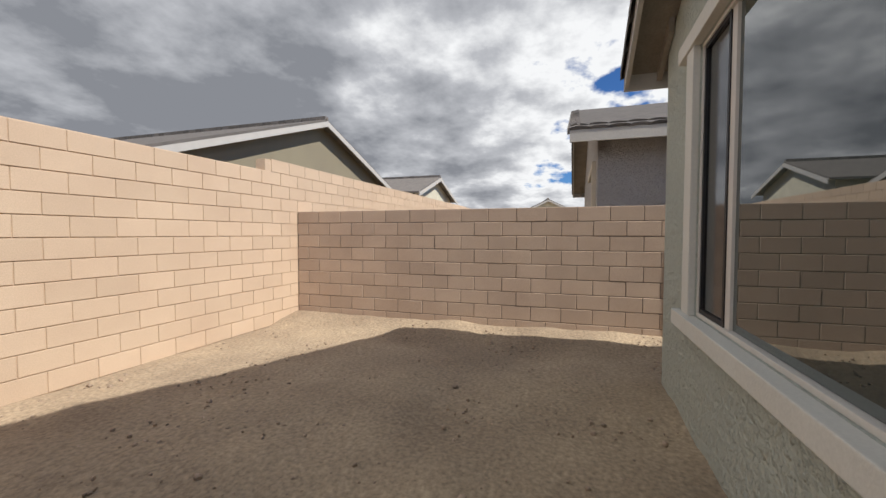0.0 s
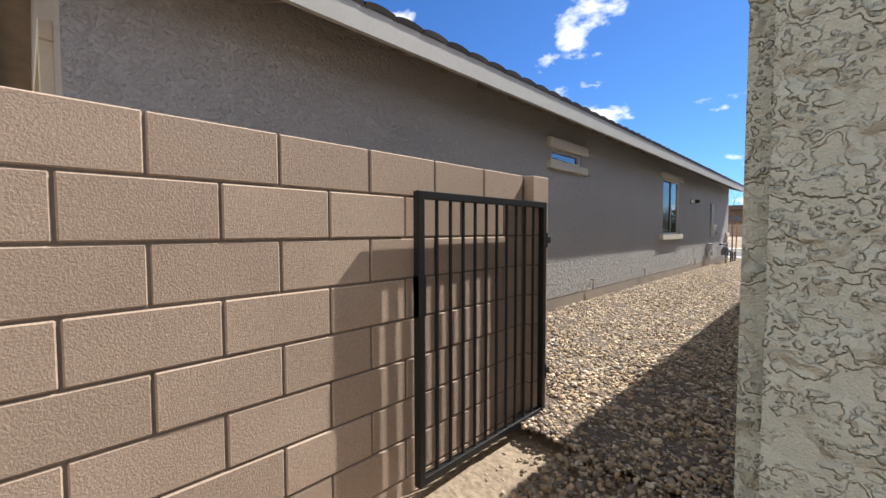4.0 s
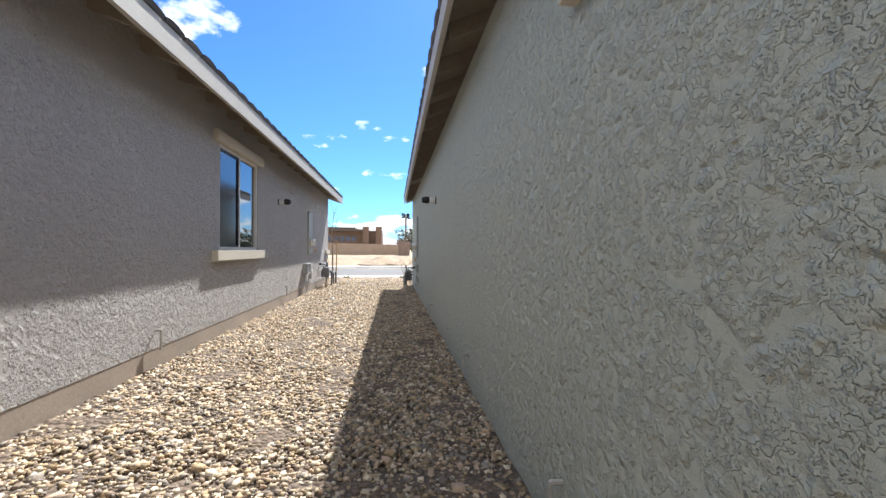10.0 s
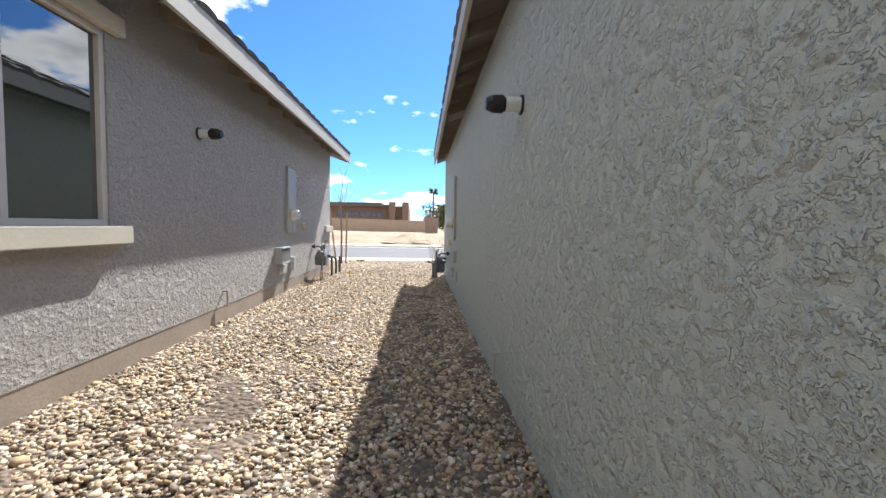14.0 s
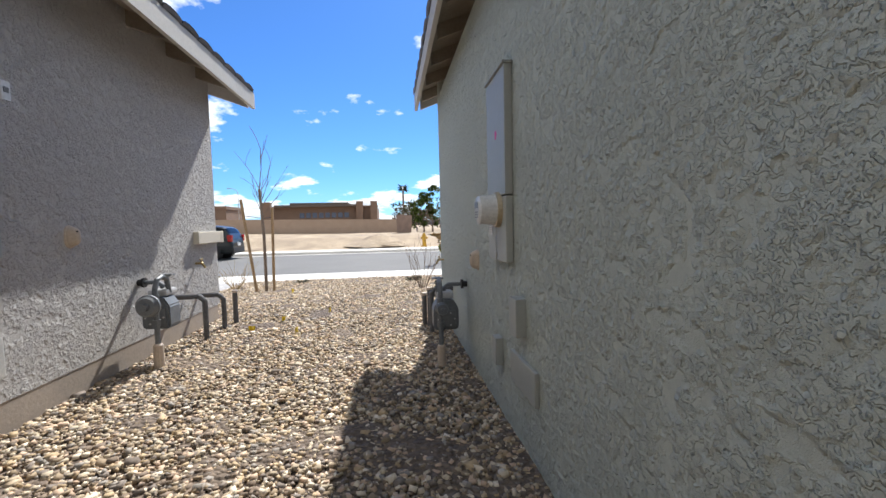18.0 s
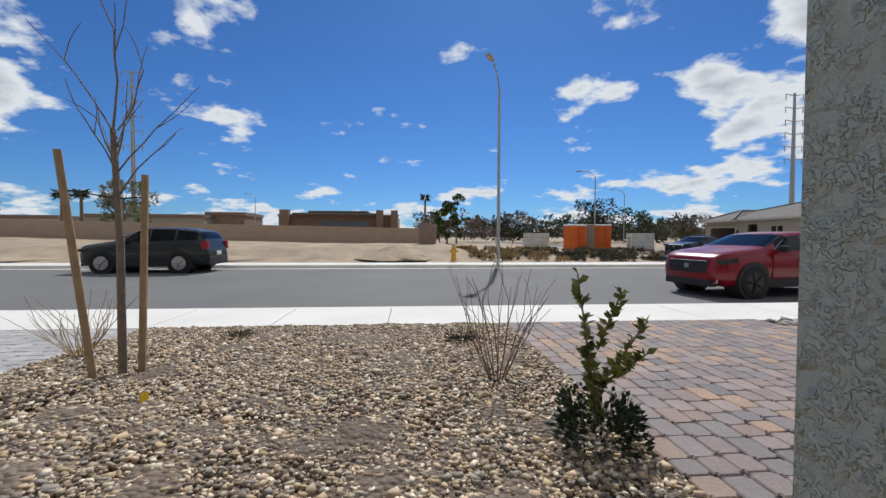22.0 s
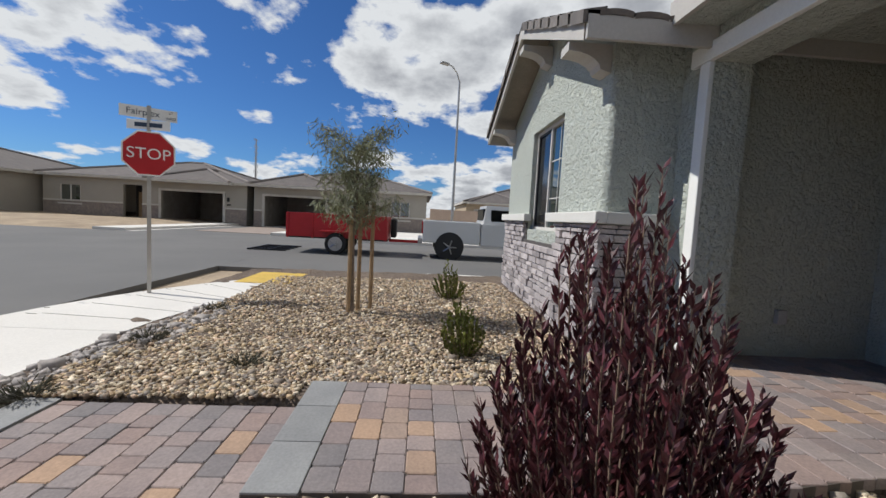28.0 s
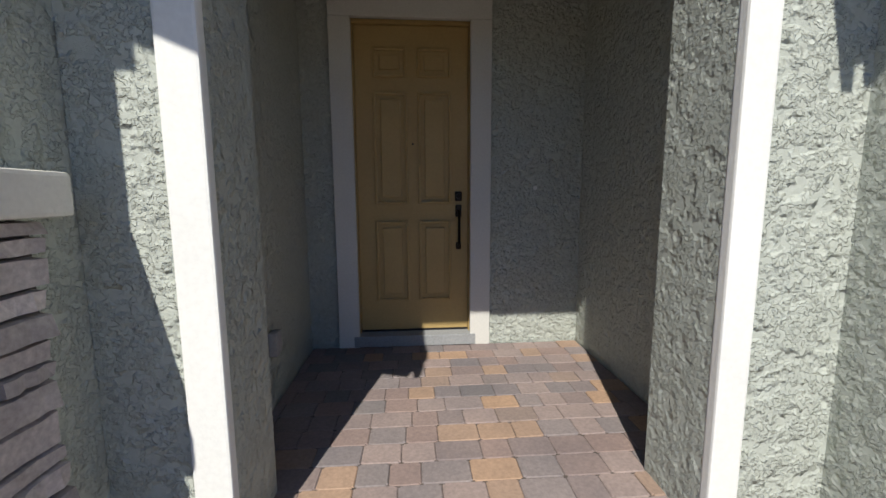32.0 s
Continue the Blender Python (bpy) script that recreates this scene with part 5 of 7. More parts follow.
def branch(bm, p, way, length, r, depth, tips, spread=0.6, droop=0.0, segs=3, kids=3):
    p, way = Vector(p), Vector(way).normalized()
    for k in range(segs):
        q = p + way * length / segs
        rod(bm, p, q, r * (1 - k / segs * 0.4), r * (1 - (k + 1) / segs * 0.4), 5 if depth < 2 else 4, False)
        tips.append((q.copy(), way.copy(), depth))
        way = (way + Vector((random.uniform(-1, 1), random.uniform(-1, 1), random.uniform(-0.6, 0.8) - droop)) * 0.16).normalized()
        p = q
        if depth > 0 and k >= segs - kids:
            w = (way + Vector((random.uniform(-1, 1), random.uniform(-1, 1), random.uniform(-0.3, 0.6))) * spread).normalized()
            branch(bm, p, w, length * random.uniform(0.5, 0.75), r * 0.55, depth - 1, tips, spread, droop, segs, kids)
    return bm


def rand_way(z0=-0.2, z1=1.0):
    a = random.uniform(0, 2 * math.pi)
    return Vector((math.cos(a), math.sin(a), random.uniform(z0, z1)))


def staked_bare_tree(at):
    t = thing("bare_street_tree", "leafless young tree tied between wooden stakes in gravel", "tree", at=at)
    bm, tips = bmesh.new(), []
    random.seed(5)
    rod(bm, (0, 0, -0.1), (0.0, 0, 1.1), 0.032, 0.028, 8)
    rod(bm, (0, 0, 1.1), (-0.05, 0.02, 1.95), 0.028, 0.022, 8)
    for k in range(9):
        z = 1.42 + 0.065 * k
        a = k * 2.4
        branch(bm, (-0.01, 0.01, z), (math.cos(a) * 0.55, math.sin(a) * 0.55, 0.9), random.uniform(0.36, 0.62), 0.0075, 1, tips, 0.55, 0.0, 4, 2)
    branch(bm, (-0.05, 0.02, 1.95), (0.12, 0, 1), 0.75, 0.010, 1, tips, 0.4, 0, 4, 3)
    lpart("trunk", bm, BARK, t)
    for (x, y), (dx, dy), h in (((-0.12, -0.12), (-0.22, -0.02), 1.75), ((0.13, 0.02), (0.02, 0.06), 1.6)):
        bm = bmesh.new()
        rod(bm, (x, y, -0.15), (x + dx, y + dy, h), 0.028, 0.026, 8)
        lpart("stake", bm, STAKE, t, "wooden stake")
    bm = bmesh.new()
    tube(bm, [(-0.3, -0.13, 1.45), (0.0, 0.0, 1.4), (0.15, 0.06, 1.42)], 0.006, 5)
    lpart("tie_wire", bm, METAL_B, t)


staked_bare_tree((-3.12, 23.0, 0.0))


def weeping_tree(at):
    t = thing("young_willow_acacia", "young grey-green tree with drooping narrow leaves, staked", "tree", at=at)
    random.seed(8)
    bm, tips = bmesh.new(), []
    rod(bm, (0, 0, -0.1), (-0.02, 0.02, 1.0), 0.028, 0.022, 8)
    rod(bm, (-0.02, 0.02, 1.0), (0.02, 0.0, 2.1), 0.022, 0.012, 8)
    for k in range(16):
        z = 1.0 + 0.07 * k
        a = k * 2.4
        branch(bm, (0, 0, z), (math.cos(a), math.sin(a), 0.75), random.uniform(0.24, 0.40), 0.008, 1, tips, 0.7, 0.25, 3, 3)
    lpart("trunk", bm, BARK, t)
    rows = []
    for p, w, d in tips:
        for _ in range(26):
            q = p + Vector((random.gauss(0, 0.07), random.gauss(0, 0.07), random.gauss(0, 0.06)))
            rows.append((q, Vector((random.uniform(-0.6, 0.6), random.uniform(-0.6, 0.6), random.uniform(-1.0, 0.1))), random.uniform(0.07, 0.14), 0.006))
    leaves_mesh("crown", rows, LEAF_G, t, "drooping narrow grey-green leaves")
    for x, y, h in ((-0.06, 0.04, 1.3), (0.07, -0.06, 1.35), (0.2, -0.2, 1.4)):
        bm = bmesh.new()
        rod(bm, (x, y, -0.12), (x * 0.75, y, h), 0.027, 0.025, 8)
        lpart("stake", bm, STAKE, t, "wooden stake")


weeping_tree((10.42, 22.88, -0.02))


def spray_shrub(name, label, at, stems, height, spread, leaf, mat, per, seed, lean=0.0, fat=1.0, single=True):
    """Upright shrub of many leafy stems."""
    t = thing(name, label, "shrub", at=at)
    random.seed(seed)
    bm, rows = bmesh.new(), []
    for k in range(stems):
        a, rr = k * 2.4, spread * math.sqrt((k + 0.5) / stems)
        h = height * (1 - 0.68 * (rr / spread) ** 1.0) * random.uniform(0.72, 1.04)
        top = Vector((math.cos(a) * rr, math.sin(a) * rr + lean * h, h))
        base = Vector((math.cos(a) * rr * 0.25, math.sin(a) * rr * 0.25, -0.05))
        mid = base.lerp(top, 0.5) + Vector((math.cos(a) * rr * 0.18, math.sin(a) * rr * 0.18, 0))
        sb = bmesh.new() if single else bm
        rod(sb, base, mid, 0.006, 0.004, 4, False), rod(sb, mid, top, 0.004, 0.002, 4, False)
        if single:
            lpart("stem", sb, TWIG, t)
        for j in range(per):
            f = 0.14 + 0.86 * (j + random.random()) / per
            p = base.lerp(mid, f * 2) if f < 0.5 else mid.lerp(top, f * 2 - 1)
            w = (top - mid).normalized() + rand_way(-0.1, 0.4) * 0.6
            rows.append((p, w, leaf * random.uniform(0.7, 1.25), leaf * random.uniform(0.10, 0.15) * fat))
    bm.free() if single else lpart("branchwork", bm, TWIG, t)
    leaves_mesh("foliage", rows, mat, t)
    return t


spray_shrub("hopbush", "tall purple-leaved hopbush beside the paver walk", (6.56, 21.39, -0.03), 150, 1.66, 0.50, 0.056, LEAF_R, 80, 11, fat=1.2)


def broad_shrub(at, seed=3):
    t = thing("green_shrub", "young broad-leaved green shrub with a tall leafy shoot", "shrub", at=at)
    random.seed(seed)
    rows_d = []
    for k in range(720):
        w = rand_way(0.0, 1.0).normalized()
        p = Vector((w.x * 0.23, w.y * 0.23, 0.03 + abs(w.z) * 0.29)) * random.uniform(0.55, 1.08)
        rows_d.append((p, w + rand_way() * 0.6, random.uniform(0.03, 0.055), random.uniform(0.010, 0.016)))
    shoots = [((0, 0, 0.1), (-0.12, 0.08, 1.0), 0.82), ((0.0, 0, 0.3), (0.65, 0.05, 0.8), 0.45), ((0, 0, 0.3), (0.75, 0.2, 0.35), 0.42), ((0, 0, 0.15), (0.1, 0.7, 0.8), 0.4),
              ((0, 0.02, 0.5), (0.5, 0.2, 0.9), 0.35)]
    for b, w, ln in shoots:
        b, w = Vector(b), Vector(w).normalized()
        sb, rows_g = bmesh.new(), []
        rod(sb, b, b + w * ln, 0.008, 0.004, 5, False)
        for j in range(int(ln * 135)):
            f = random.random()
            rows_g.append((b + w * ln * f, w * 0.4 + rand_way(-0.2, 0.8), random.uniform(0.045, 0.075), random.uniform(0.016, 0.025)))
        sh = lpart("shoot", sb, TWIG, t)
        leaves_mesh("shoot_foliage", rows_g, LEAF_Y, sh, "bright green leaves of the shoot")
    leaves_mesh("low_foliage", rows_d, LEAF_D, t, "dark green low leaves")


broad_shrub((0.2, 21.66, 0.0))


def twiggy(at, h, n, name, label, mat, seed, spread=0.35):
    t = thing(name, label, "shrub", at=at)
    random.seed(seed)
    bm, tips = bmesh.new(), []
    for k in range(n):
        a = k * 2.4
        branch(bm, (0.03 * math.cos(a), 0.03 * math.sin(a), -0.04), (spread * math.cos(a), spread * math.sin(a), 1), h * random.uniform(0.45, 0.8), 0.005, 1, tips, 0.5, 0, 4, 2)
    lpart("branchwork", bm, mat, t)
    return t


twiggy((-0.14, 22.65, -0.02), 0.98, 16, "bare_twig_shrub", "leafless twiggy shrub standing in the gravel", TWIG, 21, 0.45)
twiggy((-3.9, 23.6, -0.02), 0.6, 22, "dry_grass_clump", "dry straw-coloured twiggy clump beside the stakes", DRY, 22, 0.7)


def small_shrub(at, r, seed, label="low grey-green desert shrub in the gravel", mat=None, n=260):
    t = thing("low_shrub", label, "shrub", group="low shrubs", at=at)
    random.seed(seed)
    rows = []
    for k in range(n):
        w = rand_way(0.05, 1.1).normalized()
        p = Vector((w.x * r, w.y * r, abs(w.z) * r * 0.8)) * random.uniform(0.15, 0.95)
        rows.append((p - Vector((0, 0, 0.02)), w + rand_way() * 0.5, r * random.uniform(0.25, 0.5), r * 0.035))
    leaves_mesh("foliage", rows, mat or SAGE, t)


for k, (x, y, r) in enumerate(((-0.25, 23.95, 0.2), (-2.75, 24.3, 0.16), (4.9, 24.35, 0.17), (5.2, 23.5, 0.17), (5.5, 22.5, 0.17), (7.68, 24.66, 0.13), (6.4, 22.62, 0.15), (9.15, 24.5, 0.17),
                               (8.55, 23.4, 0.14), (7.98, 24.52, 0.15), (10.4, 24.55, 0.14))):
    small_shrub((x, y, gravel_z(x, y) - 0.01), r, 30 + k)
for k, (x, y) in enumerate(((8.93, 21.62), (11.5, 21.56))):
    spray_shrub("green_bush", "arching bright green bush growing in the front gravel", (x, y, -0.03), 30, 0.72, 0.21 + 0.05 * k, 0.045, LEAF_Y, 34, 41 + k, 0.1, 2.6)

# ---- street furniture ----
RED = surf("sign_red", (0.42, 0.012, 0.018), rough=0.45, dirt=0.04)
SIGNW = surf("sign_white", (0.78, 0.78, 0.76), rough=0.5, dirt=0.04)
INK = surf("sign_ink", (0.03, 0.05, 0.09), rough=0.5)


def words(name, body, size, mat, parent, m):
    """Flat lettering in the built-in font, as a mesh."""
    c = bpy.data.curves.new(name, "FONT")
    c.body, c.size, c.extrude = body, size, 0.001
    c.align_x = c.align_y = "CENTER"
    o = bpy.data.objects.new("tmp", c)
    scene.collection.objects.link(o)
    me = bpy.data.meshes.new_from_object(o.evaluated_get(bpy.context.evaluated_depsgraph_get()))
    bpy.data.objects.remove(o)
    me.materials.append(mat)
    w = new(name, me)
    w.parent = parent
    w.matrix_basis = m
    return w


def stop_sign(at, turn):
    s = thing("stop_sign", "red octagonal stop sign with white street-name blades on a steel post", "stop sign", at=at, turn=turn)
    s.scale = (0.81, 0.81, 0.81)
    lpart("post", boxes((-0.03, 0.0, -0.1, 0.03, 0.05, 3.2)), STEEL, s)
    for nm, r, y, mat in (("border", 0.375, -0.006, SIGNW), ("face", 0.35, -0.009, RED)):
        bm = bmesh.new()
        poly = [(r / math.cos(math.pi / 8) * math.cos(math.pi / 8 + k * math.pi / 4), 2.4 + r / math.cos(math.pi / 8) * math.sin(math.pi / 8 + k * math.pi / 4)) for k in range(8)]
        prism(bm, poly, "y", y, y + 0.004)
        lpart(nm, bm, mat, s)
    words("stop_word", "STOP", 0.26, SIGNW, s, Matrix.Translation((0, -0.0105, 2.39)) @ pose(0, 0, 0, 90, 0, 0))
    b = lpart("name_blade", boxes((-0.4, 0.01, 2.98, 0.4, 0.02, 3.17)), SIGNW, s, "white street-name blade")
    words("street_name", "Fairplex", 0.145, INK, b, Matrix.Translation((-0.08, 0.008, 3.075)) @ pose(0, 0, 0, 90, 0, 0))
    words("street_kind", "ST", 0.07, INK, b, Matrix.Translation((0.31, 0.008, 3.125)) @ pose(0, 0, 0, 90, 0, 0))
    words("block_number", "6400", 0.07, INK, b, Matrix.Translation((0.31, 0.008, 3.03)) @ pose(0, 0, 0, 90, 0, 0))
    turned = Matrix.Rotation(radians(-24), 3, "Z")
    bm = boxes((-0.34, 0.006, 2.80, 0.32, 0.016, 2.96))
    bmesh.ops.rotate(bm, verts=bm.verts, matrix=turned)
    b = lpart("name_blade", bm, SIGNW, s, "white street-name blade set askew")
    bm = boxes((-0.22, 0.002, 2.845, 0.2, 0.005, 2.915))
    bmesh.ops.rotate(bm, verts=bm.verts, matrix=turned)
    lpart("print_bar", bm, INK, b)


stop_sign((11.2, 25.85, -0.06), -58)


def street_lamp(at, h, turn, arm=1.6):
    s = thing("street_lamp", "tall galvanised street lamp with a curved arm", "street lamp", group="street lamps", at=at, turn=turn)
    bm = bmesh.new()
    rod(bm, (0, 0, 0), (0, 0, h), 0.085, 0.055, 10)
    lpart("pole", bm, STEEL, s)
    bm = bmesh.new()
    tube(bm, [(0, 0, h - 0.05), (arm * 0.25, 0, h + 0.42), (arm * 0.6, 0, h + 0.68), (arm, 0, h + 0.74)], 0.035, 8)
    lpart("arm", bm, STEEL, s)
    lpart("lamp_head", boxes((arm - 0.1, -0.12, h + 0.66, arm + 0.45, 0.12, h + 0.78), bevel=0.03), STEEL, s)
    lpart("base", boxes((-0.16, -0.16, -0.1, 0.16, 0.16, 0.12), bevel=0.02), CONCRETE, s)


street_lamp((3.2, 38.0, -0.05), 7.9, -115)
street_lamp((29.2, 20.25, -0.06), 9.2, 120, 0.9)
street_lamp((19.0, 62.0, 0.0), 7.6, 150)
street_lamp((31.0, 78.0, 0.0), 7.6, 150)
street_lamp((-30.0, 98.0, 0.3), 8.0, 170)


def power_pole(at, h, label="tall steel transmission pole with short crossarms"):
    s = thing("power_pole", label, "power pole", group="power poles", at=at)
    bm = bmesh.new()
    rod(bm, (0, 0, 0), (0, 0, h), 0.45, 0.18, 10)
    lpart("shaft", bm, STEEL, s)
    for k in range(6):
        z = h - 0.4 - k * h * 0.085
        for d in (-1, 1):
            bm = bmesh.new()
            rod(bm, (0, 0, z), (d * 1.6, 0, z + 0.25), 0.09, 0.05, 6)
            rod(bm, (d * 1.5, 0, z + 0.2), (d * 1.5, 0, z - 0.7), 0.07, 0.07, 6)
            lpart("crossarm", bm, STEEL, s)


power_pole((61, 81, 0), 24.5)
power_pole((150, 80, 0), 25)
power_pole((-46.3, 90, 0), 28, "pale steel pole with short arms")

hy = thing("fire_hydrant", "yellow fire hydrant on the far verge", "fire hydrant", at=(1.15, 38.2, -0.05))
HYD = surf("hydrant_yellow", (0.62, 0.36, 0.03), rough=0.5)
bm = bmesh.new()
rod(bm, (0, 0, 0), (0, 0, 0.62), 0.12, 0.11, 12), rod(bm, (0, 0, 0.62), (0, 0, 0.78), 0.14, 0.05, 12), rod(bm, (0, 0, 0), (0, 0, 0.06), 0.17, 0.17, 12)
lpart("barrel", bm, HYD, hy)
bm = bmesh.new()
rod(bm, (-0.2, 0, 0.5), (0.2, 0, 0.5), 0.06, 0.06, 10), rod(bm, (0, 0, 0.48), (0, -0.2, 0.48), 0.08, 0.08, 10)
lpart("outlets", bm, HYD, hy)

ORANGE = surf("toilet_orange", (0.72, 0.16, 0.025), (0.64, 0.14, 0.02), 2, 30, 0.5)
TAN_T = surf("toilet_tan", (0.36, 0.30, 0.23), rough=0.6)
for k in range(5):
    m = TAN_T if k == 2 else ORANGE
    o = thing("portable_toilet", "tan portable toilet cabin" if k == 2 else "orange portable toilet cabin standing on the lot", "toilet", group="portable toilets",
              at=(11.8 + k * 0.95, 50.8 + k * 0.5, -0.02 + 0.02 * k), turn=-25)
    lpart("cabin", boxes((-0.5, -0.5, 0, 0.5, 0.5, 2.0), bevel=0.03), m, o)
    lpart("roof", boxes((-0.53, -0.53, 2.0, 0.53, 0.53, 2.12), bevel=0.04), SIGNW if k != 2 else TAN_T, o)
    lpart("door", boxes((-0.36, -0.53, 0.12, 0.36, -0.502, 1.9), bevel=0.01), m, o)
for k, (x, y, w) in enumerate(((9.6, 52.6, 2.0), (17.4, 50.2, 1.6), (17.8, 51.6, 1.6))):
    o = thing("block_pallet", "wrapped pallets of pale building blocks", "pallet", group="block pallets", at=(x, y, 0.1), turn=-25)
    for j in range(3):
        lpart("layer", boxes((-w / 2, -0.5, 0.1 + j * 0.42, w / 2, 0.5, 0.48 + j * 0.42), bevel=0.02), surf("pale_blocks", (0.62, 0.61, 0.59), rough=0.8), o)
    lpart("pallet_base", boxes((-w / 2, -0.5, -0.1, w / 2, 0.5, 0.1)), STAKE, o)

# ---- vehicles ----
TYRE = surf("tyre", (0.016, 0.016, 0.017), rough=0.8)
RIM_B = surf("rim_black", (0.022, 0.022, 0.024), rough=0.3, metal=0.5)
RIM_S = surf("rim_silver", (0.4, 0.4, 0.41), rough=0.3, metal=0.9)
CARGLASS = glass("car_glass", (0.004, 0.0045, 0.005), 0.04, 0.22, 1.45)
CLAD = surf("black_cladding", (0.02, 0.02, 0.021), rough=0.6)
LAMP_R = surf("tail_lamp", (0.35, 0.01, 0.012), rough=0.2)
LAMP_D = surf("dark_head_lamp", (0.03, 0.03, 0.033), rough=0.12)
LAMP_W = surf("head_lamp", (0.5, 0.52, 0.55), rough=0.15)


def loft(bm, rings):
    vs = [[bm.verts.new(p) for p in r] for r in rings]
    n = len(rings[0])
    for a, b in zip(vs, vs[1:]):
        for k in range(n):
            bm.faces.new((a[k], a[(k + 1) % n], b[(k + 1) % n], b[k]))
    bm.faces.new(vs[0][::-1]), bm.faces.new(vs[-1])
    bmesh.ops.recalc_face_normals(bm, faces=bm.faces)
    return bm


def wheel(parent, x, y, r, out, rim):
    bm = bmesh.new()
    for a, b, ra, rb in ((0.0, 0.03, r * 0.93, r), (0.03, 0.19, r, r), (0.19, 0.22, r, r * 0.93)):
        rod(bm, (x, y - out * a, r), (x, y - out * b, r), ra, rb, 24)
    w = lpart("wheel", bm, TYRE, parent, "black tyre with cast rim")
    bm = bmesh.new()
    rod(bm, (x, y + out * 0.004, r), (x, y - out * 0.02, r), r * 0.66, r * 0.62, 20)
    for k in range(5):
        a = k * 1.2566
        rod(bm, (x, y + out * 0.012, r), (x + math.cos(a) * r * 0.6, y + out * 0.008, r + math.sin(a) * r * 0.6), 0.03, 0.022, 5)
    lpart("rim", bm, rim, w)


def along(pts, u):
    """A smooth value between key points (u, value)."""
    for (a, va), (b, vb) in zip(pts, pts[1:]):
        if u <= b:
            k = (u - a) / (b - a)
            return va + (vb - va) * k
    return pts[-1][1]


def car(name, label, at, turn, paint, L=4.5, W=1.86, H=1.68, rim=None, roof_paint=None, sedan=False):
    """A passenger car that faces +x: one lofted shell split into paint and glass, with doors, lamps, grille and wheels."""
    c = thing(name, label, "car", at=at, turn=turn)
    r, g, hh = 0.355, L / 4.7, H - 1.68
    if sedan:
        top = [(0, .55), (.06, .72), (.3, .84), (1.0, .95), (1.4, 1.0), (2.2, 1.58), (2.7, 1.68), (3.2, 1.63), (4.0, 1.22), (4.3, 1.14), (4.6, 1.1), (4.68, .8), (4.7, .55)]
        belt = [(0, .54), (.06, .70), (.3, .80), (1.4, .92), (2.5, .98), (4.0, 1.06), (4.6, 1.05), (4.68, .78), (4.7, .54)]
    else:
        top = [(0, .58), (.05, .86), (.2, .95), (.6, 1.02), (1.05, 1.09), (1.32, 1.13), (2.1, 1.58), (2.35, 1.65), (2.7, 1.68), (3.6, 1.66), (4.2, 1.58), (4.38, 1.48), (4.6, 1.08), (4.67, .85), (4.7, .55)]
        belt = [(0, .57), (.05, .82), (.2, .90), (1.32, 1.04), (2.5, 1.07), (4.0, 1.13), (4.5, 1.12), (4.67, .82), (4.7, .54)]
    wide = [(0, .62), (.05, .72), (.18, .82), (.45, .895), (.95, .925), (2.5, .92), (3.9, .93), (4.35, .89), (4.62, .80), (4.7, .72)]
    low = [(0, .36), (.25, .25), (4.4, .27), (4.7, .44)]
    if hh:
        top = [(u, z + (hh * max(0, (z - 1.0) / 0.68))) for u, z in top]
        belt = [(u, z + hh * 0.35 * (z > .75)) for u, z in belt]
    us = sorted({0, .02, .05, .1, .18, .3, .45, .6, .8, 1.0, 1.15, 1.3, 1.4, 1.55, 1.7, 1.85, 2.0, 2.1, 2.2, 2.35, 2.5, 2.56, 2.64, 2.8, 3.0, 3.2, 3.4, 3.5, 3.58, 3.75, 3.9, 4.05, 4.18, 4.25, 4.32, 4.38, 4.45, 4.52, 4.6, 4.65, 4.68, 4.7})
    body, glass_bm = bmesh.new(), bmesh.new()
    rings = []
    for u in us:
        zt, zb, hw, lo = along(top, u), along(belt, u), along(wide, u) * W / 1.86, along(low, u)
        h = max(zt - zb, 0.02)
        k = min(1.0, h / 0.5)
        rw = hw * (0.93 - 0.21 * k)
        half = [(0, lo), (hw * .86, lo), (hw * .965, lo + .07), (hw * .985, lo + (zb - lo) * .3), (hw, lo + (zb - lo) * .62), (hw * .985, lo + (zb - lo) * .84), (hw * .955, zb), (hw * .94, zb + .09 * h),
                (rw + (hw * .94 - rw) * .16, zb + h * .83), (rw * .96, zb + h * .93), (rw * .62, zb + h * .985), (0, zt)]
        x = (2.35 - u) * g
        rings.append([(x, y, z) for y, z in half] + [(x, -y, z) for y, z in half[-2:0:-1]])
    n = len(rings[0])
    cache = [{}, {}]

    def vert(bm, which, i, j):
        key = (i, j)
        if key not in cache[which]:
            cache[which][key] = bm.verts.new(rings[i][j])
        return cache[which][key]

    for i in range(len(us) - 1):
        u = (us[i] + us[i + 1]) / 2
        tall = along(top, u) - along(belt, u) > 0.22
        for j in range(n):
            seg = j if j < 11 else 21 - j
            side = seg == 7 and tall and 1.75 < u < (3.9 if sedan else 4.3) and not (2.56 < u < 2.64 or 3.5 < u < 3.58)
            screen = seg in (8, 9, 10) and 1.36 < u < (2.1 if not sedan else 2.2)
            screen |= seg in (8, 9, 10) and ((3.25 < u < 3.95) if sedan else (4.3 < u < 4.56))
            which = 1 if side or screen else 0
            bm = (body, glass_bm)[which]
            bm.faces.new([vert(bm, which, a, b) for a, b in ((i, j), (i, (j + 1) % n), (i + 1, (j + 1) % n), (i + 1, j))])
    for i in (0, -1):
        body.faces.new([vert(body, 0, i % len(us), j) for j in range(n)])
    for bm in (body, glass_bm):
        bmesh.ops.recalc_face_normals(bm, faces=bm.faces)
    lpart("body", body, paint, c, "", True)
    lpart("glazing", glass_bm, CARGLASS, c, "dark tinted windows", True)
    X = lambda u: (2.35 - u) * g
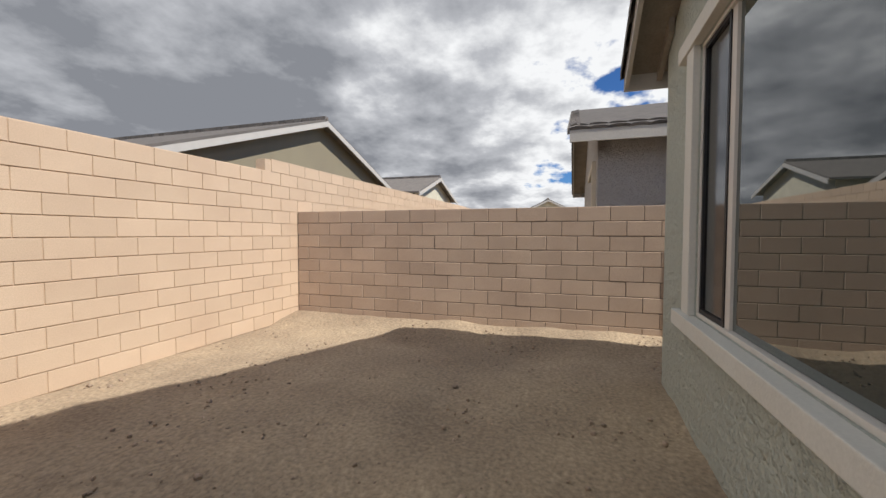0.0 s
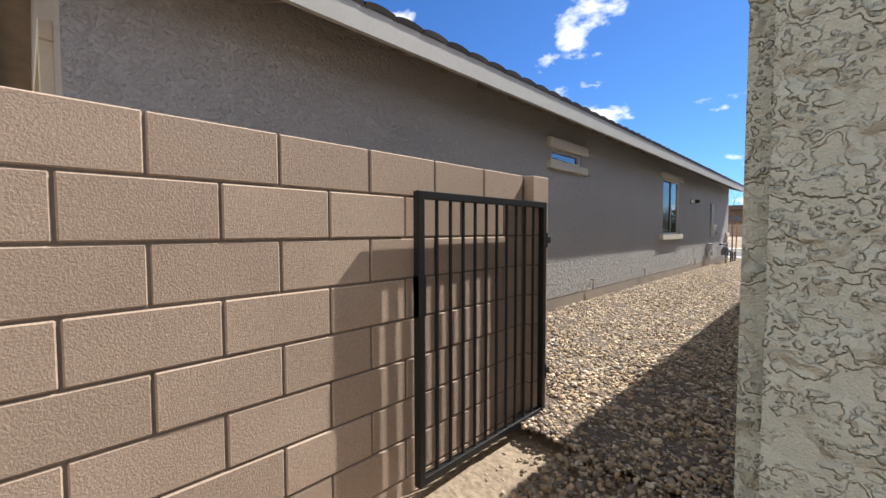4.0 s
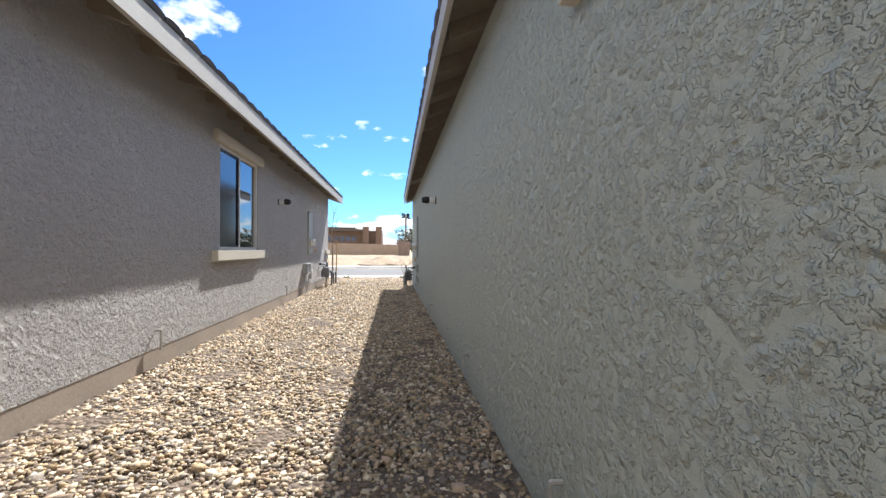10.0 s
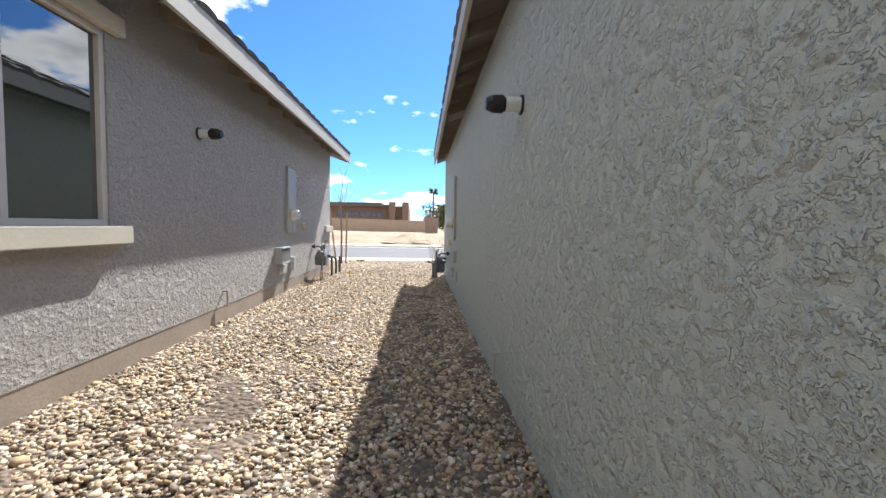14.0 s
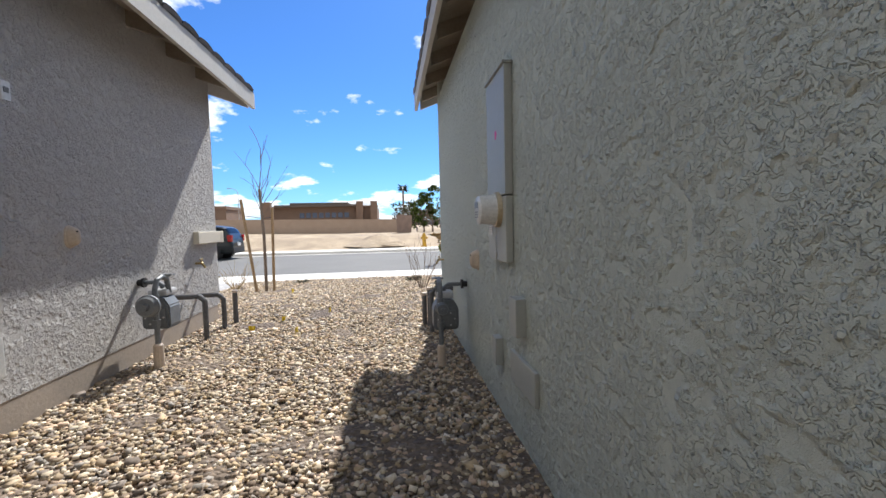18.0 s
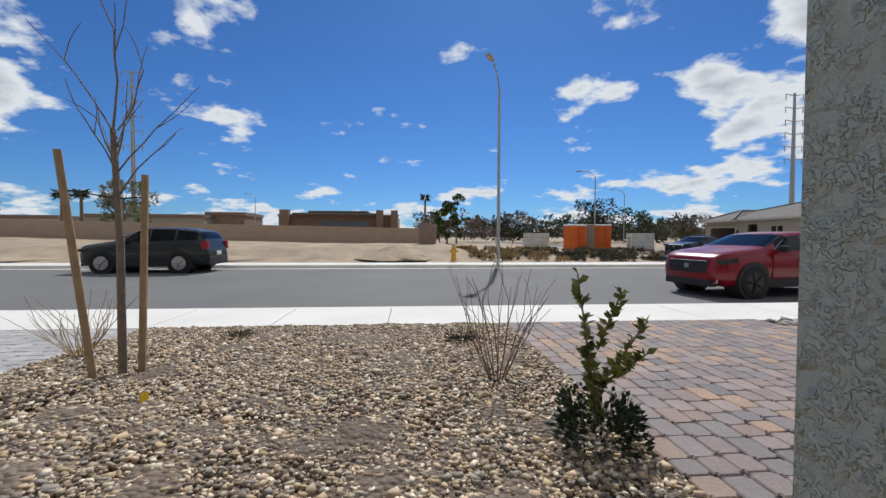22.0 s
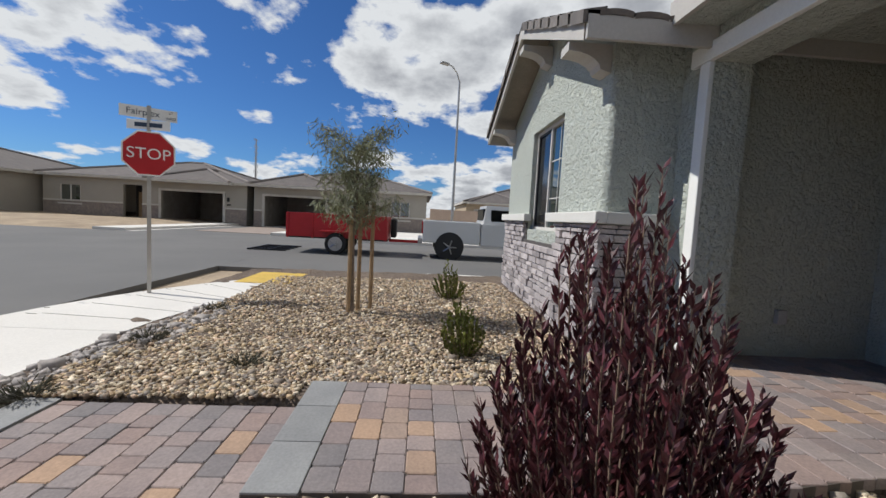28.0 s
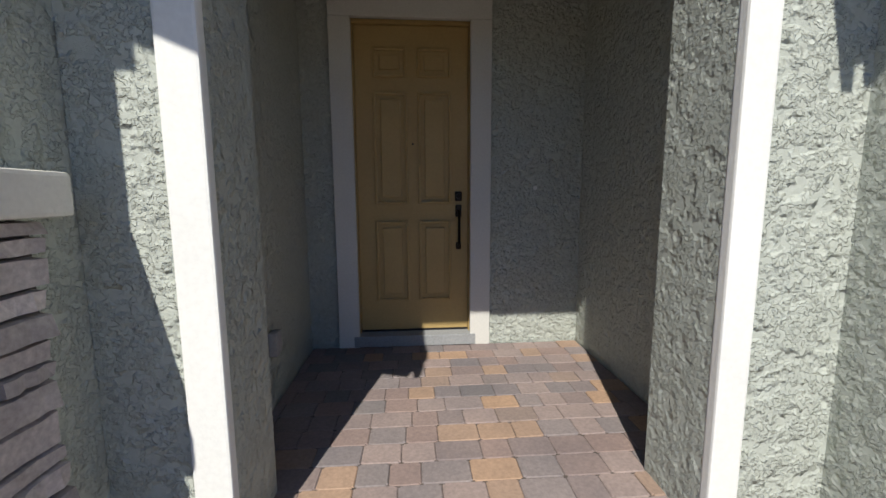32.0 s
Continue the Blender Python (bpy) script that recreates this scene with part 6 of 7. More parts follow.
    bz = along(belt, 2.5)
    for s in (-1, 1):
        hw = W / 2
        bm = boxes((X(1.82), s * (hw + .06) - .09, bz + .0, X(1.68), s * (hw + .06) + .1, bz + .14), bevel=.03)
        lpart("mirror", bm, CLAD, c)
        lpart("sill_cladding", boxes((X(3.3), s * (hw - .045) - .03, .23, X(1.4), s * (hw - .045) + .03, .42), bevel=.02), CLAD, c)
        for u in (1.5, 2.6, 3.54):
            lpart("door_gap", boxes((X(u) - .006, s * (hw - .02) - .018, .42, X(u) + .003, s * (hw - .02) + .02, bz - .07)), CLAD, c)
        for u in (2.38, 3.3):
            lpart("door_handle", boxes((X(u) - .1, s * (hw - .012) - .012, bz - .2, X(u) + .1, s * (hw - .012) + .022, bz - .165), bevel=.006), paint, c)
        for u in (.95, 3.7):
            bm = bmesh.new()
            rod(bm, (X(u), s * (hw - .35), r + .015), (X(u), s * (hw + .002), r + .015), r + .075, r + .06, 28)
            lpart("wheel_arch", bm, CLAD, c)
            wheel(c, X(u), s * (hw + .018), r, s, rim or RIM_B)
        bm = bmesh.new()
        prism(bm, [(X(.1), .73), (X(.52), .78), (X(.5), .87), (X(.1), .83)], "y", *sorted((s * .60, s * (hw - .035))))
        lpart("head_lamp", bm, LAMP_D, c, "dark headlight")
        lpart("tail_lamp", boxes((X(4.68), s * (hw - .17) - .09, .82, X(4.45), s * (hw - .17) + .08, 1.12), bevel=.02), LAMP_R, c)
        bm = bmesh.new()
        tube(bm, [(X(.06), s * (hw - .3), .31), (X(.1), s * (hw - .2), .34), (X(.1), s * (hw - .2), .5), (X(.06), s * (hw - .3), .46), (X(.06), s * (hw - .3), .31)], .016, 6)
        lpart("fog_bezel", bm, RIM_S, c, "bright fog lamp bezel")
        bm = bmesh.new()
        tube(bm, [(X(1.62), s * (hw - .075), bz + .06), (X(2.2), s * (hw - .225), H - .11), (X(2.8), s * (hw - .25), H - .05), (X(3.7), s * (hw - .25), H - .075), (X(4.25), s * (hw - .22), H - .3)], .012, 5)
        if not sedan:
            lpart("window_strip", bm, RIM_S, c, "bright strip over the side windows")
        else:
            bm.free()
    lpart("grille", boxes((X(.2), -.52, .52, X(-.012), .52, .80), bevel=.03), CLAD, c)
    lpart("badge", boxes((X(0), -.06, .62, X(-.022), .06, .72), bevel=.01), RIM_S, c)
    lpart("lower_bumper", boxes((X(.2), -.62, .24, X(-.006), .62, .40), bevel=.03), CLAD, c)
    lpart("rear_bumper", boxes((X(4.71), -.7, .28, X(4.5), .7, .56), bevel=.03), CLAD, c)
    lpart("number_plate", boxes((X(4.72), -.16, .62, X(4.66), .16, .76)), SIGNW, c)
    return c


def car_paint(name, col):
    return surf(name, col, tuple(v * 0.92 for v in col), 1, 30, 0.3, metal=0.0, spec=0.2, dirt=0.02, coat=0.45)


ROADZ = -0.19
car("red_suv", "dark red metallic compact SUV with black wheels parked at the kerb", (7.5, 28.6, ROADZ), 189, car_paint("paint_red", (0.20, 0.004, 0.012)), 4.2, 1.78, 1.45)
car("grey_suv", "dark grey SUV parked along the far kerb", (-10.0, 35.0, ROADZ), 180, car_paint("paint_grey", (0.02, 0.024, 0.025)), 4.3, 1.8, 1.6, RIM_S)
car("black_sedan", "black sedan parked across the junction", (19.5, 47.0, ROADZ), 200, car_paint("paint_black", (0.012, 0.016, 0.02)), 4.7, 1.84, 1.42, RIM_B, None, True)


def pickup(at, turn):
    WHT = car_paint("paint_white", (0.62, 0.62, 0.61))
    c = thing("pickup_truck", "white pickup truck parked on the side street", "pickup truck", at=at, turn=turn)
    lpart("bed", boxes((-2.9, -1.0, 0.55, -0.9, 1.0, 1.32), bevel=0.05), WHT, c)
    lpart("bed_inside", boxes((-2.8, -0.88, 1.321, -1.0, 0.88, 1.325)), CLAD, c)
    lpart("cab", boxes((-0.88, -1.0, 0.5, 1.2, 1.0, 1.3), bevel=0.05), WHT, c)
    rings = [[(x, y, z) for x, y, z in ((-0.8, s * 0.97, 1.3), (-0.7, s * 0.78, 1.93), (0.7, s * 0.78, 1.93), (1.2, s * 0.97, 1.3))] for s in (-1, 1)]
    lpart("cab_roof", loft(bmesh.new(), rings), WHT, c)
    for s in (-1, 1):
        lpart("side_window", boxes((-0.55, s * 0.885 - 0.06, 1.36, 0.75, s * 0.885 + 0.06, 1.78), bevel=0.02), CARGLASS, c)
        for x in (-1.95, 2.0):
            wheel(c, x, s * 1.0, 0.42, s, RIM_S)
            bm = bmesh.new()
            rod(bm, (x, s * 0.7, 0.44), (x, s * 1.005, 0.44), 0.52, 0.5, 24)
            lpart("wheel_arch", bm, CLAD, c)
        lpart("tail_lamp", boxes((-2.93, s * 0.9 - 0.09, 0.85, -2.86, s * 0.9 + 0.09, 1.25), bevel=0.01), LAMP_R, c)
    lpart("rear_window", boxes((-0.80, -0.7, 1.4, -0.7, 0.7, 1.82), bevel=0.02), CARGLASS, c)
    lpart("hood", boxes((1.2, -0.98, 0.5, 2.9, 0.98, 1.22), bevel=0.08), WHT, c)
    lpart("bumper", boxes((-3.05, -0.95, 0.5, -2.9, 0.95, 0.7), bevel=0.03), RIM_S, c)
    lpart("tailgate_print", boxes((-2.905, -0.3, 1.0, -2.902, 0.3, 1.08)), INK, c)


pickup((20.2, 19.1, ROADZ), -90)
tr = thing("utility_trailer", "red steel utility trailer hitched behind the pickup", "trailer", at=(20.2, 24.9, ROADZ), turn=-90)
TRED = surf("trailer_red", (0.42, 0.015, 0.02), (0.34, 0.012, 0.016), 3, 40, 0.45)
for s in (-1, 1):
    lpart("side_panel", boxes((-1.7, s * 0.95 - 0.03, 0.55, 1.7, s * 0.95 + 0.03, 1.35), bevel=0.008), TRED, tr)
    for k in range(5):
        lpart("rib", boxes((-1.66 + k * 0.82, s * 0.99 - 0.02, 0.5, -1.6 + k * 0.82, s * 0.99 + 0.02, 1.36)), TRED, tr)
    wheel(tr, 0.0, s * 1.2, 0.36, s, RIM_S)
    lpart("fender", boxes((-0.5, s * 1.1 - 0.14, 0.74, 0.5, s * 1.1 + 0.14, 0.8), bevel=0.02), TRED, tr)
lpart("bed", boxes((-1.7, -0.92, 0.5, 1.7, 0.92, 0.56)), CLAD, tr)
lpart("front_panel", boxes((1.64, -0.92, 0.56, 1.7, 0.92, 1.35)), TRED, tr)
lpart("tailgate", boxes((-1.7, -0.92, 0.56, -1.64, 0.92, 1.3)), TRED, tr)
lpart("drawbar", boxes((1.7, -0.06, 0.45, 2.9, 0.06, 0.55)), TRED, tr)
lpart("spare_wheel", boxes((1.75, -0.1, 0.6, 1.95, 0.6, 1.3), bevel=0.08), TYRE, tr)
rp = thing("loading_ramp", "steel ramp lowered behind the red trailer", "ramp", at=(20.2, 27.3, ROADZ), turn=-90)
for k in range(5):
    lpart("rail", boxes((-0.6, -0.9 + k * 0.44, 0.01, 0.7, -0.86 + k * 0.44, 0.06)), METAL_B, rp)
lpart("crossbar", boxes((-0.6, -0.9, 0.015, -0.55, 0.9, 0.055), (0.05, -0.9, 0.015, 0.1, 0.9, 0.055)), METAL_B, rp)
rpad = structure("tactile_pad", boxes((12.35, 24.3, -0.06, 13.6, 25.2, -0.052)), surf("tactile_yellow", (0.62, 0.42, 0.08), rough=0.8, bump=0.6, bump_scale=60), "yellow tactile ramp pad at the corner")

# ---- houses across the side street ----
HTAN = surf("far_stucco_tan", (0.36, 0.335, 0.285), (0.335, 0.31, 0.265), 1, 30, 0.95, dirt=0.05)
HWHITE = surf("far_trim", (0.55, 0.52, 0.46), rough=0.9)
HDRY = surf("far_drywall", (0.30, 0.28, 0.25), (0.22, 0.20, 0.18), 2, 20, 0.95)
ROOF_C = surf("far_ridge_cap", (0.26, 0.23, 0.21), rough=0.9)
# near black: house number plates, and the shade painted on porch backs
HDARK = surf("far_near_black", (0.03, 0.028, 0.026), rough=0.9)
ROOF_F = surf("far_roof", (0.15, 0.132, 0.122), (0.115, 0.102, 0.096), 2, 20, 0.9, 0.5, 9, 0.05, dirt=0.2)


def hip(t, x0, x1, y0, y1, z, rise, over=0.35):
    bm = bmesh.new()
    x0, x1, y0, y1 = x0 - over, x1 + over, y0 - over, y1 + over
    d = min(x1 - x0, y1 - y0) / 2 * 0.98
    if x1 - x0 > y1 - y0:
        r = ((x0 + d, (y0 + y1) / 2), (x1 - d, (y0 + y1) / 2))
    else:
        r = (((x0 + x1) / 2, y0 + d), ((x0 + x1) / 2, y1 - d))
    c = [bm.verts.new((x, y, z + 0.18)) for x, y in ((x0, y0), (x1, y0), (x1, y1), (x0, y1))]
    lo = [bm.verts.new((v.co.x, v.co.y, z)) for v in c]
    a, b = bm.verts.new((*r[0], z + 0.18 + rise)), bm.verts.new((*r[1], z + 0.18 + rise))
    if x1 - x0 > y1 - y0:
        fs = ((c[0], c[1], b, a), (c[1], c[2], b), (c[2], c[3], a, b), (c[3], c[0], a))
    else:
        fs = ((c[0], c[1], a), (c[1], c[2], b, a), (c[2], c[3], b), (c[3], c[0], a, b))
    for q in fs:
        bm.faces.new(q)
    for k in range(4):
        bm.faces.new((lo[k], lo[(k + 1) % 4], c[(k + 1) % 4], c[k]))
    bm.faces.new(lo[::-1])
    bmesh.ops.recalc_face_normals(bm, faces=bm.faces)
    ends = [c[k].co.copy() for k in range(4)]
    tops = [a.co.copy(), b.co.copy()]
    roof = lpart("roof", bm, ROOF_F, t, "grey-brown tile roof")
    near = (tops[0], tops[1], tops[1], tops[0]) if x1 - x0 > y1 - y0 else (tops[0], tops[0], tops[1], tops[1])
    for p, q in [*zip(ends, near), tuple(tops)]:
        bm = bmesh.new()
        rod(bm, p + Vector((0, 0, 0.03)), q + Vector((0, 0, 0.03)), 0.11, 0.11, 6)
        lpart("ridge_cap", bm, ROOF_C, roof)
    for k in range(4):
        p, q = ends[k], ends[(k + 1) % 4]
        w = Vector((q - p).y and (1 if k == 1 else -1, 0, 0) or (0, 1 if k == 2 else -1, 0)) * 0.03
        bm = boxes((min(p.x, q.x, p.x + w.x), min(p.y, q.y, p.y + w.y), z - 0.02, max(p.x, q.x, p.x + w.x), max(p.y, q.y, p.y + w.y), z + 0.17))
        lpart("fascia", bm, HWHITE, roof)


def far_house(at, turn, w, garage, entry, win, label, mat):
    t = thing("tract_house", label, "house", group="houses across the street", at=at, turn=turn)
    d = 14.0
    holes = [(garage[0], garage[1], -0.4, 2.3), (entry[0], entry[1], -0.4, 2.6), (win[0], win[1], 1.0, 2.35)]
    lpart("wall", wall_y(0, 0.25, 0, w, -0.4, 3.0, holes), mat, t)
    lpart("wall", boxes((0, 0.25, -0.4, 0.25, d, 3.0)), mat, t)
    lpart("wall", boxes((w - 0.25, 0.25, -0.4, w, d, 3.0)), mat, t)
    lpart("garage_inside", boxes((garage[0] - 0.3, 5.9, -0.1, garage[1] + 0.3, 6.0, 2.8)), HDRY, t, "shaded back wall of the open garage")
    for x0, x1 in ((garage[0] - 0.3, garage[0] - 0.2), (garage[1] + 0.2, garage[1] + 0.3)):
        lpart("garage_side", boxes((x0, 0.26, -0.1, x1, 5.9, 2.8)), HDRY, t)
    lpart("garage_floor", boxes((garage[0] - 0.2, 0.0, -0.12, garage[1] + 0.2, 5.9, -0.06)), CONCRETE, t)
    lpart("coach_light", boxes((garage[1] + 0.35, -0.14, 1.7, garage[1] + 0.5, 0.0, 2.02), bevel=0.02), METAL_B, t, "small black coach light")
    lpart("number_plate", boxes((garage[1] + 0.3, -0.02, 1.4, garage[1] + 0.6, -0.004, 1.5)), HDARK, t)
    lpart("garage_trim", boxes((garage[0] - 0.18, -0.05, -0.3, garage[0], 0.0, 2.46), (garage[1], -0.05, -0.3, garage[1] + 0.18, 0.0, 2.46), (garage[0], -0.05, 2.3, garage[1], 0.0, 2.46)), HWHITE, t)
    # near-black panel stands in for the shade inside the porch
    lpart("entry_recess", boxes((entry[0], 1.4, -0.1, entry[1], 1.5, 2.6)), HDARK, t, "porch back panel, its shade painted near black")
    lpart("door", boxes((entry[0] + 0.25, 1.33, 0.0, entry[0] + 1.1, 1.39, 2.1), bevel=0.01), STAKE, t)
    wn = lpart("window", boxes((win[0], 0.1, 1.0, win[1], 0.12, 2.35)), GLASS, t)
    lpart("frame", boxes((win[0], 0.05, 1.0, win[0] + 0.07, 0.1, 2.35), (win[1] - 0.07, 0.05, 1.0, win[1], 0.1, 2.35), ((win[0] + win[1]) / 2 - 0.03, 0.05, 1.0, (win[0] + win[1]) / 2 + 0.03, 0.1, 2.35)), WIN_FRAME, wn)
    lpart("sill", boxes((win[0] - 0.12, -0.06, 0.88, win[1] + 0.12, 0.0, 1.0)), HWHITE, wn)
    seg = [s for s in ((0, garage[0] - 0.2), (garage[1] + 0.2, entry[0]), (entry[1], w)) if s[1] > s[0] + 0.2] if garage[0] < entry[0] else [(0, entry[0]), (entry[1], garage[0] - 0.2), (garage[1] + 0.2, w)]
    for s0, s1 in seg:
        if s1 > s0:
            lpart("ledge", boxes((s0, -0.05, 1.12, s1, 0.0, 1.24)), HWHITE, t)
            lpart("wainscot", boxes((s0, -0.025, -0.3, s1, 0.0, 1.12)), surf("far_stone", (0.30, 0.25, 0.21), (0.2, 0.17, 0.15), 6, 30, 0.95, 0.6, 14, 0.04, dirt=0.3), t)
    hip(t, 0, w, 0, d, 3.0, 2.0)
    hip(t, garage[0] - 0.6, garage[1] + 0.6, -0.6, 7, 2.95, 1.15, 0.25)
    lpart("driveway_pad", boxes((garage[0] - 0.3, -9, -0.25, garage[1] + 0.3, -0.05, -0.07)), surf("pad_brown", (0.32, 0.26, 0.22), rough=0.9), t)
    return t


far_house((37.2, 34.9, -0.1), -90, 13.2, (0.8, 5.4), (7.4, 8.7), (10.4, 11.9), "tan stucco tract house with open garage and brown roof", HTAN)
far_house((37.6, 50.6, -0.1), -90, 15.0, (8.6, 13.2), (5.8, 7.2), (1.2, 2.7), "tan stucco tract house with stone wainscot", HTAN)
far_house((35.2, 66.5, -0.1), -96, 15.0, (0.9, 5.2), (7.0, 8.4), (10.0, 11.6), "tan stucco tract house beside the junction", HTAN)
far_house((47.0, 17.5, -0.1), -90, 12.0, (1.0, 5.4), (6.8, 8.0), (9.2, 10.6), "tan stucco house farther along the side street", surf("far_stucco_buff", (0.45, 0.36, 0.25), rough=0.95))
structure("wall_far_lot", boxes((37.0, -10, -0.3, 37.2, 21.4, 1.9)), BLOCK, "brown block wall beside the far houses")
mnd = thing("dirt_pile", "pale pile of excavated dirt beside the far street", "dirt pile", group="dirt piles", at=(30.5, 19.0, -0.05))


def heap(r, h, seed):
    bm = bmesh.new()
    bmesh.ops.create_uvsphere(bm, u_segments=28, v_segments=12, radius=1)
    for v in list(bm.verts):
        if v.co.z < -0.1:
            v.co.z = -0.1
        d = math.hypot(v.co.x, v.co.y)
        n = noise.noise((v.co.x * 2 + seed, v.co.y * 2, v.co.z * 2)) * 0.18
        v.co = Vector((v.co.x * r * (1 + n), v.co.y * r * (1 + n), (max(0, 1 - d) ** 0.9) * h * (1 + n) - 0.1))
    return bm


lpart("soil", heap(2.6, 1.2, 2), DIRT, mnd)
for k, (x, y, r, h) in enumerate(((-1.6, 41.0, 2.2, 0.75), (-12, 43, 5.0, 0.35), (-25, 42, 7, 0.4))):
    m2 = thing("dirt_pile", "low mound of bare tan dirt on the empty lot", "dirt pile", group="dirt piles", at=(x, y, 0.05))
    lpart("soil", heap(r, h, k), DIRT, m2)

# ---- across the main street: lot wall, buildings, far woods ----
def lot_wall():
    bm = bmesh.new()
    prism(bm, [(-110, -0.3), (0.6, -0.3), (0.6, 1.72), (-34, 2.27), (-110, 2.5)], "y", 50.0, 50.25)
    return bm


lw = structure("wall_lot", lot_wall(), BLOCK, "long brown block wall behind the empty lot")
pl = thing("wall_pillar", "broad rose-brown stone pillar ending the lot wall", "pillar", at=(0.3, 47.0, 0.2))
bm = bmesh.new()
prism(bm, [(-0.55, 0), (0.5, 0), (0.62, 1.75), (-0.62, 1.85)], "y", -0.3, 0.3)
lpart("shaft", bm, surf("rose_stone", (0.30, 0.22, 0.18), (0.24, 0.18, 0.15), 3, 30, 0.95, 0.5, 20, 0.02), pl)
BROWN = surf("civic_brown", (0.25, 0.17, 0.125), (0.21, 0.145, 0.11), 0.4, 6, 0.95, dirt=0.1)
DKWIN = glass("far_window_glass", (0.03, 0.05, 0.11), 0.1, 0.5)
cb = thing("civic_building", "low brown desert-style building with blue windows and pillars", "building", at=(-15.5, 116, 0.5))
lpart("wall", boxes((-16, 0, -1, 11.5, 14, 5.3)), BROWN, cb)
lpart("roof", boxes((-12.5, -1.5, 5.5, 6.5, 12, 6.0), (-9, -1.0, 6.0, 4.5, 10, 6.5)), surf("civic_roof", (0.16, 0.13, 0.11), rough=0.9), cb)
lpart("parapet", boxes((-16.2, -0.2, 5.3, 11.7, 0.4, 5.7)), BROWN, cb)
for x, w in ((-14.3, 2.0), (7.3, 1.6), (10.7, 1.6)):
    lpart("pillar", boxes((x - w / 2, -1.6, -1, x + w / 2, 0, 6.7)), BROWN, cb)
for k in range(8):
    lpart("window", boxes((-7.0 + k * 1.5, -0.12, 2.9, -5.9 + k * 1.5, -0.02, 4.1)), DKWIN, cb)
for k, (x, y, w, h, m) in enumerate(((-62, 118, 26, 5.4, HTAN), (-92, 118, 22, 5.0, HWHITE), (-46, 122, 9, 6.2, BROWN), (-130, 112, 34, 4.8, BROWN))):
    o = thing("low_building", "low flat-roofed tan commercial building far across the lot", "building", group="far low buildings", at=(x, y, 0.4))
    lpart("wall", boxes((-w / 2, 0, -1, w / 2, 12, h)), m, o)
    lpart("parapet", boxes((-w / 2 - 0.2, -0.25, h - 0.5, w / 2 + 0.2, 12.2, h + 0.3)), BROWN, o)
    for j in range(int(w / 4)):
        lpart("window", boxes((-w / 2 + 1 + j * 4, -0.05, 1.6, -w / 2 + 3 + j * 4, 0.0, 3.2)), DKWIN, o)


def palm(at, h, seed):
    t = thing("fan_palm", "tall fan palm with a round crown", "palm tree", group="fan palms", at=at)
    random.seed(seed)
    bm = bmesh.new()
    rod(bm, (0, 0, -0.3), (0, 0, h), 0.28, 0.2, 8)
    lpart("trunk", bm, BARK, t)
    rows = []
    for k in range(90):
        w = rand_way(-0.7, 1.0).normalized()
        rows.append((Vector((0, 0, h)) + w * 0.2, w + Vector((0, 0, -0.25)), random.uniform(0.9, 1.5), 0.13))
    leaves_mesh("crown", rows, LEAF_D, t)


palm((2.1, 106, 0.4), 9.0, 1)
for k, (x, y, h) in enumerate(((-78, 92, 7.5), (-82, 94, 7.0), (-74, 96, 6), (-53.4, 85, 6.9), (-51.4, 86, 7.2), (-63, 110, 5))):
    palm((x, y, 0.4), h, 4 + k)


def clump_tree(name, label, at, h, r, mat, seed, n=700, leaf=0.32, trunk=0.35, shape=1.0, group="far trees"):
    t = thing(name, label, "tree", group=group, at=at)
    random.seed(seed)
    bm, tips = bmesh.new(), []
    rod(bm, (0, 0, -0.3), (0, 0, h * trunk), 0.04 * h ** 0.7, 0.03 * h ** 0.7, 7)
    for k in range(7):
        branch(bm, (0, 0, h * (trunk * 0.8 + 0.04 * k)), rand_way(0.5, 1.3), h * 0.3, 0.012 * h, 1, tips, 0.6, 0, 3, 2)
    lpart("trunk", bm, BARK, t)
    rows = []
    cl = [(Vector((random.gauss(0, r * 0.42), random.gauss(0, r * 0.42), h * trunk + (h * (1 - trunk)) * random.random() ** shape)), random.uniform(0.2, 0.45) * r) for _ in range(16)]
    for k in range(n):
        c, cr = random.choice(cl)
        w = rand_way(-1, 1).normalized()
        rows.append((c + w * cr * random.random() ** 0.4, w + rand_way() * 0.6, leaf * random.uniform(0.6, 1.2), leaf * 0.3))
    leaves_mesh("crown", rows, mat, t)


clump_tree("poplar", "slim bright green tree beyond the street", (5.5, 76, 0.3), 6.7, 0.8, LEAF, 61, 1500, 0.35, 0.12)
clump_tree("poplar", "slim green tree beyond the street", (4.2, 76, 0.3), 6.0, 0.8, LEAF, 62, 1400, 0.35, 0.12)
clump_tree("poplar", "slim green tree beyond the street", (3.0, 74, 0.3), 4.6, 0.8, LEAF, 65, 1100, 0.35, 0.12)
clump_tree("mesquite", "round olive tree behind the lot wall", (-45.3, 86, 0.3), 9.6, 4.0, LEAF_G, 63, 2600, 0.45)
clump_tree("shade_tree", "dense green tree at the junction", (24, 72, 0.2), 5.2, 3.0, LEAF_D, 64, 1500, 0.35)


def far_woods(name, label, mat, n, seed):
    """A belt of desert trees: ragged clumped crowns, too far to count."""
    random.seed(seed)
    rows = []
    for _ in range(n):
        x, y = random.uniform(2, 95), random.uniform(78, 118)
        h = random.uniform(2.8, 6.2)
        for _ in range(7):
            c = Vector((x + random.gauss(0, 1.6), y + random.gauss(0, 1.2), h * random.uniform(0.25, 0.85)))
            r = random.uniform(0.7, 1.5)
            for _ in range(48):
                w = rand_way(-0.8, 1).normalized()
                rows.append((c + w * r * random.random() ** 0.4, w + rand_way(-0.6, 0.8), random.uniform(0.4, 0.8), random.uniform(0.1, 0.2)))
    return tagged(leaves_mesh(name, rows, mat, None), label, "trees", kind="stuff")


